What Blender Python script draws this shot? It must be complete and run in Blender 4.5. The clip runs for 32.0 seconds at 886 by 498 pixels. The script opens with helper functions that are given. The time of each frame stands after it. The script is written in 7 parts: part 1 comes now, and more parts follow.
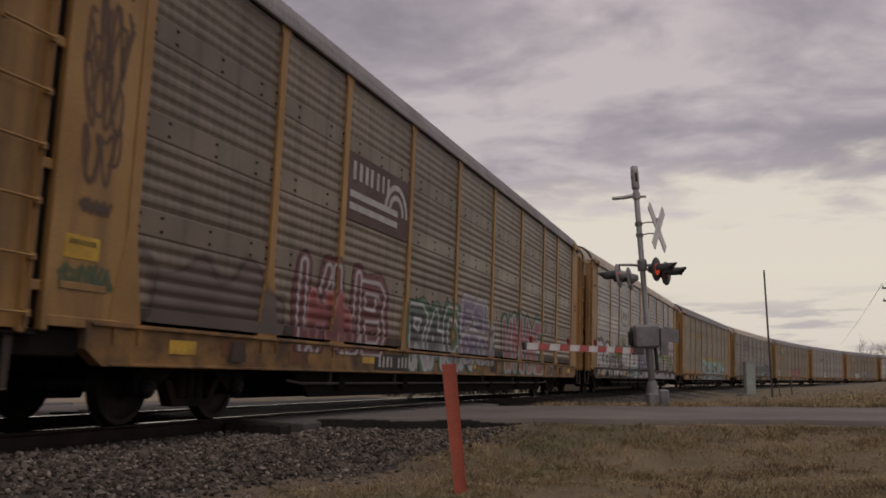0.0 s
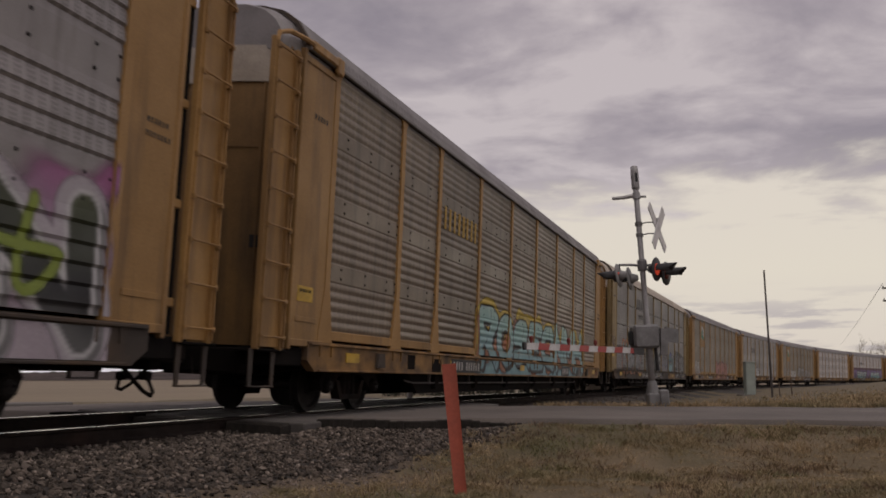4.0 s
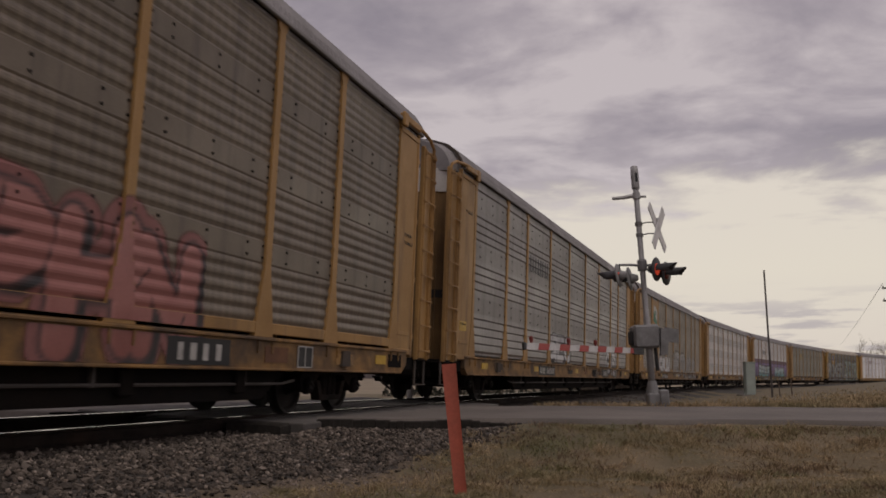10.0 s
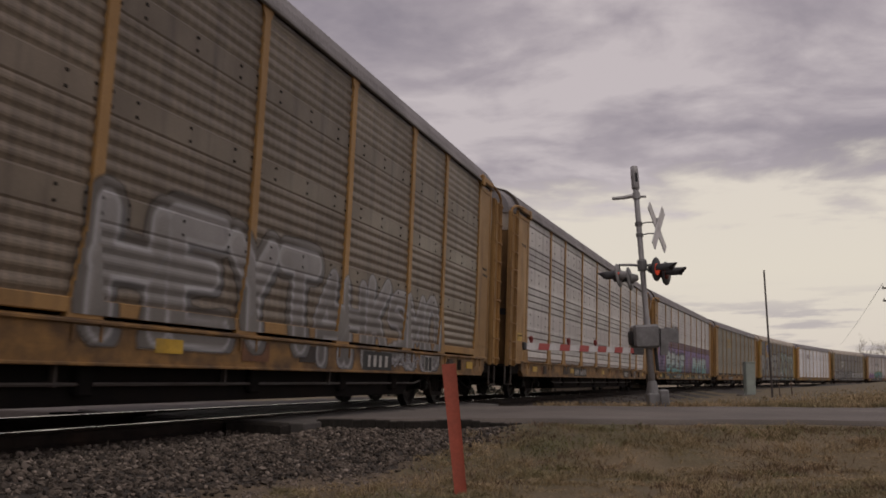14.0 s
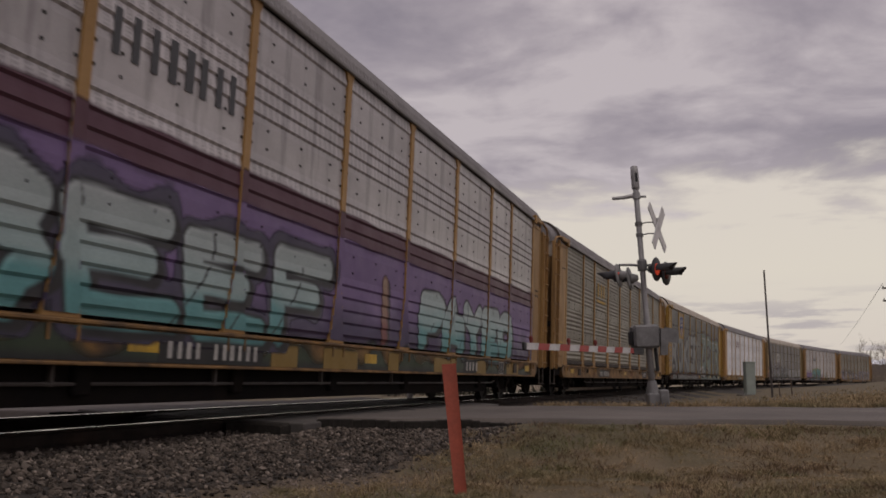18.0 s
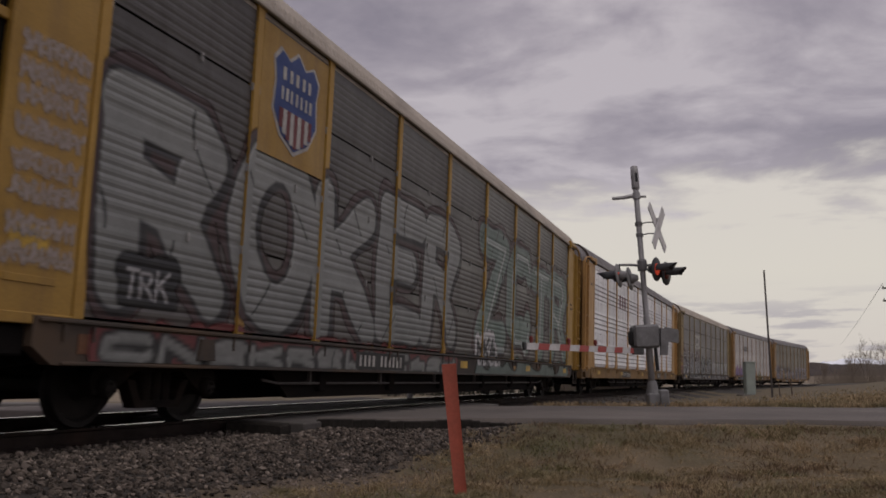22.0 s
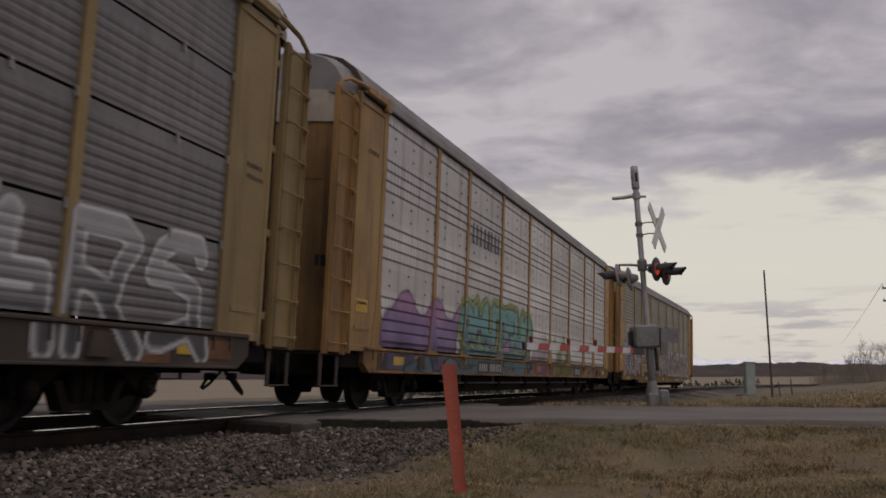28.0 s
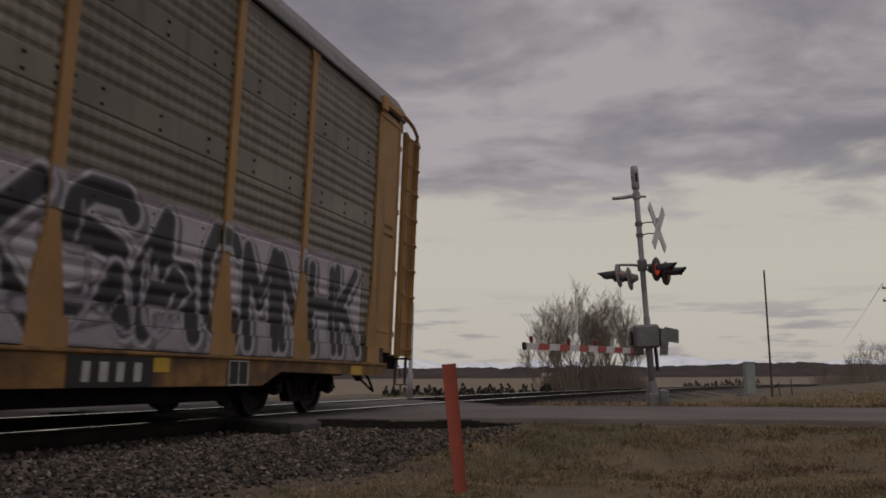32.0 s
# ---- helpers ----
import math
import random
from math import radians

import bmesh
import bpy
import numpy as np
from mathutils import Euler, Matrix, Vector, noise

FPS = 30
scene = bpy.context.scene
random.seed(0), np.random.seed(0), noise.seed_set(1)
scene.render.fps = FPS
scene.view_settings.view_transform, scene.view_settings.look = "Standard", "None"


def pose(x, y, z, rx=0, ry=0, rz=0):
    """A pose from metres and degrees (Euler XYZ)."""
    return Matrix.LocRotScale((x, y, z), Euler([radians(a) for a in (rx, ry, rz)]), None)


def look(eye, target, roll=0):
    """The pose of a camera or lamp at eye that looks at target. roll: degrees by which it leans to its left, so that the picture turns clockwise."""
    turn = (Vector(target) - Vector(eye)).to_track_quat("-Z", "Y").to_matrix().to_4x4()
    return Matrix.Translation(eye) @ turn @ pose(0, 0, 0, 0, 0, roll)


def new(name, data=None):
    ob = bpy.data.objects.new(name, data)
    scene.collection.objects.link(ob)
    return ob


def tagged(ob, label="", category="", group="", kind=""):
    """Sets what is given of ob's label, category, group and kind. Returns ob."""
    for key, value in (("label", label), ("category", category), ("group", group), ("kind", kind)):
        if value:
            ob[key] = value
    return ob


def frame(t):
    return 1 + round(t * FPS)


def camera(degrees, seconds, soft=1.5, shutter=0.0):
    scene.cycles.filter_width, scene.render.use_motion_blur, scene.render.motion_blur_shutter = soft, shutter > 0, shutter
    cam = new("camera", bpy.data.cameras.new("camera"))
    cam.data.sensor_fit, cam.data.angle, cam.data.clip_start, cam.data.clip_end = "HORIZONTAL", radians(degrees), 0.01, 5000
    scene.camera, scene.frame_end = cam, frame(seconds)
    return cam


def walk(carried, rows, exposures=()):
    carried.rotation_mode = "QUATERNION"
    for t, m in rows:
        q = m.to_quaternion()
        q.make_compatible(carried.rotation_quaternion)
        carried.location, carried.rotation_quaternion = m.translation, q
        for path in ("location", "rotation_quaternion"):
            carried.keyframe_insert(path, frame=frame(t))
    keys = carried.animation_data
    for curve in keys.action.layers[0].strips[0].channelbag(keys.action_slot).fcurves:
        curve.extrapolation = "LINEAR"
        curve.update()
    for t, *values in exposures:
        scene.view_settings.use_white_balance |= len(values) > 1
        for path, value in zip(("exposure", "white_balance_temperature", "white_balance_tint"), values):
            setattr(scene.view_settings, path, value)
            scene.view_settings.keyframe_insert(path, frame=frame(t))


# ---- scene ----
cam = camera(54.4, 32.0, soft=1.7, shutter=0.12)
EYE = (0.0, 0.0, 0.482)
CAM_POSE = pose(*EYE, 98.42, 0.314, 0.0)
walk(cam, [(0.0, CAM_POSE), (32.0, CAM_POSE)], exposures=[(0.0, 0.15, 6640, 11), (13.0, 0.15, 6640, 11), (19.0, 0.07, 6520, 12), (23.0, 0.06, 6250, 11), (25.0, -0.18, 6150, 11), (26.0, -0.06, 6250, 9), (29.0, 0.1, 6400, 8), (30.2, 0.08, 6400, 7), (31.2, 0.06, 6400, 7), (32.0, -0.32, 6450, 9)])

# ---------------------------------------------------------------- light
SUN_EL, SUN_AZ = 62.0, 150.0
world = bpy.data.worlds.new("overcast_sky")
scene.world = world
world.use_nodes = True


def sky_nodes():
    nt = world.node_tree
    nt.nodes.clear()
    N, Lk = nt.nodes.new, nt.links.new
    out = N("ShaderNodeOutputWorld")
    bg = N("ShaderNodeBackground")
    sky = N("ShaderNodeTexSky")
    sky.sky_type = "NISHITA"
    sky.sun_disc = False
    sky.sun_elevation, sky.sun_rotation = radians(SUN_EL), radians(SUN_AZ)
    tc = N("ShaderNodeTexCoord")
    sep = N("ShaderNodeSeparateXYZ")
    Lk(tc.outputs["Generated"], sep.inputs[0])

    def mth(op, a, b=None, clamp=False):
        n = N("ShaderNodeMath")
        n.operation, n.use_clamp = op, clamp
        for i, v in enumerate((a, b)):
            if v is None:
                continue
            if isinstance(v, (int, float)):
                n.inputs[i].default_value = v
            else:
                Lk(v, n.inputs[i])
        return n.outputs[0]

    # cloud deck: direction projected on a high flat layer
    zc = mth("ADD", mth("MAXIMUM", sep.outputs[2], 0.0), 0.10)
    px, py = mth("DIVIDE", sep.outputs[0], zc), mth("DIVIDE", sep.outputs[1], zc)
    comb = N("ShaderNodeCombineXYZ")
    Lk(px, comb.inputs[0]), Lk(py, comb.inputs[1])

    def cloud(scale, detail, rough, offset, stretch=(1, 1, 1)):
        mp = N("ShaderNodeMapping")
        mp.inputs["Location"].default_value = offset
        mp.inputs["Scale"].default_value = stretch
        Lk(comb.outputs[0], mp.inputs[0])
        n = N("ShaderNodeTexNoise")
        n.inputs["Scale"].default_value = scale
        n.inputs["Detail"].default_value = detail
        n.inputs["Roughness"].default_value = rough
        n.inputs["Distortion"].default_value = 0.4
        Lk(mp.outputs[0], n.inputs["Vector"])
        return n.outputs[0]

    c1 = cloud(1.05, 10, 0.56, (3.1, 1.7, 0), (1, 1.05, 1))
    c2 = cloud(3.6, 8, 0.52, (0.4, 7.7, 2.0), (1, 1.1, 1))
    c3 = cloud(0.35, 3, 0.5, (5.5, 2.2, 1.0))
    mixc = mth("ADD", mth("ADD", mth("MULTIPLY", c1, 0.55), mth("MULTIPLY", c2, 0.25)), mth("MULTIPLY", c3, 0.35))
    ramp = N("ShaderNodeValToRGB")
    e = ramp.color_ramp.elements
    e[0].position, e[0].color = 0.485, (0.215, 0.190, 0.222, 1)
    e[1].position, e[1].color = 0.665, (0.500, 0.450, 0.460, 1)
    m = ramp.color_ramp.elements.new(0.585)
    m.color = (0.345, 0.305, 0.330, 1)
    Lk(mixc, ramp.inputs[0])
    # bright band of thin cloud low over the horizon, ahead of the eye
    elev = mth("ARCSINE", sep.outputs[2])
    azim = mth("ARCTAN2", sep.outputs[0], sep.outputs[1])
    ramp2 = N("ShaderNodeValToRGB")
    e = ramp2.color_ramp.elements
    e[0].position, e[0].color = 0.0, (0.61, 0.55, 0.50, 1)
    e[1].position, e[1].color = 1.0, (0.66, 0.605, 0.535, 1)
    m = ramp2.color_ramp.elements.new(0.45)
    m.color = (0.67, 0.615, 0.525, 1)
    Lk(mth("DIVIDE", elev, 0.25, True), ramp2.inputs[0])
    # thin grey wisps in that band
    wv = N("ShaderNodeCombineXYZ")
    Lk(mth("MULTIPLY", azim, 9.0), wv.inputs[0]), Lk(mth("MULTIPLY", elev, 62.0), wv.inputs[1])
    wn = N("ShaderNodeTexNoise")
    wn.inputs["Scale"].default_value, wn.inputs["Detail"].default_value, wn.inputs["Roughness"].default_value = 1.0, 6, 0.55
    Lk(wv.outputs[0], wn.inputs["Vector"])
    wr = N("ShaderNodeMapRange")
    wr.interpolation_type = "SMOOTHSTEP"
    wr.inputs[1].default_value, wr.inputs[2].default_value, wr.inputs[3].default_value, wr.inputs[4].default_value = 0.50, 0.63, 0.0, 0.85
    Lk(wn.outputs[0], wr.inputs[0])
    low = N("ShaderNodeMapRange")
    low.interpolation_type = "SMOOTHSTEP"
    low.inputs[1].default_value, low.inputs[2].default_value = 0.105, 0.055
    Lk(elev, low.inputs[0])
    wisp = N("ShaderNodeMix")
    wisp.data_type = "RGBA"
    Lk(mth("MULTIPLY", wr.outputs[0], low.outputs[0]), wisp.inputs[0])
    Lk(ramp2.outputs[0], wisp.inputs[6])
    wisp.inputs[7].default_value = (0.40, 0.362, 0.372, 1)
    wob = mth("ADD", mth("MULTIPLY", mth("SUBTRACT", c1, 0.5), 0.20), mth("MULTIPLY", mth("SUBTRACT", c2, 0.5), 0.10))
    fac = N("ShaderNodeMapRange")
    fac.interpolation_type = "SMOOTHSTEP"
    fac.inputs["From Min"].default_value, fac.inputs["From Max"].default_value = 0.235, 0.18
    Lk(mth("ADD", elev, wob), fac.inputs["Value"])
    ahead = N("ShaderNodeMapRange")
    ahead.interpolation_type = "SMOOTHSTEP"
    ahead.inputs[1].default_value, ahead.inputs[2].default_value = -0.1, 0.55
    Lk(sep.outputs[1], ahead.inputs[0])
    mix = N("ShaderNodeMix")
    mix.data_type = "RGBA"
    Lk(mth("MULTIPLY", fac.outputs[0], ahead.outputs[0]), mix.inputs[0])
    Lk(ramp.outputs[0], mix.inputs[6]), Lk(wisp.outputs[2], mix.inputs[7])
    # a little open sky mixed through the deck
    add = N("ShaderNodeMix")
    add.data_type = "RGBA"
    add.inputs[0].default_value = 0.06
    sc = N("ShaderNodeMix")
    sc.data_type, sc.blend_type = "RGBA", "MULTIPLY"
    sc.inputs[0].default_value = 1.0
    sc.inputs[7].default_value = (0.10, 0.10, 0.10, 1)
    Lk(sky.outputs[0], sc.inputs[6])
    Lk(mix.outputs[2], add.inputs[6]), Lk(sc.outputs[2], add.inputs[7])
    Lk(add.outputs[2], bg.inputs[0])
    # the deck is thinner and brighter overhead
    zen = N("ShaderNodeMapRange")
    zen.interpolation_type = "SMOOTHSTEP"
    zen.inputs[1].default_value, zen.inputs[2].default_value, zen.inputs[3].default_value, zen.inputs[4].default_value = 0.45, 1.1, 1.0, 1.45
    Lk(elev, zen.inputs[0])
    Lk(zen.outputs[0], bg.inputs[1])
    Lk(bg.outputs[0], out.inputs[0])


sky_nodes()
sun_data = bpy.data.lights.new("sun", "SUN")
sun_data.energy, sun_data.angle, sun_data.color = 0.5, radians(30), (1.0, 0.95, 0.88)
sun = new("sun", sun_data)
sun.matrix_basis = look((math.sin(radians(SUN_AZ)) * 50, math.cos(radians(SUN_AZ)) * 50, 50 * math.tan(radians(SUN_EL))), (0, 0, 0))

# ---------------------------------------------------------------- materials


def material(name, c1, c2, scale=3.0, rough=0.7, metal=0.0, bump=0.15, bump_scale=40.0, stretch=(1, 1, 1), fine=0.25,
             rand=0.0, stain=None, stain_amount=0.0, stain_scale=1.2, stain_stretch=(1, 1, 1), island=0.0, spec=0.5, attr="", holes=0.0, dents=0.0, hole_band=1.05, hole_from=0.94, flat_share=0.28, flat_tone=1.0):
    """Two colours mixed by coarse noise, a finer grain, an optional stain and a bump."""
    mt = bpy.data.materials.new(name)
    mt.use_nodes = True
    nt = mt.node_tree
    N, Lk = nt.nodes.new, nt.links.new
    b = nt.nodes["Principled BSDF"]
    tc = N("ShaderNodeTexCoord")
    mp = N("ShaderNodeMapping")
    mp.inputs["Scale"].default_value = stretch
    Lk(tc.outputs["Object"], mp.inputs[0])

    def noise_tex(s, d, vec):
        n = N("ShaderNodeTexNoise")
        n.inputs["Scale"].default_value, n.inputs["Detail"].default_value, n.inputs["Roughness"].default_value = s, d, 0.6
        Lk(vec, n.inputs["Vector"])
        return n.outputs[0]

    def mixer(fac, a, bb, mode="MIX"):
        n = N("ShaderNodeMix")
        n.data_type, n.blend_type = "RGBA", mode
        for i, v in ((0, fac), (6, a), (7, bb)):
            if isinstance(v, (int, float)):
                n.inputs[i].default_value = v
            elif isinstance(v, tuple):
                n.inputs[i].default_value = (*v[:3], 1)
            else:
                Lk(v, n.inputs[i])
        return n.outputs[2]

    def ranged(v, a, bb, c=0.0, d=1.0):
        n = N("ShaderNodeMapRange")
        for i, x in enumerate((a, bb, c, d)):
            n.inputs[1 + i].default_value = x
        Lk(v, n.inputs[0])
        return n.outputs[0]

    vec = mp.outputs[0]
    big = noise_tex(scale, 6, vec)
    small = noise_tex(bump_scale, 5, vec)
    if attr:
        at = N("ShaderNodeAttribute")
        at.attribute_name = attr
        col = mixer(ranged(big, 0.3, 0.7, 0.0, 0.35), at.outputs["Color"], mixer(1.0, at.outputs["Color"], c2, "MULTIPLY"))
    else:
        col = mixer(ranged(big, 0.32, 0.68), c1, c2)
    col = mixer(fine, col, mixer(1.0, col, ranged_col(nt, small), "MULTIPLY"))
    if stain is not None:
        mp2 = N("ShaderNodeMapping")
        mp2.inputs["Scale"].default_value = stain_stretch
        mp2.inputs["Location"].default_value = (3.3, 1.1, 0.7)
        Lk(tc.outputs["Object"], mp2.inputs[0])
        st = noise_tex(stain_scale, 7, mp2.outputs[0])
        col = mixer(ranged(st, 0.48, 0.72, 0.0, stain_amount), col, stain)
    if holes:
        # small punched holes: pairs of columns on a grid
        sx = N("ShaderNodeSeparateXYZ")
        Lk(tc.outputs["Object"], sx.inputs[0])

        def calc(op, p, q=None):
            n = N("ShaderNodeMath")
            n.operation = op
            for i, v in enumerate((p, q)):
                if v is None:
                    continue
                if isinstance(v, (int, float)):
                    n.inputs[i].default_value = v
                else:
                    Lk(v, n.inputs[i])
            return n.outputs[0]

        pair = calc("SUBTRACT", calc("ABSOLUTE", calc("SUBTRACT", calc("FRACT", calc("DIVIDE", sx.outputs[0], 0.158)), 0.5)), 0.15)
        gx = calc("MULTIPLY", pair, 0.158)
        gz = calc("MULTIPLY", calc("SUBTRACT", calc("FRACT", calc("DIVIDE", sx.outputs[2], 0.0469)), 0.5), 0.031)
        dist = calc("SQRT", calc("ADD", calc("MULTIPLY", gx, gx), calc("MULTIPLY", gz, gz)))
        dot = ranged(dist, 0.010, 0.0165, 1.0, 0.0)
        band = calc("GREATER_THAN", calc("FRACT", calc("DIVIDE", calc("SUBTRACT", sx.outputs[2], hole_from - 10 * hole_band), hole_band)), flat_share)
        if flat_tone != 1.0:
            # the plain sheets between the punched ones have another tone; brown and olive darken to offset the light
            # flats catch
            col = mixer(band, mixer(1.0, col, (flat_tone,) * 3, "MULTIPLY"), col)
        col = mixer(calc("MULTIPLY", calc("MULTIPLY", dot, band), holes), col, (0.015, 0.014, 0.014))
    if rand or island:
        src = N("ShaderNodeObjectInfo").outputs["Random"] if rand else N("ShaderNodeNewGeometry").outputs["Random Per Island"]
        amt = rand or island
        hsv = N("ShaderNodeHueSaturation")
        Lk(ranged(src, 0, 1, 1 - amt, 1 + amt), hsv.inputs["Value"])
        Lk(col, hsv.inputs["Color"])
        col = hsv.outputs[0]
    Lk(col, b.inputs["Base Color"])
    if attr:
        Lk(at.outputs["Alpha"], b.inputs["Alpha"])
    b.inputs["Metallic"].default_value = metal
    b.inputs["Specular IOR Level"].default_value = spec
    Lk(ranged(big, 0.3, 0.7, max(rough - 0.1, 0.02), min(rough + 0.1, 1.0)), b.inputs["Roughness"])
    if bump:
        bp = N("ShaderNodeBump")
        bp.inputs["Strength"].default_value = bump
        bp.inputs["Distance"].default_value = 0.01
        Lk(small, bp.inputs["Height"])
        if dents:
            d2 = N("ShaderNodeBump")
            d2.inputs["Strength"].default_value, d2.inputs["Distance"].default_value = dents, 0.05
            Lk(noise_tex(1.9, 2, tc.outputs["Object"]), d2.inputs["Height"])
            Lk(d2.outputs[0], bp.inputs["Normal"])
        Lk(bp.outputs[0], b.inputs["Normal"])
    return mt


def ranged_col(nt, v):
    n = nt.nodes.new("ShaderNodeValToRGB")
    n.color_ramp.elements[0].position, n.color_ramp.elements[0].color = 0.35, (0.45, 0.45, 0.45, 1)
    n.color_ramp.elements[1].position, n.color_ramp.elements[1].color = 0.65, (1.25, 1.25, 1.25, 1)
    nt.links.new(v, n.inputs[0])
    return n.outputs[0]


def glow(name, color, strength):
    mt = bpy.data.materials.new(name)
    mt.use_nodes = True
    b = mt.node_tree.nodes["Principled BSDF"]
    b.inputs["Base Color"].default_value = (*color, 1)
    b.inputs["Emission Color"].default_value = (*color, 1)
    b.inputs["Emission Strength"].default_value = strength
    b.inputs["Roughness"].default_value = 0.3
    return mt


DIRT = (0.035, 0.028, 0.022)
RUST = (0.11, 0.05, 0.025)
STREAK = dict(stain_scale=1.5, stain_stretch=(1.8, 1.8, 0.22))
M_YELLOW = material("weathered_yellow_paint", (0.40, 0.225, 0.072), (0.30, 0.168, 0.056), 1.1, 0.6, bump=0.06, stain=(0.10, 0.058, 0.03), stain_amount=0.85, dents=0.15, rand=0.12, **STREAK)
M_YELLOW2 = material("bright_yellow_paint", (0.44, 0.255, 0.04), (0.35, 0.20, 0.036), 1.3, 0.55, bump=0.06, stain=(0.16, 0.09, 0.04), stain_amount=0.6, dents=0.15, rand=0.10, **STREAK)
M_FRESH = material("fresh_yellow_paint", (0.50, 0.28, 0.085), (0.42, 0.235, 0.075), 1.1, 0.55, bump=0.05, stain=(0.22, 0.12, 0.05), stain_amount=0.55, dents=0.15, rand=0.08, **STREAK)
M_TAN = material("faded_tan_paint", (0.30, 0.21, 0.085), (0.23, 0.16, 0.07), 1.1, 0.65, bump=0.06, stain=(0.10, 0.065, 0.035), stain_amount=0.75, dents=0.15, rand=0.10, **STREAK)
# grime streaks over bases darkened for the shade in the gap between cars
M_DOOR = material("grimy_shaded_door", (0.27, 0.150, 0.048), (0.17, 0.098, 0.036), 0.9, 0.65, bump=0.06, stain=(0.05, 0.034, 0.022), stain_amount=0.9, dents=0.15, rand=0.10, **STREAK)
M_DOORTAN = material("grimy_shaded_tan_door", (0.20, 0.135, 0.055), (0.13, 0.09, 0.042), 0.9, 0.65, bump=0.06, stain=(0.05, 0.036, 0.024), stain_amount=0.9, dents=0.15, rand=0.10, **STREAK)
DOOR_OF = {"weathered_yellow_paint": M_DOOR, "bright_yellow_paint": M_DOOR, "fresh_yellow_paint": M_DOOR, "faded_tan_paint": M_DOORTAN}
M_SILLRUST = material("rust_brown_patch", (0.20, 0.085, 0.035), (0.12, 0.055, 0.028), 2.2, 0.8, stain=(0.05, 0.03, 0.022), stain_amount=0.7, stain_scale=2.0)
M_SILL = material("dirty_yellow_sill", (0.33, 0.172, 0.044), (0.10, 0.058, 0.028), 2.6, 0.7, stain=(0.045, 0.032, 0.025), stain_amount=0.95, stain_scale=1.7, stain_stretch=(0.7, 1, 1.0), dents=0.15)
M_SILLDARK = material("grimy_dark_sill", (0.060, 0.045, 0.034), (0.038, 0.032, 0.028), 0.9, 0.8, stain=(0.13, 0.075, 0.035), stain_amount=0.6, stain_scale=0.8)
M_SILLY = material("yellow_sill_paint", (0.27, 0.15, 0.036), (0.20, 0.112, 0.034), 0.9, 0.65, stain=(0.06, 0.038, 0.025), stain_amount=0.75, stain_scale=0.9, stain_stretch=(0.7, 1, 1.0))
M_BLACK = material("black_underframe", (0.011, 0.010, 0.010), (0.018, 0.015, 0.013), 2.0, 0.95, stain=(0.04, 0.022, 0.014), stain_amount=0.15, spec=0.06)
M_TRUCK = material("rusty_truck_steel", (0.020, 0.015, 0.012), (0.013, 0.011, 0.010), 3.0, 0.8, stain=(0.06, 0.03, 0.018), stain_amount=0.3, bump=0.3, spec=0.12)
M_WHEEL = material("worn_wheel_steel", (0.028, 0.022, 0.019), (0.016, 0.014, 0.013), 3.0, 0.65, metal=0.3, spec=0.3)
M_ROOF = material("galvanized_roof", (0.27, 0.25, 0.245), (0.21, 0.195, 0.19), 1.0, 0.6, metal=0.2, stain=DIRT, stain_amount=0.3)
M_ROOFW = material("pale_roof", (0.50, 0.43, 0.35), (0.40, 0.35, 0.29), 1.0, 0.6, stain=DIRT, stain_amount=0.3)
M_PIPE = material("grey_pipe_paint", (0.10, 0.085, 0.075), (0.06, 0.05, 0.045), 2.0, 0.7)
M_HEADW = material("dirty_white_paint", (0.62, 0.59, 0.56), (0.48, 0.45, 0.42), 1.0, 0.6, stain=(0.2, 0.16, 0.12), stain_amount=0.6, stain_scale=2.0)
M_BLACKP = material("black_paint", (0.012, 0.012, 0.013), (0.02, 0.02, 0.02), 2.0, 0.6)
M_WHITEP = material("white_marking_paint", (0.52, 0.50, 0.46), (0.38, 0.36, 0.34), 4.0, 0.6, stain=(0.15, 0.12, 0.1), stain_amount=0.5, stain_scale=5)


def side_steel(name, a, b, dirt, amount, holes, broad=False, tone=1.0):
    layout = dict(flat_tone=tone) if not broad else dict(hole_band=1.225, hole_from=0.97, flat_share=0.47, flat_tone=tone)
    return material(name, a, b, 0.7, 0.45, metal=0.22, bump=0.1, bump_scale=60, stain=dirt, stain_amount=amount, stain_scale=1.6,
                    stain_stretch=(2.4, 2.4, 0.25), rand=0.13, holes=holes, dents=0.22, **layout)


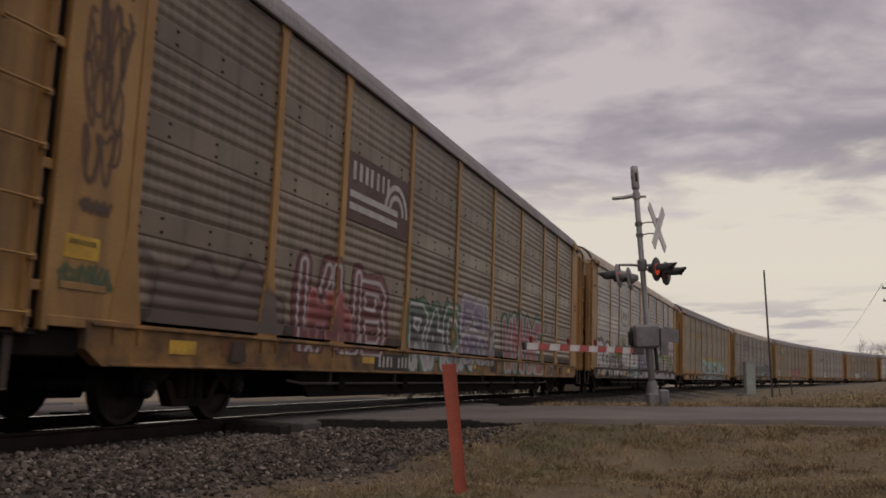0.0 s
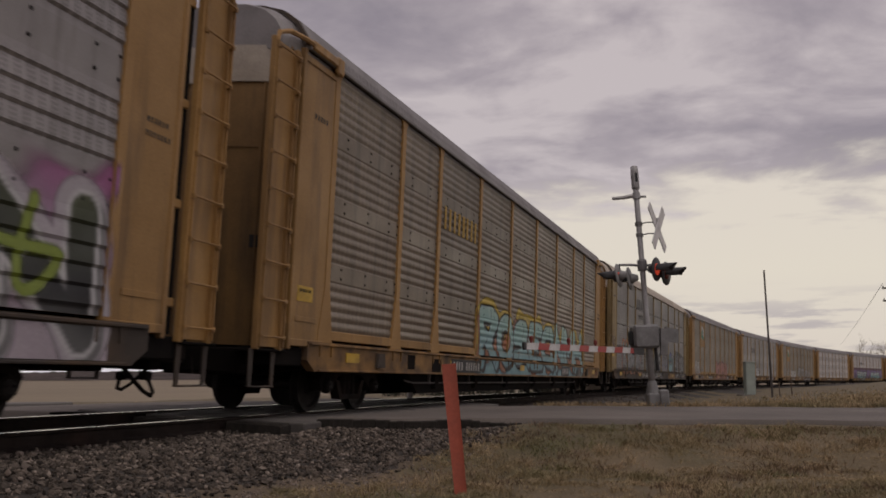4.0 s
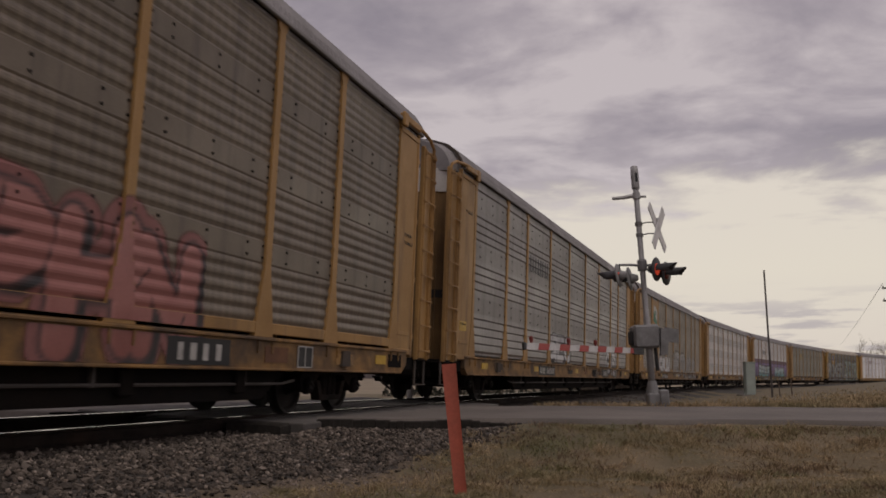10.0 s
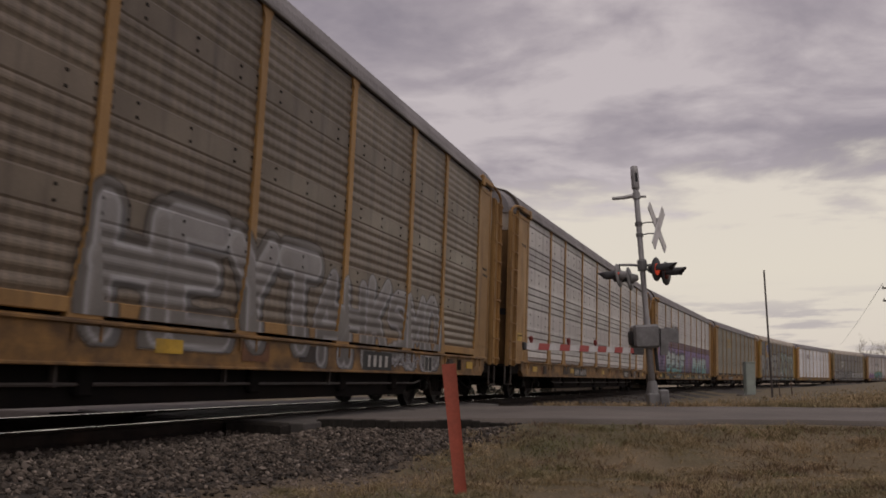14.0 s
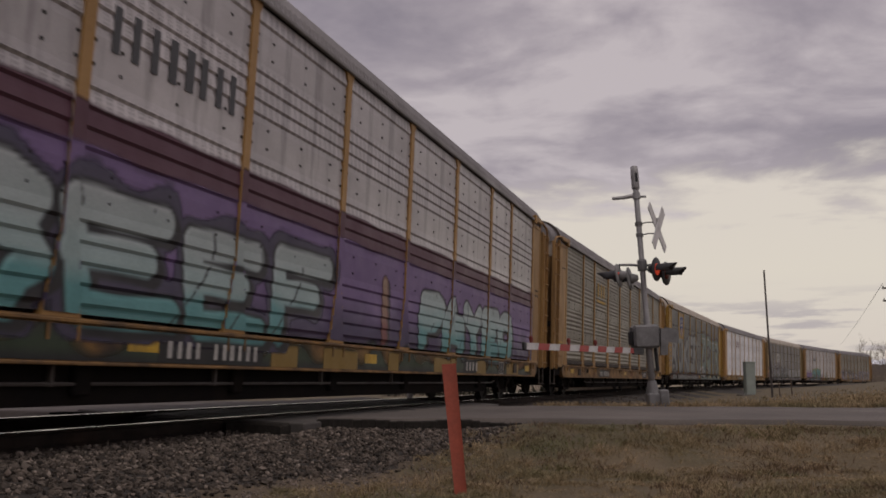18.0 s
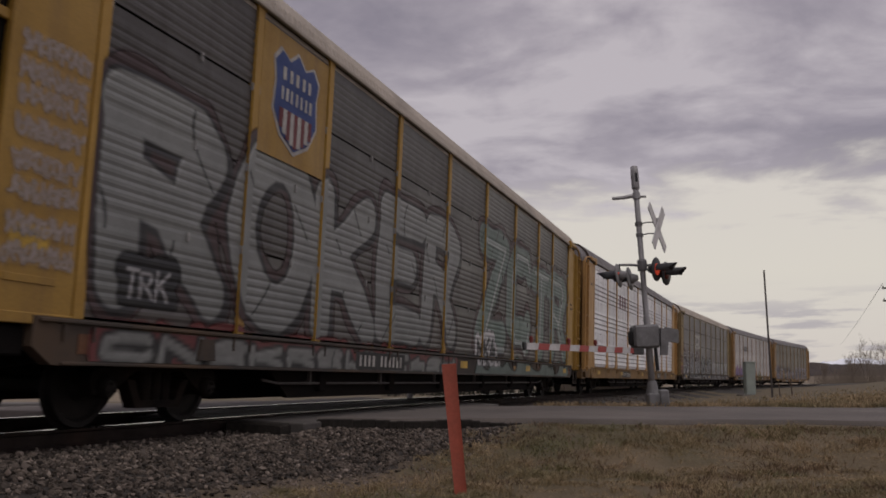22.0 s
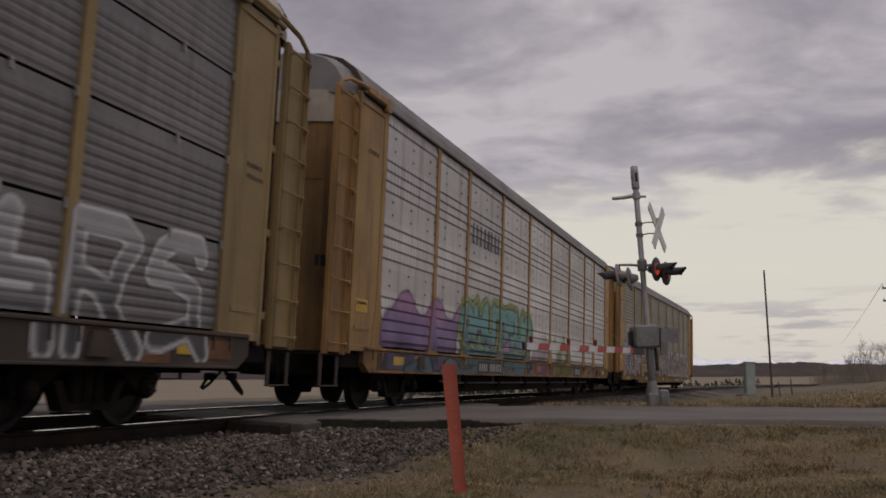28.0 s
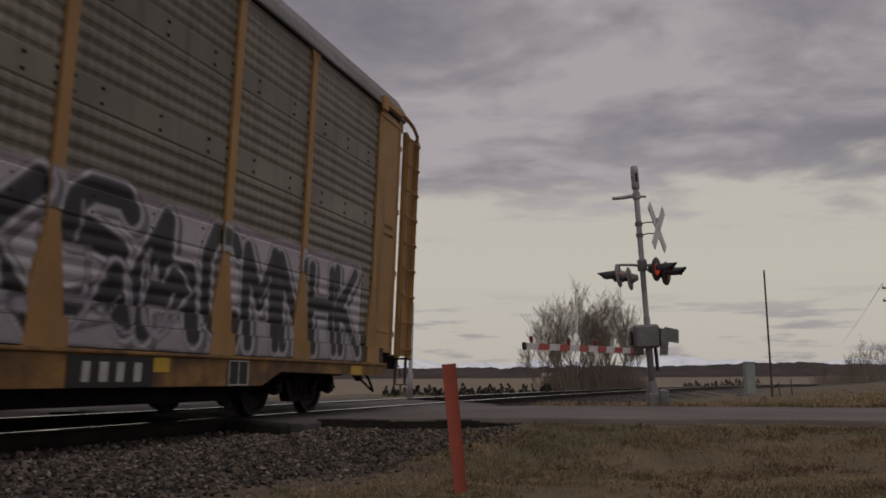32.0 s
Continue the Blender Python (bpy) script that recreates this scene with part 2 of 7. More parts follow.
STEEL = {
    "brown": side_steel("brown_grey_galvanized_side", (0.240, 0.190, 0.137), (0.168, 0.134, 0.099), (0.064, 0.050, 0.040), 0.7, 0.38, False, 0.86),
    "grey": side_steel("grey_galvanized_side", (0.20, 0.185, 0.180), (0.155, 0.145, 0.145), (0.080, 0.070, 0.066), 0.6, 0.2),
    "stone": side_steel("stone_grey_galvanized_side", (0.390, 0.358, 0.345), (0.293, 0.273, 0.267), (0.11, 0.095, 0.09), 0.6, 0.5, True, 0.86),
    "mid": side_steel("mid_grey_galvanized_side", (0.290, 0.262, 0.246), (0.207, 0.188, 0.178), (0.09, 0.078, 0.07), 0.7, 0.45, True, 0.80),
    "dark": side_steel("dark_grey_side", (0.105, 0.096, 0.090), (0.078, 0.071, 0.068), (0.05, 0.04, 0.035), 0.6, 0.15),
    "olive": side_steel("olive_grey_side", (0.239, 0.211, 0.159), (0.176, 0.158, 0.123), (0.072, 0.063, 0.052), 0.65, 0.5, False, 0.86),
    "pale": side_steel("pale_galvanized_side", (0.630, 0.588, 0.583), (0.473, 0.441, 0.436), (0.13, 0.11, 0.105), 0.7, 0.5, True, 0.85),
    "ash": side_steel("ash_grey_galvanized_side", (0.44, 0.41, 0.40), (0.33, 0.305, 0.30), (0.12, 0.105, 0.10), 0.7, 0.5, True, 1.22),
    "silver": side_steel("silver_galvanized_side", (0.840, 0.830, 0.851), (0.693, 0.683, 0.714), (0.22, 0.19, 0.18), 0.7, 0.5, True),
}

# ---------------------------------------------------------------- mesh helpers


class Build:
    """Collects boxes, prisms and tubes into one mesh."""

    def __init__(self):
        self.v, self.f = [], []

    def add(self, verts, faces):
        o = len(self.v)
        self.v += [tuple(p) for p in verts]
        self.f += [tuple(o + i for i in f) for f in faces]
        return self

    def box(self, x0, x1, y0, y1, z0, z1, b=0.0):
        if b <= 0:
            v = [(x, y, z) for x in (x0, x1) for y in (y0, y1) for z in (z0, z1)]
            return self.add(v, [(0, 1, 3, 2), (4, 6, 7, 5), (0, 4, 5, 1), (2, 3, 7, 6), (0, 2, 6, 4), (1, 5, 7, 3)])
        b = min(b, (x1 - x0) * 0.45, (y1 - y0) * 0.45, (z1 - z0) * 0.45)
        # chamfer the long edges round x
        ring = [(y0 + b, z0), (y1 - b, z0), (y1, z0 + b), (y1, z1 - b), (y1 - b, z1), (y0 + b, z1), (y0, z1 - b), (y0, z0 + b)]
        inner = [(y0 + (y - y0) * 1, z) for y, z in ring]
        cy, cz = (y0 + y1) / 2, (z0 + z1) / 2
        shr = [(cy + (y - cy) * (1 - 2 * b / (y1 - y0)), cz + (z - cz) * (1 - 2 * b / (z1 - z0))) for y, z in ring]
        v = [(x0, y, z) for y, z in shr] + [(x0 + b, y, z) for y, z in ring] + [(x1 - b, y, z) for y, z in ring] + [(x1, y, z) for y, z in shr]
        f = [tuple(range(7, -1, -1)), tuple(range(24, 32))]
        for r in range(3):
            for i in range(8):
                j = (i + 1) % 8
                f.append((r * 8 + i, r * 8 + j, r * 8 + 8 + j, r * 8 + 8 + i))
        return self.add(v, f)

    def prism(self, pts, y0, y1, axis="y"):
        """A polygon of (x, z) points run from y0 to y1 (or of (y, z) points along x, or (x, y) points along z)."""
        n = len(pts)
        put = {"y": lambda p, q: (p[0], q, p[1]), "x": lambda p, q: (q, p[0], p[1]), "z": lambda p, q: (p[0], p[1], q)}[axis]
        v = [put(p, y0) for p in pts] + [put(p, y1) for p in pts]
        f = [tuple(range(n)), tuple(range(2 * n - 1, n - 1, -1))] + [(i, n + i, n + (i + 1) % n, (i + 1) % n) for i in range(n)]
        return self.add(v, f)

    def tube(self, pts, r, n=6, r2=None):
        """A round bar through the points, tapering from r to r2."""
        pts = [Vector(p) for p in pts]
        r2 = r if r2 is None else r2
        rings = []
        for i, p in enumerate(pts):
            d = (pts[min(i + 1, len(pts) - 1)] - pts[max(i - 1, 0)]).normalized()
            a = d.cross(Vector((0, 0, 1)) if abs(d.z) < 0.9 else Vector((1, 0, 0))).normalized()
            c = d.cross(a)
            rr = r + (r2 - r) * i / max(len(pts) - 1, 1)
            rings.append([p + a * rr * math.cos(2 * math.pi * k / n) + c * rr * math.sin(2 * math.pi * k / n) for k in range(n)])
        v = [q for ring in rings for q in ring]
        f = [tuple(range(n - 1, -1, -1)), tuple(range(len(v) - n, len(v)))]
        for i in range(len(rings) - 1):
            for k in range(n):
                f.append((i * n + k, i * n + (k + 1) % n, i * n + n + (k + 1) % n, i * n + n + k))
        return self.add(v, f)

    def lathe(self, prof, n=20, center=(0, 0, 0), axis="y"):
        """Profile of (radius, along) turned round an axis."""
        v, f = [], []
        for r, h in prof:
            for k in range(n):
                a = 2 * math.pi * k / n
                c, s = r * math.cos(a), r * math.sin(a)
                q = {"y": (c, h, s), "z": (c, s, h), "x": (h, c, s)}[axis]
                v.append((q[0] + center[0], q[1] + center[1], q[2] + center[2]))
        for i in range(len(prof) - 1):
            for k in range(n):
                f.append((i * n + k, i * n + (k + 1) % n, (i + 1) * n + (k + 1) % n, (i + 1) * n + k))
        f += [tuple(range(n - 1, -1, -1)), tuple(range((len(prof) - 1) * n, len(prof) * n))]
        return self.add(v, f)

    def mesh(self, name, mat, smooth=False):
        me = bpy.data.meshes.new(name)
        me.from_pydata(self.v, [], self.f)
        me.materials.append(mat)
        if smooth:
            me.polygons.foreach_set("use_smooth", [True] * len(me.polygons))
        bm = bmesh.new()
        bm.from_mesh(me)
        bmesh.ops.recalc_face_normals(bm, faces=bm.faces)
        bm.to_mesh(me)
        bm.free()
        return me


def part(name, mesh, parent, m=None, label=""):
    """Links a mesh as one part under a thing or a part."""
    ob = new(name, mesh)
    ob.parent = parent
    if m is not None:
        ob.matrix_basis = m
    if label:
        ob["label"] = label
    return ob


def thing(name, label, category, group="", kind="", m=None, mesh=None):
    ob = new(name, mesh)
    if m is not None:
        ob.matrix_basis = m
    return tagged(ob, label, category, group, kind)


# ---------------------------------------------------------------- the line of the track
PITCH_L = 28.6          # coupled length of one car
PERIOD = 2.19549        # seconds a car takes to pass
PHASE = 0.84474
CURVE = 0.00189         # 1 / radius, bending right
HEAD0 = 18.01
P0 = (-4.158, 10.495)
GRADE = -0.00727
CANT = 2.46
S_LO, S_HI, S_STEP = -520.0, 470.0, 0.5


def make_line():
    n = int((S_HI - S_LO) / S_STEP) + 1
    s = S_LO + np.arange(n) * S_STEP
    a = radians(HEAD0) + CURVE * np.clip(s, -60.0, None)
    i0 = int(round(-S_LO / S_STEP))
    x = np.concatenate(([0], np.cumsum(np.sin((a[1:] + a[:-1]) / 2)))) * S_STEP
    y = np.concatenate(([0], np.cumsum(np.cos((a[1:] + a[:-1]) / 2)))) * S_STEP
    z = GRADE * np.clip(s, -10.0, 300.0)
    return s, x - x[i0] + P0[0], y - y[i0] + P0[1], z, a


LS, LX, LY, LZ, LA = make_line()


def at_s(s):
    return (float(np.interp(s, LS, LX)), float(np.interp(s, LS, LY)), float(np.interp(s, LS, LZ)), float(np.interp(s, LS, LA)))


def off_track(s, d, z=0.0):
    """A world point d to the right of the centre line, z over the rail plane, canted with it."""
    x, y, zz, a = at_s(s)
    c = radians(CANT)
    lat, up = d * math.cos(c) + z * math.sin(c), z * math.cos(c) - d * math.sin(c)
    return (x + lat * math.cos(a), y - lat * math.sin(a), zz + up)


def track_pose(s, half=0.0):
    """The pose of a rigid thing on the rails: x along the line, away from the eye, -y on the eye's side."""
    if half:
        p, q = Vector(at_s(s - half)[:3]), Vector(at_s(s + half)[:3])
        mid, dd = (p + q) / 2, q - p
    else:
        x, y, z, a = at_s(s)
        mid, dd = Vector((x, y, z)), Vector((math.sin(a), math.cos(a), 0))
    yaw = math.degrees(math.atan2(dd.y, dd.x))
    pit = -math.degrees(math.atan2(dd.z, math.hypot(dd.x, dd.y)))
    return pose(mid.x, mid.y, mid.z, CANT, pit, yaw)


def line_coords(px, py):
    """Nearest station and lateral offset (right positive) of plan points."""
    px, py = np.asarray(px, float), np.asarray(py, float)
    k = slice(None, None, 4)
    sx, sy, ss, sa = LX[k], LY[k], LS[k], LA[k]
    st, dd = np.empty(px.size), np.empty(px.size)
    fx, fy = px.ravel(), py.ravel()
    for i in range(0, fx.size, 4000):
        j = slice(i, i + 4000)
        d2 = (fx[j, None] - sx) ** 2 + (fy[j, None] - sy) ** 2
        b = d2.argmin(1)
        ca, sn = np.cos(sa[b]), np.sin(sa[b])
        ex, ey = fx[j] - sx[b], fy[j] - sy[b]
        st[j] = ss[b] + ex * sn + ey * ca
        dd[j] = ex * ca - ey * sn
    return st.reshape(px.shape), dd.reshape(px.shape)

# ---------------------------------------------------------------- ground, road, track
M_SOIL = material("dry_grass_ground", (0.172, 0.125, 0.068), (0.115, 0.090, 0.048), 0.9, 0.95, bump=0.6, bump_scale=30, fine=0.5,
                  stain=(0.065, 0.068, 0.028), stain_amount=0.75, stain_scale=0.6)
M_FIELD = material("stubble_field", (0.235, 0.18, 0.112), (0.19, 0.148, 0.096), 0.03, 0.95, bump=0.2, bump_scale=3, fine=0.3)
M_GRAVELBED = material("ballast_bed", (0.062, 0.052, 0.043), (0.036, 0.031, 0.026), 9.0, 0.95, bump=0.8, bump_scale=35, fine=0.6)
M_DIRT = material("sandy_dirt", (0.150, 0.110, 0.070), (0.098, 0.074, 0.047), 2.2, 0.95, bump=0.5, bump_scale=45, fine=0.45, stain=(0.09, 0.07, 0.045), stain_amount=0.5, stain_scale=2.0)
M_ASPHALT = material("worn_asphalt", (0.172, 0.146, 0.124), (0.128, 0.110, 0.096), 0.5, 0.9, bump=0.35, bump_scale=70, fine=0.4, stain=(0.06, 0.055, 0.052), stain_amount=0.4, stain_scale=0.8)
M_ROADDIRT = material("pale_gravel_road", (0.118, 0.100, 0.086), (0.082, 0.070, 0.061), 0.4, 0.95, bump=0.4, bump_scale=50, fine=0.4)
M_RAIL = material("rusty_rail_side", (0.026, 0.018, 0.014), (0.018, 0.013, 0.011), 5.0, 0.85, stain=(0.06, 0.03, 0.018), stain_amount=0.3, spec=0.2)
M_RAILTOP = material("polished_rail_head", (0.62, 0.60, 0.58), (0.5, 0.48, 0.46), 2.0, 0.22, metal=1.0, bump=0.02)
M_TIE = material("weathered_tie_wood", (0.06, 0.047, 0.038), (0.04, 0.033, 0.028), 3.0, 0.95, bump=0.6, stretch=(0.2, 3, 3), rand=0.2)
M_STONE = material("ballast_stone", (0.135, 0.108, 0.086), (0.062, 0.052, 0.043), 6.0, 0.9, bump=0.4, bump_scale=60, island=0.75, spec=0.25)
M_PALESTONE = material("pale_stone", (0.27, 0.225, 0.185), (0.15, 0.115, 0.09), 6.0, 0.9, bump=0.3, island=0.45)
M_CONCRETE = material("crossing_concrete", (0.20, 0.185, 0.17), (0.16, 0.15, 0.14), 1.5, 0.9, bump=0.3, bump_scale=50)
M_SLAB = material("grimy_crossing_slab", (0.125, 0.11, 0.097), (0.085, 0.076, 0.068), 1.5, 0.9, bump=0.3, bump_scale=50, stain=(0.045, 0.04, 0.035), stain_amount=0.6)
# rubber of the header, and the shadow along the road's torn edge
M_RUBBERSHADE = material("black_rubber_and_edge_shade", (0.026, 0.023, 0.02), (0.048, 0.042, 0.036), 9.0, 0.95, bump=0.6, spec=0.1)

ROAD_NEAR, ROAD_FAR = 12.3, 18.9


def smooth(a, b, x):
    t = np.clip((x - a) / (b - a), 0, 1)
    return t * t * (3 - 2 * t)


def base_height(x, y):
    """The lie of the land without track bed or road."""
    z = -0.60 + 0.28 * smooth(12, 21, y) - 0.25 * smooth(60, 160, y)
    z = z + 0.035 * np.sin(x * 0.9 + 1.3) * np.sin(y * 0.7) + 0.02 * np.sin(x * 2.3 + y * 1.9)
    near = (y < 11) & (y > 2) & (x > -3) & (x < 14)
    z = z + np.where(near, 0.016 * np.sin(x * 9.1 + 2 * np.sin(y * 3.7)) * np.sin(y * 8.3 + 1.5 * np.sin(x * 4.1)), 0)
    return z


def road_height(x, y, d, tz):
    """Level with the rails on the crossing, easing down to both sides."""
    k = smooth(2.6, 12.0, np.abs(d))
    return (tz - 0.03) * (1 - k) + (tz - 0.16) * k - 0.024 * np.where(np.abs(d) < 2.6, d, 2.6 * np.sign(d) * (1 - k))


def ground_height(x, y):
    s, d = line_coords(x, y)
    tz = np.interp(s, LS, LZ)
    base = base_height(x, y)
    near = 1 - smooth(4.0, 14.0, np.abs(d))
    base = base * (1 - near) + np.minimum(base, tz - 0.55) * near
    base = np.where(d < -4, np.minimum(base, tz - 0.45), base)
    bed = tz - 0.195 - 0.043 * np.clip(d, -1.7, 1.7)
    k = smooth(1.7, 3.5, np.abs(d))
    z = bed * (1 - k) + base * k
    # the road lifts the ground under it, sloping away over a metre or so
    rz = road_height(x, y, d, tz) - 0.05 - 0.07 * (y < ROAD_NEAR + 0.3) * (1 - smooth(0.2, 1.4, x))
    inroad = smooth(ROAD_NEAR - 2.9, ROAD_NEAR + 0.05, y) * (1 - smooth(ROAD_FAR - 0.05, ROAD_FAR + 2.5, y))
    inroad = inroad * np.where(np.abs(d) < 1.9, (y > ROAD_NEAR + 0.2) & (y < ROAD_FAR - 0.3), 1.0)
    z = z * (1 - inroad) + rz * inroad
    return z, s, d


def sheet(name, xs, ys, zfun, mat_index=None, mats=(), lift=0.0):
    X, Y = np.meshgrid(xs, ys)
    Z = zfun(X, Y) + lift
    v = np.stack((X, Y, Z), -1).reshape(-1, 3)
    nx, ny = len(xs), len(ys)
    i = np.arange((ny - 1) * (nx - 1))
    a = (i // (nx - 1)) * nx + i % (nx - 1)
    f = np.stack((a, a + 1, a + nx + 1, a + nx), 1)
    me = bpy.data.meshes.new(name)
    me.from_pydata(v.tolist(), [], f.tolist())
    for m in mats:
        me.materials.append(m)
    if mat_index is not None:
        c = v[f].mean(1)
        me.polygons.foreach_set("material_index", mat_index(c[:, 0], c[:, 1]).astype(np.int32))
    me.polygons.foreach_set("use_smooth", [True] * len(f))
    me.update()
    return me


def spaced(lo, hi, fine_lo, fine_hi, step, grow=1.22, cap=400.0):
    out = list(np.arange(fine_lo, fine_hi + step * 0.5, step))
    st, x = step, out[-1]
    while x < hi:
        st = min(st * grow, cap)
        x = min(x + st, hi)
        out.append(x)
    st, x = step, out[0]
    while x > lo:
        st = min(st * grow, cap)
        x = max(x - st, lo)
        out.insert(0, x)
    return np.array(out)


def ragged(x, y):
    return 0.28 * np.sin(x * 2.1 + y) + 0.17 * np.sin(x * 5.3 - y * 3.1) + 0.1 * np.sin(y * 9.0 + x * 4.0)


def ground_kind(x, y):
    """0 grass, 1 ballast, 2 sandy dirt, 3 field, 4 pale gravel."""
    s, d = line_coords(x, y)
    k = np.zeros(len(x), int)
    r = ragged(x, y)
    far = (d < -45) | (d > 110) | (s > 330)
    k[far] = 3
    k[(d < -5.5 + 0.3 * r) & (d > -60) & (y < 70)] = 4
    k[(d < -22) & (y > 19)] = 3
    k[(d < -5.5) & (d > -22) & (y > 24)] = 0
    k[(d > 2.6) & (d < 3.75 + 1.1 * r) & (y < ROAD_NEAR - 1.2)] = 2
    toe = 2.8 + 0.2 * smooth(7.5, 9.2, y) + 1.2 * smooth(9.2, 11.4, y) * (y < 15)
    k[(d < toe + 0.35 * r) & (d > -4.2 + 0.4 * r)] = 1
    return k


GX = spaced(-3500, 3500, -9, 16, 0.16)
GY = spaced(-900, 4500, 3.0, 22, 0.16)
ground = thing("ground", "dry grass, ballast and dirt beside the railway line", "ground", kind="structure",
               mesh=sheet("ground", GX, GY, lambda x, y: ground_height(x, y)[0], ground_kind, (M_SOIL, M_GRAVELBED, M_DIRT, M_FIELD, M_ROADDIRT)))


def road_mesh():
    xs = np.concatenate((np.arange(-60, -10, 2.0), np.arange(-10, 20, 0.25), np.arange(20, 81, 2.0)))
    ys = np.concatenate(([ROAD_NEAR - 0.02], np.linspace(ROAD_NEAR, ROAD_FAR, 20), [ROAD_FAR + 0.02]))
    X, Y = np.meshgrid(xs, ys)
    wob = 0.10 * np.sin(X * 1.7) + 0.06 * np.sin(X * 4.9 + 1)
    Y = Y + wob * np.where(Y < 13, 1, np.where(Y > 17, -1.6, 0)) - 0.045 * np.clip(X - 1, 0, 30) * (Y < 12)
    s, d = line_coords(X, Y)
    tz = np.interp(s, LS, LZ)
    Z = road_height(X, Y, d, tz) + 0.012
    Z[0] -= 0.14
    Z[-1] -= 0.14
    nx = len(xs)
    v = np.stack((X, Y, Z), -1).reshape(-1, 3)
    f, dc = [], d.reshape(-1)
    for j in range(len(ys) - 1):
        for i in range(nx - 1):
            a = j * nx + i
            quad = (a, a + 1, a + nx + 1, a + nx)
            if max(abs(dc[q]) for q in quad) < 1.95:
                continue
            f.append(quad)
    me = bpy.data.meshes.new("road")
    me.from_pydata(v.tolist(), [], f)
    me.materials.append(M_ASPHALT)
    me.polygons.foreach_set("use_smooth", [True] * len(f))
    return me


road = thing("road", "worn grey asphalt road over the level crossing", "road", kind="structure", mesh=road_mesh())

# --- rails, ties, crossing panels
TRACK = thing("railway_track", "steel rails on dark wooden ties in ballast", "railway track", kind="structure")


def rail_meshes(side):
    """Head, web and foot of one rail swept along the line; the polished running face is its own strip."""
    prof = [(-0.07, -0.18), (0.07, -0.18), (0.07, -0.168), (0.010, -0.145), (0.009, -0.045), (0.036, -0.032), (0.037, -0.006), (-0.037, -0.006), (-0.036, -0.032), (-0.009, -0.045),
            (-0.010, -0.145), (-0.07, -0.168)]
    ss = np.concatenate((np.arange(-500, -20, 8.0), np.arange(-20, 120, 1.0), np.arange(120, 461, 4.0)))
    b = Build()
    n = len(prof)
    v, f = [], []
    for s in ss:
        v += [off_track(s, side * 0.753 + y, z) for y, z in prof]
    for i in range(len(ss) - 1):
        f += [(i * n + j, i * n + (j + 1) % n, (i + 1) * n + (j + 1) % n, (i + 1) * n + j) for j in range(n)]
    b.add(v, f)
    t = Build()
    top = [(-0.037, -0.006), (0.037, -0.006), (0.032, 0.0), (-0.032, 0.0)]
    v, f = [], []
    for s in ss:
        v += [off_track(s, side * 0.753 + y, z) for y, z in top]
    for i in range(len(ss) - 1):
        f += [(i * 4 + j, i * 4 + (j + 1) % 4, (i + 1) * 4 + (j + 1) % 4, (i + 1) * 4 + j) for j in (1, 2, 3)]
    t.add(v, f)
    return b.mesh("rail", M_RAIL), t.mesh("running_face", M_RAILTOP)


for side in (1, -1):
    me, tp = rail_meshes(side)
    r = part("rail", me, TRACK)
    part("running_face", tp, r, None, "polished steel running face")


def tie_mesh():
    return Build().box(-0.115, 0.115, -1.3, 1.3, -0.36, -0.185, 0.012).mesh("tie", M_TIE)


def place_ties():
    me = tie_mesh()
    far = Build()
    k = 0
    for i, s in enumerate(np.arange(-498, 455, 0.53)):
        if 2.4 < s < 10.4:
            continue
        m = track_pose(float(s))
        if -9 < s < 75:
            part("tie", me, TRACK, m @ pose(0, random.uniform(-0.04, 0.04), 0, 0, 0, random.uniform(-1, 1)))
        else:
            c = [m @ Vector(p) for p in ((-0.115, -1.3, -0.185), (0.115, -1.3, -0.185), (0.115, 1.3, -0.185), (-0.115, 1.3, -0.185), (-0.115, -1.3, -0.3), (0.115, -1.3, -0.3))]
            far.add(c, [(0, 1, 2, 3), (0, 4, 5, 1)])
    fm = far.mesh("far_ties", M_TIE)
    tagged(part("far_ties", fm, TRACK), kind="stuff")


place_ties()


def crossing_panels():
    """Concrete slabs between and beside the rails where the road crosses."""
    for s0 in np.arange(1.8, 10.0, 2.0):
        for d0, d1 in ((-0.66, -0.02), (0.02, 0.66), (0.86, 1.85), (-1.85, -0.86)):
            b = Build()
            b.box(-0.99, 0.99, -d1, -d0, -0.17, -0.022, 0.015)
            part("crossing_slab", b.mesh("crossing_slab", M_SLAB), TRACK, track_pose(float(s0) + 1.0))


crossing_panels()


def header_board():
    b = Build()
    b.box(-0.13, 0.13, -1.70, -0.84, -0.32, -0.03, 0.03)
    b.box(-0.10, 0.12, -0.66, 0.66, -0.32, -0.06, 0.03)
    thing("crossing_header", "black rubber header board at the crossing's edge", "board", m=track_pose(1.62), mesh=b.mesh("crossing_header", M_RUBBERSHADE))


def broken_edge():
    """The torn side of the road's surface above the ballast; the slab edge's shadow is its dark colour."""
    rnd = random.Random(31)
    b = Build()
    x = -1.75
    while x < 1.0:
        w = rnd.uniform(0.06, 0.2)
        y = ROAD_NEAR + 0.10 * math.sin(x * 1.7) + 0.06 * math.sin(x * 4.9 + 1) - 0.03 + rnd.uniform(-0.03, 0.02)
        s_, d_ = line_coords(np.array([x]), np.array([y]))
        z = float(road_height(np.array([x]), np.array([y]), d_, np.interp(s_, LS, LZ))[0])
        b.box(x, x + w + 0.02, y - 0.05, y + 0.1, z - 0.22, z + 0.004 - rnd.uniform(0, 0.02) - 0.05 * float(smooth(0.1, 1.1, np.array(x))), 0.012)
        x += w
    part("broken_edge", b.mesh("broken_edge", M_RUBBERSHADE), road, None, "broken edge of the asphalt with its shadow put in as dark colour")


broken_edge()


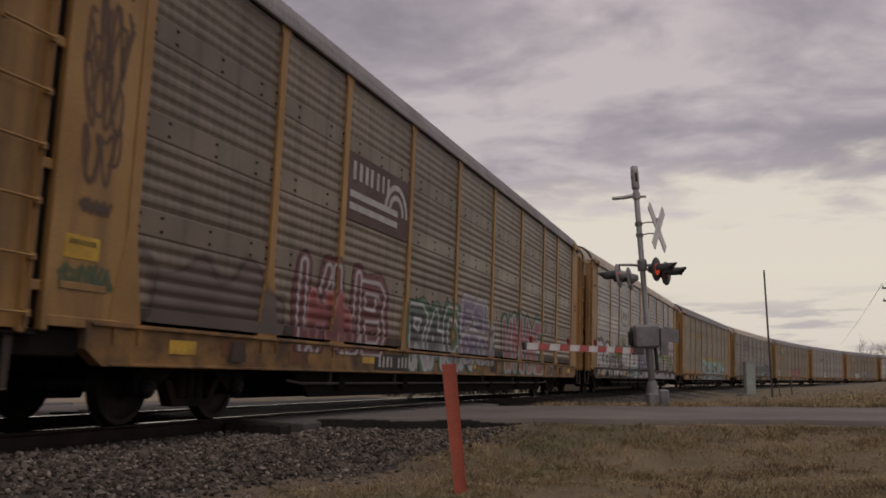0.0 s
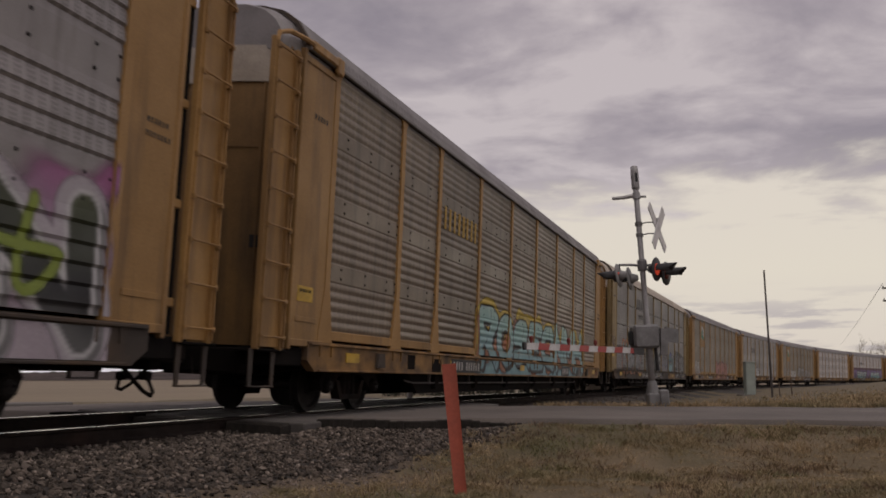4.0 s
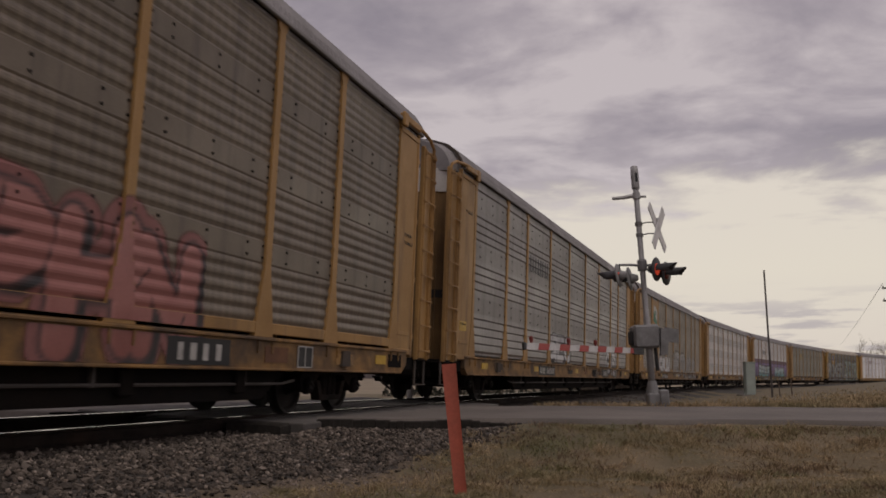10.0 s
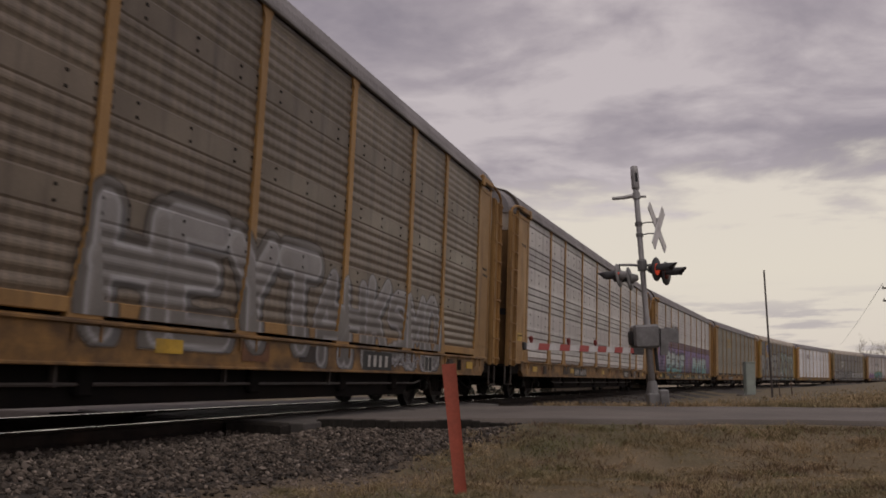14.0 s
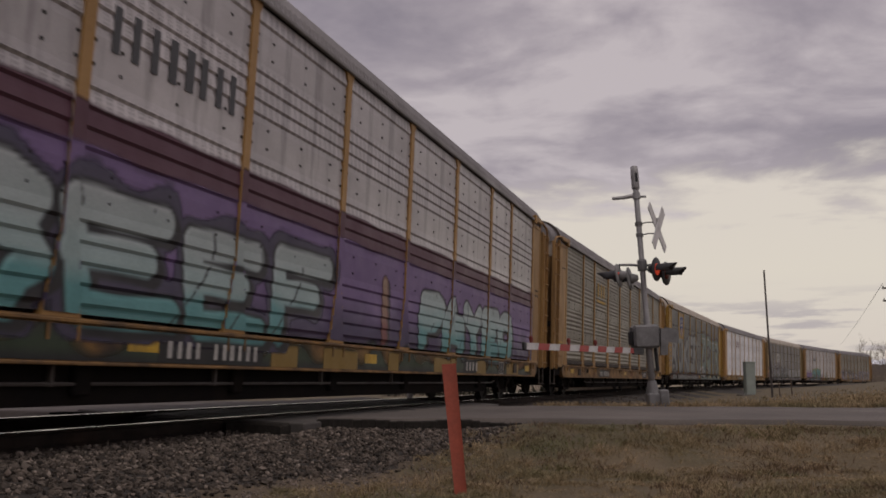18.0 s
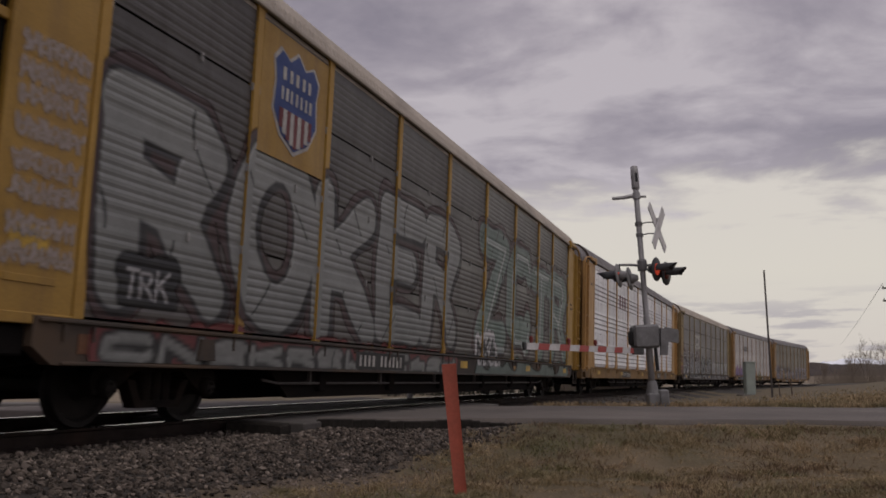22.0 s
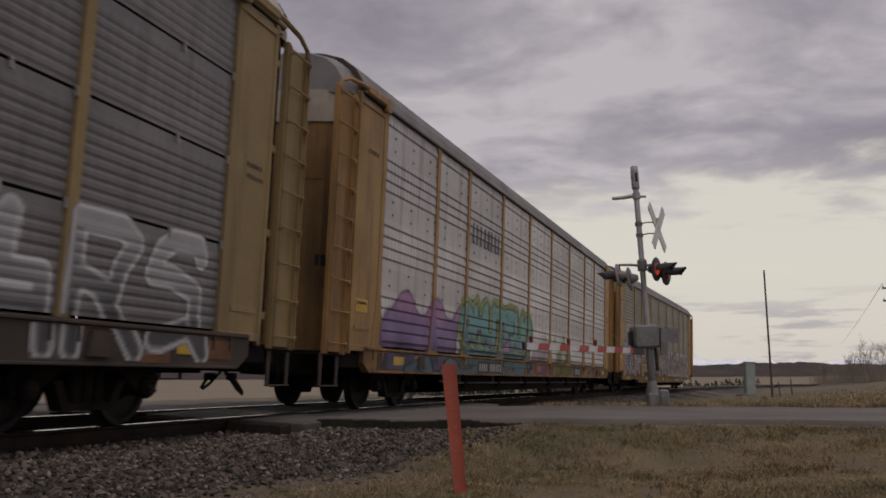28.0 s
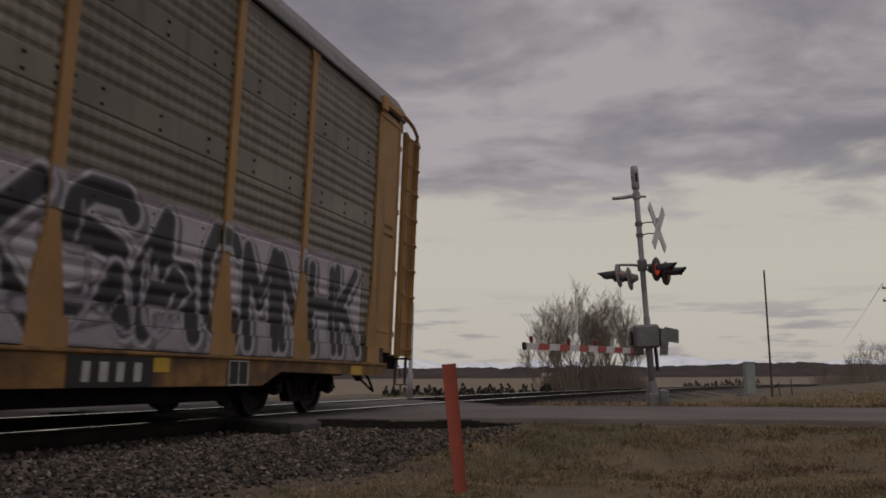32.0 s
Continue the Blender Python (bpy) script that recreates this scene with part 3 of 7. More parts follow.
def concrete_barrier():
    """Low concrete blocks along the far edge of the road, beyond the line."""
    bar = thing("concrete_barrier", "low weathered concrete barrier beyond the railway line", "barrier", m=pose(-8.1, 19.0, 0))
    for i in range(5):
        z = float(ground_height(np.array([-9.0 - 2 * i]), np.array([19.0]))[0][0])
        part("barrier_block", Build().box(-2.0 * i - 1.97, -2.0 * i, -0.2, 0.2, z - 0.05, -0.02, 0.03).mesh("barrier_block", M_CONCRETE), bar)


concrete_barrier()
header_board()


def rock_mesh(name, pts, sizes, seed, mat):
    """Angular stones, one low polyhedron each, joined."""
    rng = np.random.RandomState(seed)
    ph = (1 + 5 ** 0.5) / 2
    ico = np.array([(-1, ph, 0), (1, ph, 0), (-1, -ph, 0), (1, -ph, 0), (0, -1, ph), (0, 1, ph), (0, -1, -ph), (0, 1, -ph), (ph, 0, -1), (ph, 0, 1), (-ph, 0, -1), (-ph, 0, 1)]) / 1.9
    fc = np.array([(0, 11, 5), (0, 5, 1), (0, 1, 7), (0, 7, 10), (0, 10, 11), (1, 5, 9), (5, 11, 4), (11, 10, 2), (10, 7, 6), (7, 1, 8), (3, 9, 4), (3, 4, 2), (3, 2, 6), (3, 6, 8), (3, 8, 9),
                   (4, 9, 5), (2, 4, 11), (6, 2, 10), (8, 6, 7), (9, 8, 1)])
    n = len(pts)
    v = ico[None] * (1 + rng.uniform(-0.46, 0.42, (n, 12, 1)))
    v = v * rng.uniform(0.5, 1.35, (n, 1, 3))
    a = rng.uniform(0, 6.28, n)
    c, s_ = np.cos(a)[:, None], np.sin(a)[:, None]
    v = np.stack((v[..., 0] * c - v[..., 1] * s_, v[..., 0] * s_ + v[..., 1] * c, v[..., 2] * 0.8), -1) * sizes[:, None, None] + pts[:, None, :]
    f = fc[None] + (np.arange(n) * 12)[:, None, None]
    me = bpy.data.meshes.new(name)
    me.from_pydata(v.reshape(-1, 3).tolist(), [], f.reshape(-1, 3).tolist())
    me.materials.append(mat)
    return me


def scatter_ballast():
    rng = np.random.RandomState(4)
    n = 46000
    s = rng.uniform(-8.5, 7.5, n)
    d = rng.uniform(0.85, 5.0, n)
    pts, sz = [], []
    X = np.interp(s, LS, LX) + d * np.cos(np.interp(s, LS, LA))
    Y = np.interp(s, LS, LY) - d * np.sin(np.interp(s, LS, LA))
    toe = 2.75 + 0.2 * smooth(7.5, 9.2, Y) + 1.2 * smooth(9.2, 11.4, Y) + 0.35 * ragged(X, Y) + rng.exponential(0.12, n)
    keep = (d < toe) & (Y < ROAD_NEAR - 0.25)
    X, Y = X[keep], Y[keep]
    Z = ground_height(X, Y)[0]
    size = rng.uniform(0.012, 0.028, len(X)) * np.where(rng.uniform(size=len(X)) < 0.08, 1.6, 1)
    me = rock_mesh("ballast_stones", np.stack((X, Y, Z + size * 0.35), 1), size, 5, M_STONE)
    thing("ballast_stones", "angular grey and brown ballast stones beside the rails", "ballast", kind="stuff", mesh=me)
    pale = rng.uniform(size=len(X)) < 0.11
    me = rock_mesh("pale_stones", np.stack((X, Y, Z + size * 0.8), 1)[pale] + (0.03, 0.02, 0), size[pale] * 0.9, 15, M_PALESTONE)
    thing("pale_stones", "scattered paler stones among the ballast", "stones", kind="stuff", mesh=me)
    # pebbles strewn over the dirt strip
    n = 5200
    s = rng.uniform(-8, 4, n)
    d = 3.0 + rng.exponential(0.55, n)
    a = np.interp(s, LS, LA)
    X2, Y2 = np.interp(s, LS, LX) + d * np.cos(a), np.interp(s, LS, LY) - d * np.sin(a)
    keep = (Y2 < ROAD_NEAR - 0.5) & (d < 5.4)
    X2, Y2 = X2[keep], Y2[keep]
    sz = rng.uniform(0.006, 0.016, len(X2))
    me = rock_mesh("pebbles", np.stack((X2, Y2, ground_height(X2, Y2)[0] + sz * 0.3), 1), sz, 16, M_PALESTONE)
    thing("pebbles", "small pebbles strewn over sandy dirt", "pebbles", kind="stuff", mesh=me)
    # between and beyond the rails, thinner with distance
    n = 7500
    s = np.concatenate((rng.uniform(-8, 2.2, n // 3), 10.4 + rng.exponential(14, n - n // 3)))
    d = rng.uniform(-3.2, 3.2, n)
    keep = (s < 70) & (np.abs(np.abs(d) - 0.753) > 0.1) & ~((s < 2.5) & (d > 0.85))
    s, d = s[keep], d[keep]
    a = np.interp(s, LS, LA)
    X, Y = np.interp(s, LS, LX) + d * np.cos(a), np.interp(s, LS, LY) - d * np.sin(a)
    keep = (Y < ROAD_NEAR - 0.3) | (Y > ROAD_FAR + 0.3)
    X, Y = X[keep], Y[keep]
    Z = ground_height(X, Y)[0]
    size = rng.uniform(0.018, 0.04, len(X))
    thing("track_bed_stones", "dark stones between the rails", "ballast", kind="stuff", mesh=rock_mesh("track_bed_stones", np.stack((X, Y, Z + size * 0.3), 1), size, 6, M_STONE))


scatter_ballast()

M_WEED = material("dead_brown_weed", (0.22, 0.145, 0.088), (0.13, 0.085, 0.055), 2.0, 0.95, bump=0.0, fine=0.1, stain=(0.22, 0.15, 0.08), stain_amount=0.7, stain_scale=1.5, island=0.5)
M_GREEN = material("low_green_weed", (0.20, 0.185, 0.075), (0.14, 0.135, 0.06), 2.0, 0.9, bump=0.0, fine=0.1, island=0.45)
M_GRASS = material("dry_grass_blade", (0.44, 0.325, 0.185), (0.25, 0.19, 0.105), 1.6, 0.9, bump=0.0, fine=0.1, stain=(0.11, 0.115, 0.045), stain_amount=0.85, stain_scale=0.6, island=0.4)


def blades(name, X, Y, height, width, seed, label, lean=0.5, mat=None):
    rng = np.random.RandomState(seed)
    n = len(X)
    Z = ground_height(X, Y)[0] - 0.01
    a = rng.uniform(0, 6.28, n)
    l = rng.uniform(0.1, 1, n) * lean * height
    b = rng.uniform(0, 6.28, n)
    dx, dy = np.cos(a) * width / 2, np.sin(a) * width / 2
    p0 = np.stack((X - dx, Y - dy, Z), 1)
    p1 = np.stack((X + dx, Y + dy, Z), 1)
    m0 = np.stack((X - dx * 0.7 + np.cos(b) * l * 0.35, Y - dy * 0.7 + np.sin(b) * l * 0.35, Z + height * 0.6), 1)
    m1 = np.stack((X + dx * 0.7 + np.cos(b) * l * 0.35, Y + dy * 0.7 + np.sin(b) * l * 0.35, Z + height * 0.6), 1)
    tip = np.stack((X + np.cos(b) * l, Y + np.sin(b) * l, Z + height), 1)
    v = np.stack((p0, p1, m1, m0, tip), 1).reshape(-1, 3)
    o = np.arange(n) * 5
    f = [q for k in o.tolist() for q in ((k, k + 1, k + 2, k + 3), (k + 3, k + 2, k + 4))]
    me = bpy.data.meshes.new(name)
    me.from_pydata(v.tolist(), [], f)
    me.materials.append(mat or M_GRASS)
    thing(name, label, "grass", kind="stuff", mesh=me)


def grow_grass():
    rng = np.random.RandomState(9)
    n = 300000
    Y = 4.8 + 7.6 * rng.uniform(size=n) ** 0.8
    X = -1.6 + (Y * 0.56 + 2.2) * rng.uniform(size=n)
    s, d = line_coords(X, Y)
    patch = np.array([0.8 * noise.noise(Vector((x * 1.5, y * 1.5, 0.0))) + 0.7 * noise.noise(Vector((x * 5, y * 5, 3.0))) for x, y in zip(X, Y)])
    edge = 3.35 + 0.9 * ragged(X, Y) + rng.exponential(0.15, n) + 1.1 * smooth(9.4, 11.6, Y)
    keep = (d > edge) & (patch > rng.uniform(-0.55, 0.5, n)) & (Y < ROAD_NEAR - 0.1 - 0.045 * np.clip(X - 1, 0, 30) + 0.1 * np.sin(X * 1.7))
    X, Y, patch = X[keep], Y[keep], patch[keep]
    h = rng.uniform(0.012, 0.035, len(X)) + 0.085 * np.clip(patch, 0, 1) * rng.uniform(0.2, 1, len(X))
    blades("verge_grass", X, Y, h, rng.uniform(0.004, 0.009, len(X)), 10, "short dry grass, tan with green patches", 2.0)
    # single tufts
    cx, cy = rng.uniform(-1.0, 7.0, 190), rng.uniform(5.5, 12.0, 190)
    k = 70
    X = np.repeat(cx, k) + rng.normal(0, 0.07, 190 * k)
    Y = np.repeat(cy, k) + rng.normal(0, 0.07, 190 * k)
    s, d = line_coords(X, Y)
    keep = (d > 3.9) & (Y < ROAD_NEAR - 0.1 - 0.045 * np.clip(X - 1, 0, 30))
    X, Y = X[keep], Y[keep]
    blades("grass_tufts", X, Y, rng.uniform(0.04, 0.14, len(X)), rng.uniform(0.004, 0.008, len(X)), 11, "taller dry grass tufts", 1.5)
    # low spreading clumps of dead weeds, and green ones between them
    for name, mat, m, sd, label in (("dead_weeds", M_WEED, 46, 21, "dark brown dead weeds in low clumps"), ("green_weeds", M_GREEN, 26, 22, "low green weeds between dry grass")):
        cy = 5.2 + 6.9 * rng.uniform(size=m) ** 0.8
        cx = -0.6 + (cy * 0.56 + 1.0) * rng.uniform(size=m)
        wide = rng.uniform(0.05, 0.22, m)
        k = 110
        X = np.repeat(cx, k) + rng.normal(0, 1, m * k) * np.repeat(wide * 1.5, k)
        Y = np.repeat(cy, k) + rng.normal(0, 1, m * k) * np.repeat(wide, k)
        s, d = line_coords(X, Y)
        keep = (d > 3.8) & (Y < ROAD_NEAR - 0.15 - 0.045 * np.clip(X - 1, 0, 30))
        X, Y, tall = X[keep], Y[keep], np.repeat(wide, k)[keep]
        blades(name, X, Y, rng.uniform(0.015, 0.06, len(X)) + tall * 0.22, rng.uniform(0.006, 0.014, len(X)), sd, label, 1.8, mat)
    # far verge of the road, and the rough ground behind it
    n = 80000
    Y = ROAD_FAR + 0.15 + rng.exponential(5.0, n)
    X = 0.5 + (Y * 0.6) * rng.uniform(size=n)
    s, d = line_coords(X, Y)
    keep = (d > 3.1) & (Y < 60)
    X, Y = X[keep], Y[keep]
    near = Y < ROAD_FAR + 1.2
    h = rng.uniform(0.05, 0.16, len(X)) * np.where(near, 1.3, 1.0)
    blades("far_verge_grass", X, Y, h, rng.uniform(0.014, 0.03, len(X)) * np.clip(Y / 22, 1, 2.5), 12, "rough tan grass behind the road", 0.8)
    # weeds on the far side of the line
    n = 9000
    Y = ROAD_FAR + rng.exponential(9.0, n)
    X = -14 + 20 * rng.uniform(size=n) + Y * 0.2
    s, d = line_coords(X, Y)
    keep = (d < -3.6) & (Y < 70)
    X, Y = X[keep], Y[keep]
    blades("field_edge_grass", X, Y, rng.uniform(0.04, 0.14, len(X)), rng.uniform(0.015, 0.03, len(X)), 13, "dry weeds on the field's edge", 0.7)


grow_grass()

# ---------------------------------------------------------------- crossing signal
M_MAST = material("galvanized_mast", (0.40, 0.39, 0.38), (0.32, 0.31, 0.30), 3.0, 0.5, metal=0.35, stain=(0.15, 0.12, 0.10), stain_amount=0.4)
M_CAST = material("dull_grey_casting", (0.26, 0.255, 0.25), (0.19, 0.185, 0.18), 5.0, 0.6, metal=0.2, stain=(0.08, 0.07, 0.06), stain_amount=0.5, stain_scale=3)
M_CASTD = material("weathered_grey_shell", (0.30, 0.295, 0.285), (0.22, 0.217, 0.21), 6.0, 0.6, metal=0.2)
M_HOODP = material("black_signal_hood", (0.03, 0.03, 0.031), (0.042, 0.042, 0.042), 5.0, 0.55)
M_WHITEB = material("white_reflective_sheet", (0.66, 0.64, 0.62), (0.56, 0.54, 0.52), 4.0, 0.5, stain=DIRT, stain_amount=0.3, stain_scale=4)
M_REDB = material("red_reflective_sheet", (0.42, 0.05, 0.04), (0.34, 0.045, 0.04), 4.0, 0.5, stain=DIRT, stain_amount=0.25, stain_scale=4)
M_LAMPRED = glow("lit_red_lens", (0.70, 0.075, 0.035), 0.32)
M_LAMPDIM = material("unlit_red_lens", (0.22, 0.03, 0.02), (0.18, 0.025, 0.02), 5, 0.3)
M_ORANGE = material("orange_marker_plastic", (0.42, 0.085, 0.045), (0.33, 0.075, 0.042), 3.0, 0.6, bump=0.05, stain=(0.16, 0.06, 0.04), stain_amount=0.5, stain_scale=3)


def ground_at(x, y):
    return float(ground_height(np.array([x]), np.array([y]))[0][0])


# --- mast with crossbuck, flashers and gate
MAST_X, MAST_Y = 4.66, 19.35
MAST_Z = ground_at(MAST_X, MAST_Y) + 0.02


def lamp_head(parent, x, y, z, yaw, lit, shell, name="flasher"):
    """Round background disc, a hooded lens in front of it and the housing behind; it faces +x before the turn by yaw."""
    m = pose(x, y, z, 0, 4, yaw)
    b = Build()
    b.lathe([(0.02, -0.035), (0.26, -0.018), (0.272, 0.0), (0.26, 0.012), (0.02, 0.015)], 26, (0, 0, 0), "x")
    disc = part(name, b.mesh("background_disc", shell, True), parent, m)
    b = Build()
    b.lathe([(0.03, -0.20), (0.06, -0.19), (0.10, -0.10), (0.125, -0.02)], 18, (0, 0, 0), "x")
    part("lamp_housing", b.mesh("lamp_housing", shell, True), disc)
    if lit:
        b = Build()
        b.lathe([(0.026, -0.015), (0.02, -0.03), (0.003, -0.036)], 10, (0, -0.0, 0), "x")
        part("peep_light", b.mesh("peep_light", M_LAMPRED, True), disc, pose(-0.03, 0.17, 0.03), "small red indicator")
    b = Build()
    v, f = [], []
    arc = [radians(-15 + 210 * i / 14) for i in range(15)]
    for x0, r, cut in ((0.01, 0.125, 0), (0.22, 0.130, 0), (0.47, 0.135, 1)):
        for a in arc:
            back = 0.10 * cut * (1 - max(math.sin(a), 0)) * 1.4
            v.append((x0 - back, -r * math.cos(a), r * math.sin(a)))
    n = 15
    for i in range(2):
        for j in range(n - 1):
            f.append((i * n + j, i * n + j + 1, (i + 1) * n + j + 1, (i + 1) * n + j))
    v2 = [(p[0], p[1] * 0.955, p[2] * 0.955) for p in v]
    f2 = [tuple(len(v) + q for q in reversed(g)) for g in f]
    rim = [(2 * n + j, 2 * n + j + 1, len(v) + 2 * n + j + 1, len(v) + 2 * n + j) for j in range(n - 1)]
    b.add(v + v2, f + f2 + rim)
    part("hood", b.mesh("hood", M_HOODP, True), disc)
    b = Build()
    b.lathe([(0.135, 0.016), (0.118, 0.036), (0.06, 0.05), (0.004, 0.055)], 18, (0, 0, 0), "x")
    part("lens", b.mesh("lens", M_LAMPRED if lit else M_LAMPDIM, True), disc, None, "lit red lens" if lit else "unlit red lens")


def crossing_signal():
    sig = thing("crossing_signal", "grey crossing mast with crossbuck, red flashers and lowered gate", "crossing signal", m=pose(MAST_X, MAST_Y, MAST_Z, 0, -2.5, 0))
    b = Build()
    b.lathe([(0.075, 0.0), (0.075, 2.0), (0.062, 2.05), (0.062, 4.99), (0.05, 5.02)], 18, (0, 0, 0), "z")
    part("mast", b.mesh("mast", M_MAST, True), sig)
    b = Build()
    b.box(-0.14, 0.14, -0.16, 0.16, 0.0, 0.36, 0.03)
    b.lathe([(0.15, 0.34), (0.12, 0.5), (0.09, 0.62)], 16, (0, 0, 0), "z")
    part("mast_base", b.mesh("mast_base", M_CAST), sig)
    b = Build()
    b.box(0.10, 0.32, -0.18, 0.14, 0.05, 0.42, 0.03)
    b.box(0.12, 0.20, -0.24, -0.20, 0.02, 0.30)
    part("junction_base", b.mesh("junction_base", M_CAST), sig)
    b = Build()
    b.lathe([(0.085, 4.97), (0.09, 5.01), (0.09, 5.37), (0.08, 5.50), (0.03, 5.52)], 18, (0, 0, 0), "z")
    bell = part("bell", b.mesh("bell", M_MAST, True), sig, None, "grey bell housing")
    b = Build()
    b.box(-0.02, 0.045, -0.098, -0.06, 5.12, 5.34, 0.015)
    part("bell_slot", b.mesh("bell_slot", M_BLACKP), bell)
    # arm near the top
    b = Build()
    b.tube([(-0.55, 0.02, 4.78), (-0.3, 0.02, 4.79), (-0.05, 0.0, 4.82)], 0.035, 8, 0.05)
    b.tube([(0.0, 0.0, 4.80), (0.22, 0.0, 4.79)], 0.03, 8)
    b.lathe([(0.09, 4.74), (0.09, 4.88)], 14, (0, 0, 0), "z")
    part("top_arm", b.mesh("top_arm", M_MAST), sig)
    # crossbuck, seen nearly edge on
    cb = Build()
    cb.box(-0.02, 0.02, -0.05, 0.05, 3.9, 4.3)
    cross = part("crossbuck", cb.mesh("crossbuck_plate", M_MAST), sig, pose(0.42, -0.02, -0.03, 0, 0, -32))
    for ang in (45, -45):
        b = Build()
        b.box(-0.012, 0.012, -0.66, 0.66, -0.115, 0.115, 0.004)
        blade = part("blade", b.mesh("blade", M_WHITEB), cross, pose(0.02 if ang > 0 else -0.01, 0, 4.08, ang, 0, 0))
    for z in (3.90, 4.16):
        b = Build()
        b.tube([(0.02, 0, z), (0.2, 0, z + 0.03), (0.38, 0, z + 0.02)], 0.016, 6)
        b.lathe([(0.085, z - 0.04), (0.085, z + 0.04)], 14, (0, 0, 0), "z")
        part("crossbuck_bracket", b.mesh("crossbuck_bracket", M_CAST), sig)
    # flasher arms
    for (x0, y0), (x1, y1) in (((0, 0), (-0.55, -0.18)), ((0, 0), (0.62, 0.20))):
        b = Build()
        b.tube([(x0, y0, 3.20), (x1 * 0.5, y1 * 0.5, 3.22), (x1, y1, 3.22), (x1, y1, 3.08)], 0.03, 8)
        part("flasher_arm", b.mesh("flasher_arm", M_CAST), sig)
    b = Build()
    b.lathe([(0.10, 3.08), (0.11, 3.12), (0.11, 3.30), (0.09, 3.34)], 14, (0, 0, 0), "z")
    part("arm_clamp", b.mesh("arm_clamp", M_CAST), sig)
    lamp_head(sig, -0.60, -0.22, 2.98, 155, True, M_CASTD)
    lamp_head(sig, -0.28, 0.12, 2.93, 155, False, M_CASTD)
    lamp_head(sig, 0.26, -0.22, 3.08, -36, True, M_HOODP)
    lamp_head(sig, 0.54, 0.05, 3.00, -36, False, M_HOODP)
    # gate mechanism
    g = part("gate_mechanism", Build().box(-0.24, 0.34, -0.28, 0.22, 1.22, 1.74, 0.05).mesh("gate_mechanism", M_CAST), sig, pose(-0.13, 0, 0.12))
    b = Build()
    b.box(-0.30, -0.23, -0.18, 0.12, 1.30, 1.62, 0.03)
    part("mechanism_cover", b.mesh("mechanism_cover", M_HOODP), g)
    b = Build()
    b.box(0.34, 0.40, -0.18, 0.12, 1.32, 1.66, 0.03)
    part("mechanism_cover", b.mesh("mechanism_cover", M_HOODP), g)
    b = Build()
    b.prism([(0.30, 1.05), (0.46, 1.05), (0.54, 1.62), (0.36, 1.64)], -0.30, -0.22)
    part("counterweight", b.mesh("counterweight", M_CAST), g)
    b = Build()
    b.prism([(0.50, 1.36), (0.80, 1.30), (0.82, 1.60), (0.52, 1.68)], -0.02, 0.03)
    part("counterweight_plate", b.mesh("counterweight_plate", M_CAST), g)
    b = Build()
    b.tube([(0.26, -0.05, 1.25), (0.27, -0.05, 0.72)], 0.04, 8)
    part("conduit", b.mesh("conduit", M_HOODP), g)
    # the arm: from the mechanism out across the lane
    ax, ay, az = -0.22, -0.32, 1.29
    ex, ey, ez = -3.19, -4.51, 1.40
    L_ = math.hypot(ex - ax, ey - ay)
    yaw = math.degrees(math.atan2(ey - ay, ex - ax))
    arm = part("gate_arm", Build().box(0.0, 0.55, -0.03, 0.03, -0.09, 0.05, 0.01).mesh("gate_arm", M_HOODP), sig, pose(ax, ay, az, 0, -math.degrees(math.atan2(ez - az, L_)), yaw) @ pose(0, 0, 0, 0, 0, 0))
    n = 12
    x = 0.35
    for i in range(n):
        w = (L_ - 0.35) / n
        part("gate_stripe", cached_box("stripe%d" % (i % 2), w, M_REDB if i % 2 == 0 else M_WHITEB), arm, pose(x, 0, 0))
        x += w
    part("gate_tip", Build().box(0.0, 0.07, -0.028, 0.028, -0.075, 0.055, 0.01).mesh("gate_tip", M_HOODP), arm, pose(x, 0, 0))
    for k in (0.42, 0.66, 0.955):
        b = Build()
        b.box(-0.025, 0.025, -0.02, 0.02, 0.05, 0.08, 0.006)
        b.lathe([(0.03, 0.08), (0.036, 0.09), (0.036, 0.15), (0.02, 0.17)], 12, (0, 0, 0), "z")
        part("gate_lamp", b.mesh("gate_lamp", M_LAMPDIM), arm, pose(0.35 + (L_ - 0.35) * k, 0, 0))


BOXES = {}


def cached_box(key, w, mat):
    if key not in BOXES:
        BOXES[key] = Build().prism([(0, -0.068), (w, -0.068), (w - 0.05, 0.048), (-0.05, 0.048)], -0.022, 0.022).mesh("gate_stripe", mat)
    return BOXES[key]


crossing_signal()


def far_mast():
    x, y = -1.12, 29.0
    z = ground_at(x, y)
    m = thing("far_crossing_mast", "grey crossing mast on the other side of the line", "crossing mast", m=pose(x, y, z, 0, 1.5, 0))
    part("mast", Build().lathe([(0.10, 0), (0.10, 1.2), (0.065, 1.25), (0.065, 3.6)], 14, (0, 0, 0), "z").mesh("mast", M_MAST, True), m)
    part("mast_base", Build().box(-0.18, 0.18, -0.18, 0.18, 0, 0.25, 0.03).mesh("mast_base", M_CAST), m)


far_mast()


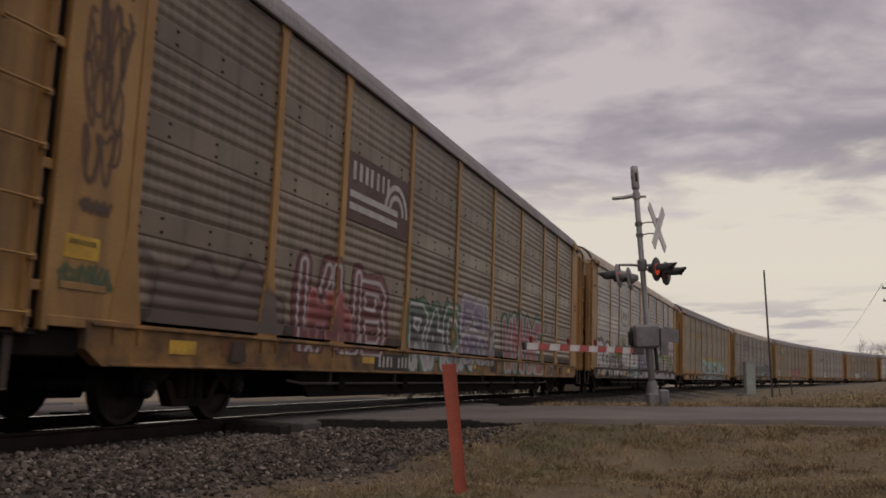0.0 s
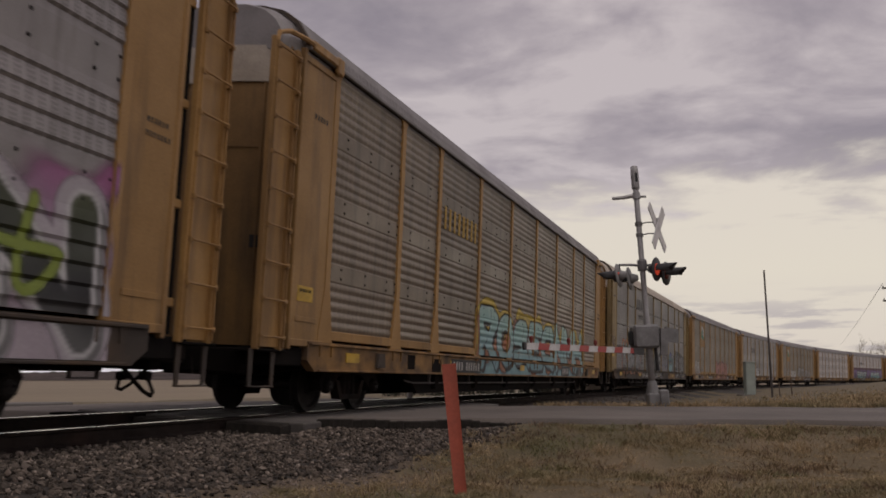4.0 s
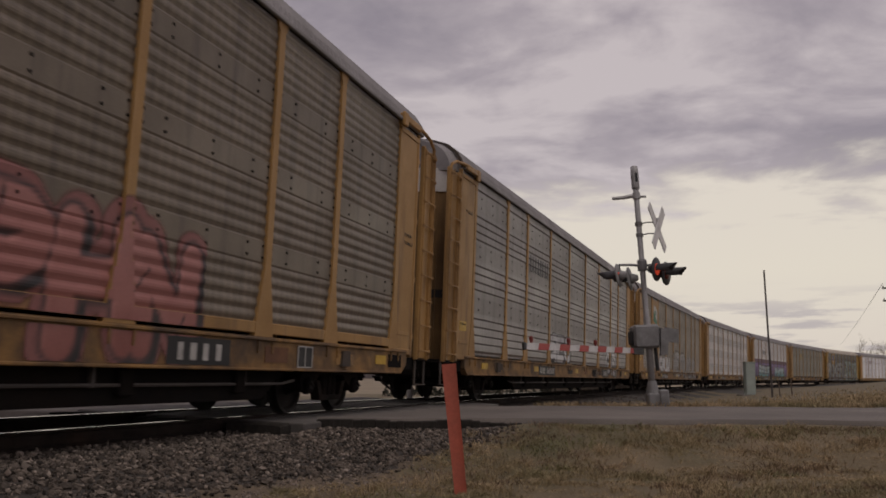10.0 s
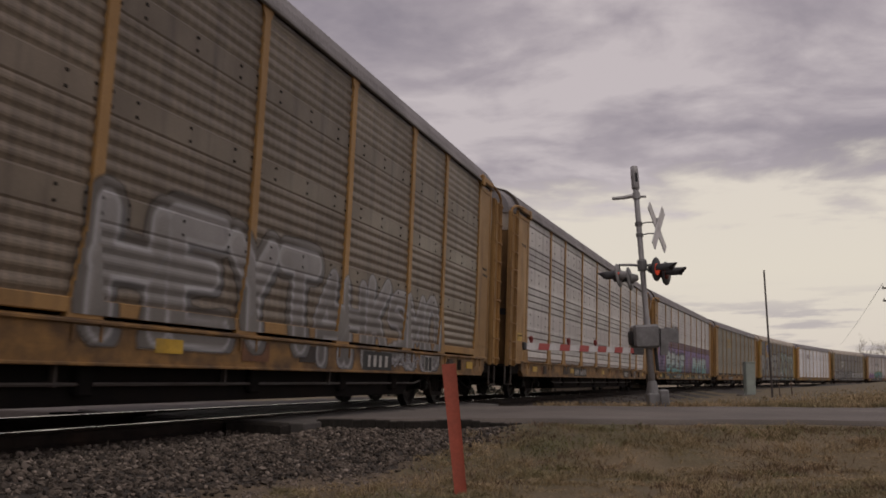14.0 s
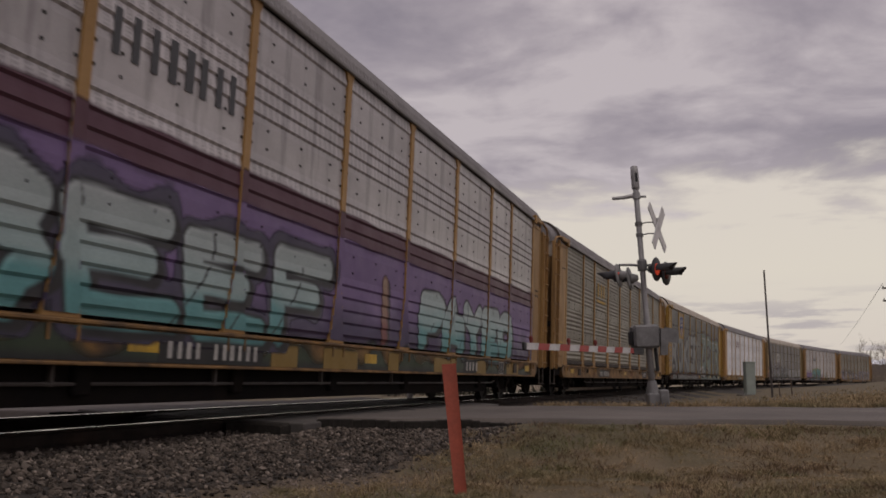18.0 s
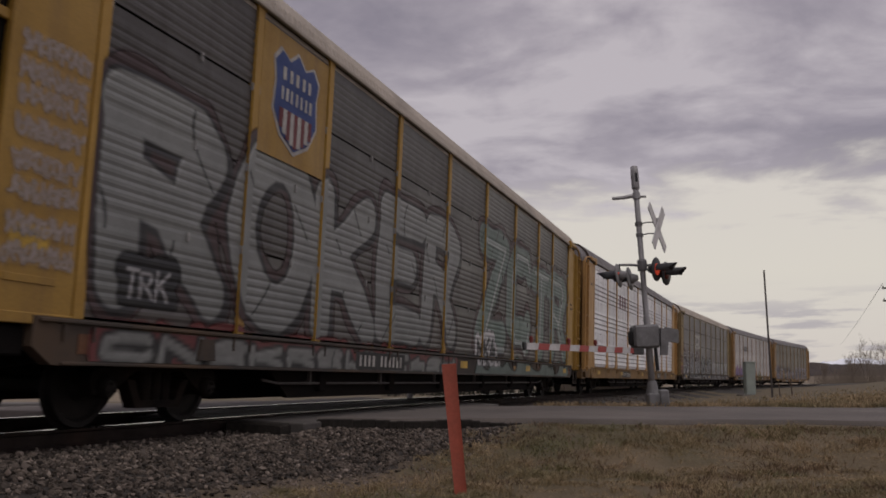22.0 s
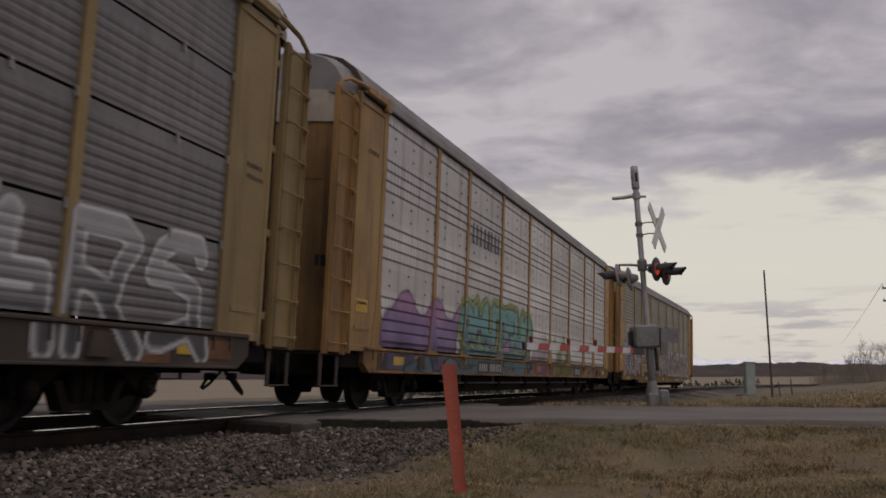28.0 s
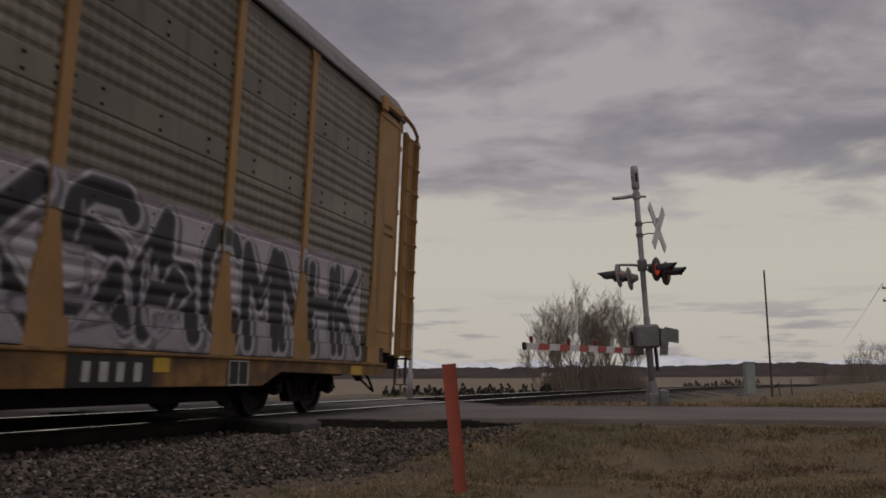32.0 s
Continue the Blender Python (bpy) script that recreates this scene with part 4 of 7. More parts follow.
def marker_post():
    """Flat flexible marker, slightly dished, leaning."""
    x, y = 0.165, 8.38
    z = ground_at(x, y)
    b = Build()
    n, v, f = 7, [], []
    for i in range(9):
        h = 1.255 * i / 8
        w = 0.058 + 0.012 * i / 8
        for j in range(n):
            t = -1 + 2 * j / (n - 1)
            v.append((t * w, 0.012 * (1 - t * t), h))
    for i in range(8):
        for j in range(n - 1):
            f.append((i * n + j, i * n + j + 1, (i + 1) * n + j + 1, (i + 1) * n + j))
    o = len(v)
    v += [(p[0], p[1] + 0.006, p[2]) for p in v]
    f += [tuple(o + q for q in reversed(g)) for g in f]
    top = [(8 * n + j, 8 * n + j + 1, o + 8 * n + j + 1, o + 8 * n + j) for j in range(n - 1)]
    side = [(i * n, (i + 1) * n, o + (i + 1) * n, o + i * n) for i in range(8)] + [(i * n + n - 1, o + i * n + n - 1, o + (i + 1) * n + n - 1, (i + 1) * n + n - 1) for i in range(8)]
    b.add(v, f + top + side)
    thing("marker_post", "faded orange plastic marker post leaning in the grass", "marker post", m=pose(x, y, z - 0.03, -3, -4.6, 8), mesh=b.mesh("marker_post", M_ORANGE, False))


marker_post()

M_CABINET = material("pale_green_cabinet", (0.34, 0.38, 0.33), (0.28, 0.32, 0.28), 1.5, 0.6, stain=(0.18, 0.18, 0.15), stain_amount=0.4)
M_POLEWOOD = material("grey_pole_wood", (0.10, 0.085, 0.075), (0.075, 0.065, 0.06), 2.0, 0.9, stretch=(3, 3, 0.3))
M_STAKE = material("old_stake_wood", (0.12, 0.085, 0.06), (0.09, 0.065, 0.05), 2.0, 0.9)


def small_posts():
    x, y = 21.06, 60.0
    z = ground_at(x, y)
    c = thing("utility_cabinet", "pale green utility cabinet on a concrete pad", "cabinet", m=pose(x, y, z, 0, 1.5, 8))
    part("cabinet_body", Build().box(-0.34, 0.34, -0.22, 0.22, 0.04, 2.2, 0.02).mesh("cabinet_body", M_CABINET), c)
    part("cabinet_lid", Build().box(-0.38, 0.38, -0.26, 0.26, 2.2, 2.28, 0.02).mesh("cabinet_lid", M_CABINET), c)
    part("cabinet_door", Build().box(-0.25, 0.25, -0.232, -0.22, 0.12, 2.1, 0.004).mesh("cabinet_door", M_CABINET), c)
    part("pad", Build().box(-0.75, 0.6, -0.5, 0.5, -0.1, 0.05, 0.02).mesh("pad", M_CONCRETE), c)
    x, y = 16.95, 45.0
    z = ground_at(x, y)
    thing("tall_rod", "thin grey metal rod standing in the grass", "pole", m=pose(x, y, z, 0, -0.4, 0),
          mesh=Build().tube([(0, 0, -0.1), (0, 0, 3.2), (0, 0, 6.6)], 0.06, 8, 0.045).mesh("tall_rod", M_POLEWOOD))
    for x, y, h, tilt in ((17.2, 44.6, 0.75, -4), (17.9, 44.8, 0.85, -3)):
        thing("wooden_stake", "weathered wooden stake in dry grass", "stake", m=pose(x, y, ground_at(x, y) - 0.05, 0, tilt, 20),
              mesh=Build().box(-0.03, 0.03, -0.02, 0.02, 0, h + 0.05, 0.005).mesh("wooden_stake", M_STAKE))
    # pair of small white signs by the field
    x, y = 11.0, 92.0
    z = ground_at(x, y)
    sg = thing("field_sign", "pair of small white sign boards on posts", "sign", m=pose(x, y, z))
    for dx in (-0.33, 0.33):
        part("sign_board", Build().box(dx - 0.22, dx + 0.22, -0.02, 0.02, 1.45, 1.83, 0.01).mesh("sign_board", M_WHITEB), sg)
        part("sign_post", Build().box(dx - 0.04, dx + 0.04, 0.02, 0.08, -0.05, 1.75).mesh("sign_post", M_STAKE), sg)


small_posts()


def pole_line():
    for x, y, top in ((39.6, 75.0, 8.6), (92.6, 178.0, 8.9)):
        z = ground_at(x, y)
        p = thing("utility_pole", "wooden utility pole with cross arms", "utility pole", "roadside poles", m=pose(x, y, z))
        part("pole", Build().tube([(0, 0, -0.3), (0, 0, top * 0.5), (0, 0, top)], 0.16, 12, 0.11).mesh("pole", M_POLEWOOD), p)
        for h in (top - 0.35, top - 1.45):
            arm = part("cross_arm", Build().box(-1.2, 1.2, -0.06, 0.06, h - 0.07, h + 0.07, 0.01).mesh("cross_arm", M_POLEWOOD), p)
            for dx in (-1.1, -0.55, 0.55, 1.1):
                part("insulator", Build().lathe([(0.03, h + 0.07), (0.05, h + 0.13), (0.045, h + 0.2), (0.02, h + 0.23)], 8, (dx, 0, 0), "z").mesh("insulator", M_CAST), arm)
    pts = []
    a, b = Vector((38.5, 75.0, 8.35)), Vector((110.0, 240.0, 8.6))
    for i in range(25):
        k = i / 24
        q = a.lerp(b, k)
        pts.append((q.x, q.y, q.z - 4 * 0.35 * k * (1 - k)))
    thing("overhead_wire", "thin dark overhead wire", "wire", mesh=Build().tube(pts, 0.02, 5).mesh("overhead_wire", M_BLACKP))


pole_line()

# ---------------------------------------------------------------- trees, shrubs, hills
M_BARK = material("bare_branch_bark", (0.29, 0.24, 0.185), (0.20, 0.165, 0.13), 4.0, 0.9, bump=0.3)
M_SHRUB = material("dark_conifer_foliage", (0.035, 0.036, 0.022), (0.022, 0.024, 0.016), 3.0, 0.95, island=0.4)
# the haze over the far ridge is mixed into its base colours
M_RIDGE = material("hazy_wooded_ridge", (0.112, 0.094, 0.086), (0.075, 0.065, 0.062), 0.02, 1.0, bump=0.0, fine=0.5, stain=(0.12, 0.10, 0.085), stain_amount=0.5, stain_scale=0.006, bump_scale=0.2, spec=0.0)
M_SNOW = material("snowy_mountain_glow", (0.98, 0.98, 0.98), (0.66, 0.68, 0.75), 0.012, 1.0, bump=0.0, spec=0.0)
# weak emission stands in for distance haze, so the snow shows paler
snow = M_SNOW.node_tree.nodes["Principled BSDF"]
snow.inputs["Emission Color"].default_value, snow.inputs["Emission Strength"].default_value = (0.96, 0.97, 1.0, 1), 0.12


def bare_tree(x, y, height, seed, spread=0.5, stems=3, label="bare leafless tree with many fine twigs"):
    rnd = random.Random(seed)
    tree = thing("bare_tree", label, "tree", "bare trees", m=pose(x, y, ground_at(x, y) - 0.1))
    builds = []

    def grow(p, d, length, r, level):
        pts = [p]
        q = p.copy()
        dd = d.copy()
        n = 3 if level < 3 else 2
        for i in range(n):
            dd = (dd + Vector((rnd.uniform(-1, 1), rnd.uniform(-1, 1), rnd.uniform(-0.3, 0.7))) * (0.10 + 0.05 * level)).normalized()
            q = q + dd * length / n
            pts.append(q.copy())
        tgt = builds[-1][0] if level == 0 else builds[-1][1]
        tgt.tube(pts, max(r, 0.006), 6 if level < 2 else 4 if level < 3 else 3, r * 0.55)
        if level >= 4:
            return
        kids = (7, 6, 6, 5)[level]
        for i in range(kids):
            k = 0.3 + 0.7 * (i + rnd.random()) / kids
            idx = min(int(k * n), n - 1)
            base = pts[idx].lerp(pts[idx + 1], k * n - idx if k * n - idx <= 1 else 1)
            a = rnd.uniform(0, 6.28)
            side = Vector((math.cos(a), math.sin(a), rnd.uniform(0.35, 1.1)))
            nd = (dd * 0.75 + side * (0.45 + spread * 0.35)).normalized()
            grow(base, nd, length * rnd.uniform(0.42, 0.62), r * 0.45, level + 1)

    for i in range(stems):
        builds.append((Build(), Build()))
        a = rnd.uniform(0, 6.28)
        off = Vector((math.cos(a), math.sin(a), 0)) * rnd.uniform(0.05, 0.4)
        grow(off, Vector((math.cos(a) * 0.22, math.sin(a) * 0.22, 1)).normalized(), height * rnd.uniform(0.5, 0.62), 0.0075 * height, 0)
    for trunk, crown in builds:
        part("trunk", trunk.mesh("trunk", M_BARK), tree)
        part("crown", crown.mesh("crown", M_BARK), tree)


for i, (x, h) in enumerate(((6.9, 4.2), (7.6, 6.2), (8.3, 7.6), (9.1, 7.9), (10.0, 7.2), (10.9, 7.5), (11.7, 7.2), (12.5, 6.4), (13.1, 5.0))):
    bare_tree(x, 60 + 1.8 * math.sin(i * 2.1), h, 40 + i, 0.62, 2)
for i, (x, y, h) in enumerate(((107, 227, 9.2), (112, 230, 12.2), (117.5, 233, 10.7), (121, 228, 11.5), (101, 230, 6.1))):
    bare_tree(x, y, h, 60 + i, 0.5, 2)


def thicket(name, cx, cy, lx, ly, hgt, n, seed, label):
    """A dense mass of thin upright stems."""
    rnd = random.Random(seed)
    b = Build()
    for i in range(n):
        x, y = cx + rnd.uniform(-lx, lx), cy + rnd.uniform(-ly, ly)
        z = -0.2
        h = hgt * rnd.uniform(0.5, 1.0) * (1 - 0.5 * abs(x - cx) / lx)
        p = Vector((x, y, z))
        q = p + Vector((rnd.uniform(-0.4, 0.4) * h, rnd.uniform(-0.2, 0.2) * h, h))
        b.tube([p, p.lerp(q, 0.5) + Vector((rnd.uniform(-0.1, 0.1), 0, 0)), q], 0.018, 3, 0.006)
    ob = thing(name, label, "brush", kind="stuff", m=pose(0, 0, ground_at(cx, cy)), mesh=b.mesh(name, M_BARK))


thicket("brush_thicket", 10.4, 60.0, 3.6, 1.6, 3.4, 1800, 3, "dense bare brush under the trees")
thicket("brush_thicket", 112.0, 230.0, 13.8, 4.6, 7.0, 2600, 4, "dense bare brush along the field")


def shrub(x, y, h, w, seed):
    """Small ragged conifer of many needle clumps."""
    rnd = random.Random(seed)
    z = ground_at(x, y)
    b = Build()
    for i in range(70):
        k = rnd.random() ** 0.8
        r = w * (1 - k) * rnd.uniform(0.4, 1.05) + 0.02
        a = rnd.uniform(0, 6.28)
        p = Vector((r * math.cos(a), r * math.sin(a), 0.03 + k * h))
        s = rnd.uniform(0.05, 0.11) * (w + 0.15) * 2
        q = [p + Vector((rnd.uniform(-s, s), rnd.uniform(-s, s), rnd.uniform(-s, s))) for _ in range(4)]
        b.add(q, [(0, 1, 2), (0, 2, 3), (0, 3, 1), (1, 3, 2)])
    s = thing("shrub", "small dark evergreen shrub in a row", "shrub", "row of shrubs", m=pose(x, y, z))
    part("foliage", b.mesh("foliage", M_SHRUB), s)
    part("stem", Build().tube([(0, 0, -0.05), (0, 0, h * 0.8)], 0.02, 5).mesh("stem", M_BARK), s)


def shrub_row():
    rnd = random.Random(12)
    for i in range(56):
        k = i / 55
        y = 58 + rnd.uniform(-3, 3)
        x = -3.8 + 11.5 * k + rnd.uniform(-0.15, 0.15)
        shrub(x, y, rnd.uniform(0.3, 0.8), rnd.uniform(0.18, 0.4), 100 + i)
    for i in range(22):
        k = i / 21
        shrub(29 + 10.0 * k, 104 + 4 * k + rnd.uniform(-1, 1), rnd.uniform(0.5, 1.1), rnd.uniform(0.3, 0.6), 200 + i)


shrub_row()


def ridge(name, label, y0, span, heights, depth, mat, seed, step, rough):
    """A long line of hills: crest from layered noise, front and back slopes."""
    xs = np.arange(-span, span + step, step)
    crest = np.array([heights(x) + rough * (noise.noise(Vector((x / (step * 14), seed, 0))) + 0.6 * noise.noise(Vector((x / (step * 5), seed, 2))) + 0.45 * noise.noise(Vector((x / (step * 1.7), seed, 5)))) for x in xs])
    rows = [(-0.5, 0.0), (0.0, 0.35), (0.3, 0.7), (0.6, 1.0), (1.6, 0.3)]
    v = [(x, y0 + depth * a + 30 * math.sin(x * 0.004), -2.0 + max(c, 1.0) * k) for a, k in rows for x, c in zip(xs, crest)]
    n = len(xs)
    f = [(r * n + i, r * n + i + 1, (r + 1) * n + i + 1, (r + 1) * n + i) for r in range(len(rows) - 1) for i in range(n - 1)]
    me = bpy.data.meshes.new(name)
    me.from_pydata(v, [], f)
    me.materials.append(mat)
    thing(name, label, "hill", kind="structure", mesh=me)


ridge("backdrop_ridge", "low wooded ridge behind the fields, dark and leafless", 1500, 3000, lambda x: 17 + 3.5 * math.sin(x * 0.0016 + 0.4) + 4 * math.exp(-((x - 640) / 130) ** 2), 160, M_RIDGE, 3.0, 5.0, 4.6)
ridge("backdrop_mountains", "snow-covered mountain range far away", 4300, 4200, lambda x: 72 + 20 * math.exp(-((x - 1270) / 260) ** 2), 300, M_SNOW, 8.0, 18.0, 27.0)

# ---------------------------------------------------------------- train of auto carriers
POSTS = [-11.9, -9.14, -7.09, -4.25, -1.42, 1.42, 4.25, 7.09, 9.14, 11.8]
Z_SILL0, Z_DECK, Z_EAVE = 0.65, 1.08, 5.28
PROUD, FACE, POST_Y, POST_F = 0.020, 1.430, 1.505, 1.478     # rib depth, panel back plane, sill face, post face


def fine_ribs():
    """Heights over the panel's foot and how far each stands proud: five soft ribs and a flat bolted band, four times."""
    out = [(0.04, 0.004)]
    for k in range(4):
        n, b = (5 if k < 3 else 6), k * 1.05 + (0.17 if k == 0 else 0.18)
        pitch = (k * 1.05 + 0.94 - b) / 5 if k < 3 else (4.2 - b) / n
        for j in range(n):
            for q, h in ((0.06, 0.0), (0.24, 0.35), (0.42, 0.85), (0.58, 1.0), (0.76, 0.8), (0.92, 0.25)):
                out.append((b + (j + q) * pitch, PROUD * 0.95 * h))
        if k < 3:
            out += [(k * 1.05 + z, PROUD * 0.7) for z in (0.955, 1.02, 1.09, 1.16, 1.215)]
    return np.array(out + [(4.2, 0.0)])


def broad_ribs(k=1.0):
    """Groups of four lapped boards, each with a lip that overhangs, between wide flat bands."""
    out = [(0.04, 0.0), (0.09, 0.0)]
    for b in (0.11, 0.30, 0.495, 0.69, 0.885, 1.57, 1.765, 1.96, 2.155, 2.78, 2.965, 3.15, 3.335, 3.98):
        out += [(b, PROUD * 0.8 * (1 - k)), (b + 0.04 * (0.5 + 0.5 * k), PROUD * (0.8 + 0.9 * k)), (b + 0.085, PROUD * (0.8 + 0.5 * k)), (b + 0.14, PROUD * 0.8)]
        if b in (0.885, 2.155, 3.335):
            out += [(b + z, PROUD * 0.8) for z in (0.22, 0.30, 0.38, 0.46, 0.54)]
    return np.array(out + [(4.2, PROUD * 0.6)])


def sheet_ribs():
    """Four sheets one over another, each with a plain head and eight shallow pressings."""
    out = []
    for k in range(4):
        b = k * 1.05
        out.append((b + 0.03, 0.0))
        for j in range(8):
            g = b + 0.065 + j * 0.108
            out += [(g, 0.002), (g + 0.036, PROUD * 0.55), (g + 0.072, PROUD * 0.6)]
        out += [(b + 0.945, PROUD * 0.35), (b + 0.99, PROUD * 0.35), (b + 1.043, PROUD * 0.35)]
    return np.array(out)


RIBS = {"fine": fine_ribs(), "broad": broad_ribs(), "lapped": broad_ribs(0.68), "sheet": sheet_ribs()}
RIB_OF = {"pale": "lapped", "ash": "lapped", "silver": "broad", "stone": "lapped", "mid": "lapped"}


def panel_mesh(name, width, mat, z0, z1, ribs):
    """One corrugated side sheet, with its bolts, seen from -y; z0 and z1 are heights over the foot of the side."""
    b = Build()
    rows = [(z, p) for z, p in RIBS[ribs] if z0 - 1e-6 <= z <= z1 + 1e-6]
    h = width / 2
    v, f = [], []
    for z, p in rows:
        v += [(-h, -p, z), (h, -p, z)]
    for i in range(len(rows) - 1):
        f.append((2 * i, 2 * i + 1, 2 * i + 3, 2 * i + 2))
    n = len(v)
    z0, z1 = rows[0][0], rows[-1][0]
    v += [(-h, 0.02, z0), (h, 0.02, z0), (-h, 0.02, z1), (h, 0.02, z1)]
    f += [(n, n + 2, n + 3, n + 1), (0, n, n + 1, 1), (2 * len(rows) - 2, 2 * len(rows) - 1, n + 3, n + 2)]
    b.add(v, f)
    return b.mesh(name, mat)


def bolt_mesh(width, ribs):
    """Bolt heads in the flat bands, or the hooks between the rows of sheets, pale for daylight in the gaps."""
    b = Build()
    n = max(2, int(width / 0.7))
    if ribs == "sheet":
        for z in (1.05, 2.1, 3.15):
            b.box(width * 0.08 - 0.014, width * 0.08 + 0.014, -PROUD - 0.02, -PROUD + 0.01, z - 0.07, z + 0.03)
            for x in (-width / 2 + 0.03, width / 2 - 0.03):
                b.box(x - 0.012, x + 0.012, -PROUD - 0.02, -PROUD + 0.01, z - 0.06, z + 0.04)
        # pale grey puts the daylight showing at the gaps into the hooks' colour
        return b.mesh("bolts", M_MAST)
    deep = PROUD * (0.7 if ribs == "fine" else 0.8)
    for z in ((1.01, 1.16, 2.06, 2.21, 3.11, 3.26) if ribs == "fine" else (1.12, 1.38, 2.40, 2.64, 3.58, 3.82)):
        for i in range(n + 2):
            x = -width / 2 + (i - 0.5) * width / n
            x = max(-width / 2 + 0.07, min(width / 2 - 0.07, x))
            b.box(x - 0.015, x + 0.015, -deep - 0.012, -deep + 0.004, z - 0.015, z + 0.015)
    return b.mesh("bolts", M_BLACK)


def post_mesh(mat, flare):
    """Side post: a flat bar with a head plate and, on some cars, a flared foot."""
    w = 0.075
    b = Build()
    if flare:
        pts = [(-0.24, Z_DECK), (0.24, Z_DECK), (0.215, 1.25), (w + 0.005, 1.95), (w, 2.05), (w, 5.16), (0.13, 5.26), (0.13, 5.38), (-0.13, 5.38), (-0.13, 5.26),
               (-w, 5.16), (-w, 2.05), (-w - 0.005, 1.95), (-0.215, 1.25)]
    else:
        w = 0.068
        pts = [(-w, 0.98), (w, 0.98), (w, 5.22), (0.09, 5.3), (0.09, 5.36), (-0.09, 5.36), (-0.09, 5.3), (-w, 5.22)]
    b.prism(pts, -POST_F, -FACE + 0.03)
    return b.mesh("post", mat)


def side_sill_mesh(mat, drop):
    """Long side sill with a lip below and above, cut up over the trucks at the ends when drop is set."""
    b = Build()
    z0 = Z_SILL0
    if drop:
        pts = [(-12.5, 0.70), (-12.2, 0.60), (-8.6, 0.64), (-8.1, 0.46), (8.1, 0.46), (8.6, 0.64), (12.2, 0.60), (12.5, 0.70), (12.5, 0.82), (-12.5, 0.82)]
    else:
        pts = [(-12.45, z0 + 0.16), (-12.2, z0), (12.2, z0), (12.45, z0 + 0.16), (12.45, Z_DECK), (-12.45, Z_DECK)]
    b.prism(pts, -POST_Y + 0.004, -1.36)
    top = 0.815 if drop else Z_DECK - 0.012
    b.box(-12.4, 12.4, -POST_Y - 0.03, -POST_Y + 0.002, top - 0.038, top, 0.008)
    if not drop:
        b.box(-12.1, 12.1, -POST_Y - 0.025, -POST_Y + 0.002, z0, z0 + 0.035, 0.008)
    for p in () if drop else POSTS:
        b.box(p - 0.2, p - 0.17, -POST_Y - 0.02, -POST_Y + 0.004, z0 + 0.22, Z_DECK - 0.052)
        b.box(p + 0.17, p + 0.2, -POST_Y - 0.02, -POST_Y + 0.004, z0 + 0.22, Z_DECK - 0.052)
    return b.mesh("side_sill", mat)


def kick_plate_mesh(width, mat):
    b = Build()
    b.box(-width / 2, width / 2, -FACE - 0.045, -FACE, Z_DECK + 0.04, Z_DECK + 0.185, 0.01)
    return b.mesh("kick_plate", mat)


def end_panel_mesh(mat):
    """Smooth yellow sheet between the corner post and the ladder."""
    b = Build()
    b.box(11.86, 12.86, -1.47, -1.40, 1.0, 5.22, 0.01)
    b.box(12.80, 12.88, -1.49, -1.40, 0.95, 5.30, 0.012)
    for z in (1.0, 5.12):
        b.box(11.86, 12.84, -1.49, -1.468, z, z + 0.1, 0.008)
    b.box(12.1, 12.7, -1.482, -1.468, 1.35, 1.42, 0.004)
    for z in (1.3, 2.4, 3.55, 4.75):
        b.box(12.88, 13.05, -1.45, -1.41, z, z + 0.1, 0.01)
    return b.mesh("end_panel", mat)


def stile_mesh(mat, x, top):
    b = Build()
    b.box(x - 0.035, x + 0.035, -1.53, -1.44, 0.92, top, 0.01)
    b.box(x - 0.012, x + 0.012, -1.56, -1.528, 0.95, top - 0.05, 0.004)
    return b.mesh("stile", mat)


def rung_mesh(mat):
    b = Build()
    b.tube([(13.14, -1.535, 0), (13.14, -1.58, 0), (13.70, -1.58, 0), (13.70, -1.535, 0)], 0.014, 6)
    b.box(13.10, 13.17, -1.575, -1.53, -0.03, 0.03)
    b.box(13.66, 13.73, -1.575, -1.53, -0.03, 0.03)
    return b.mesh("rung", mat)


def bracket_mesh(mat):
    """Angled bar from the eave down to the ladder's head."""
    b = Build()
    b.tube([(12.5, -1.52, 5.40), (12.95, -1.53, 5.385), (13.4, -1.53, 5.33), (13.66, -1.52, 5.22), (13.71, -1.51, 5.08)], 0.04, 6, 0.034)
    b.box(11.8, 12.75, -1.56, -1.44, 5.31, 5.45, 0.02)
    b.box(11.78, 11.98, -1.575, -1.5, 5.2, 5.47, 0.02)
    return b.mesh("eave_bracket", mat)


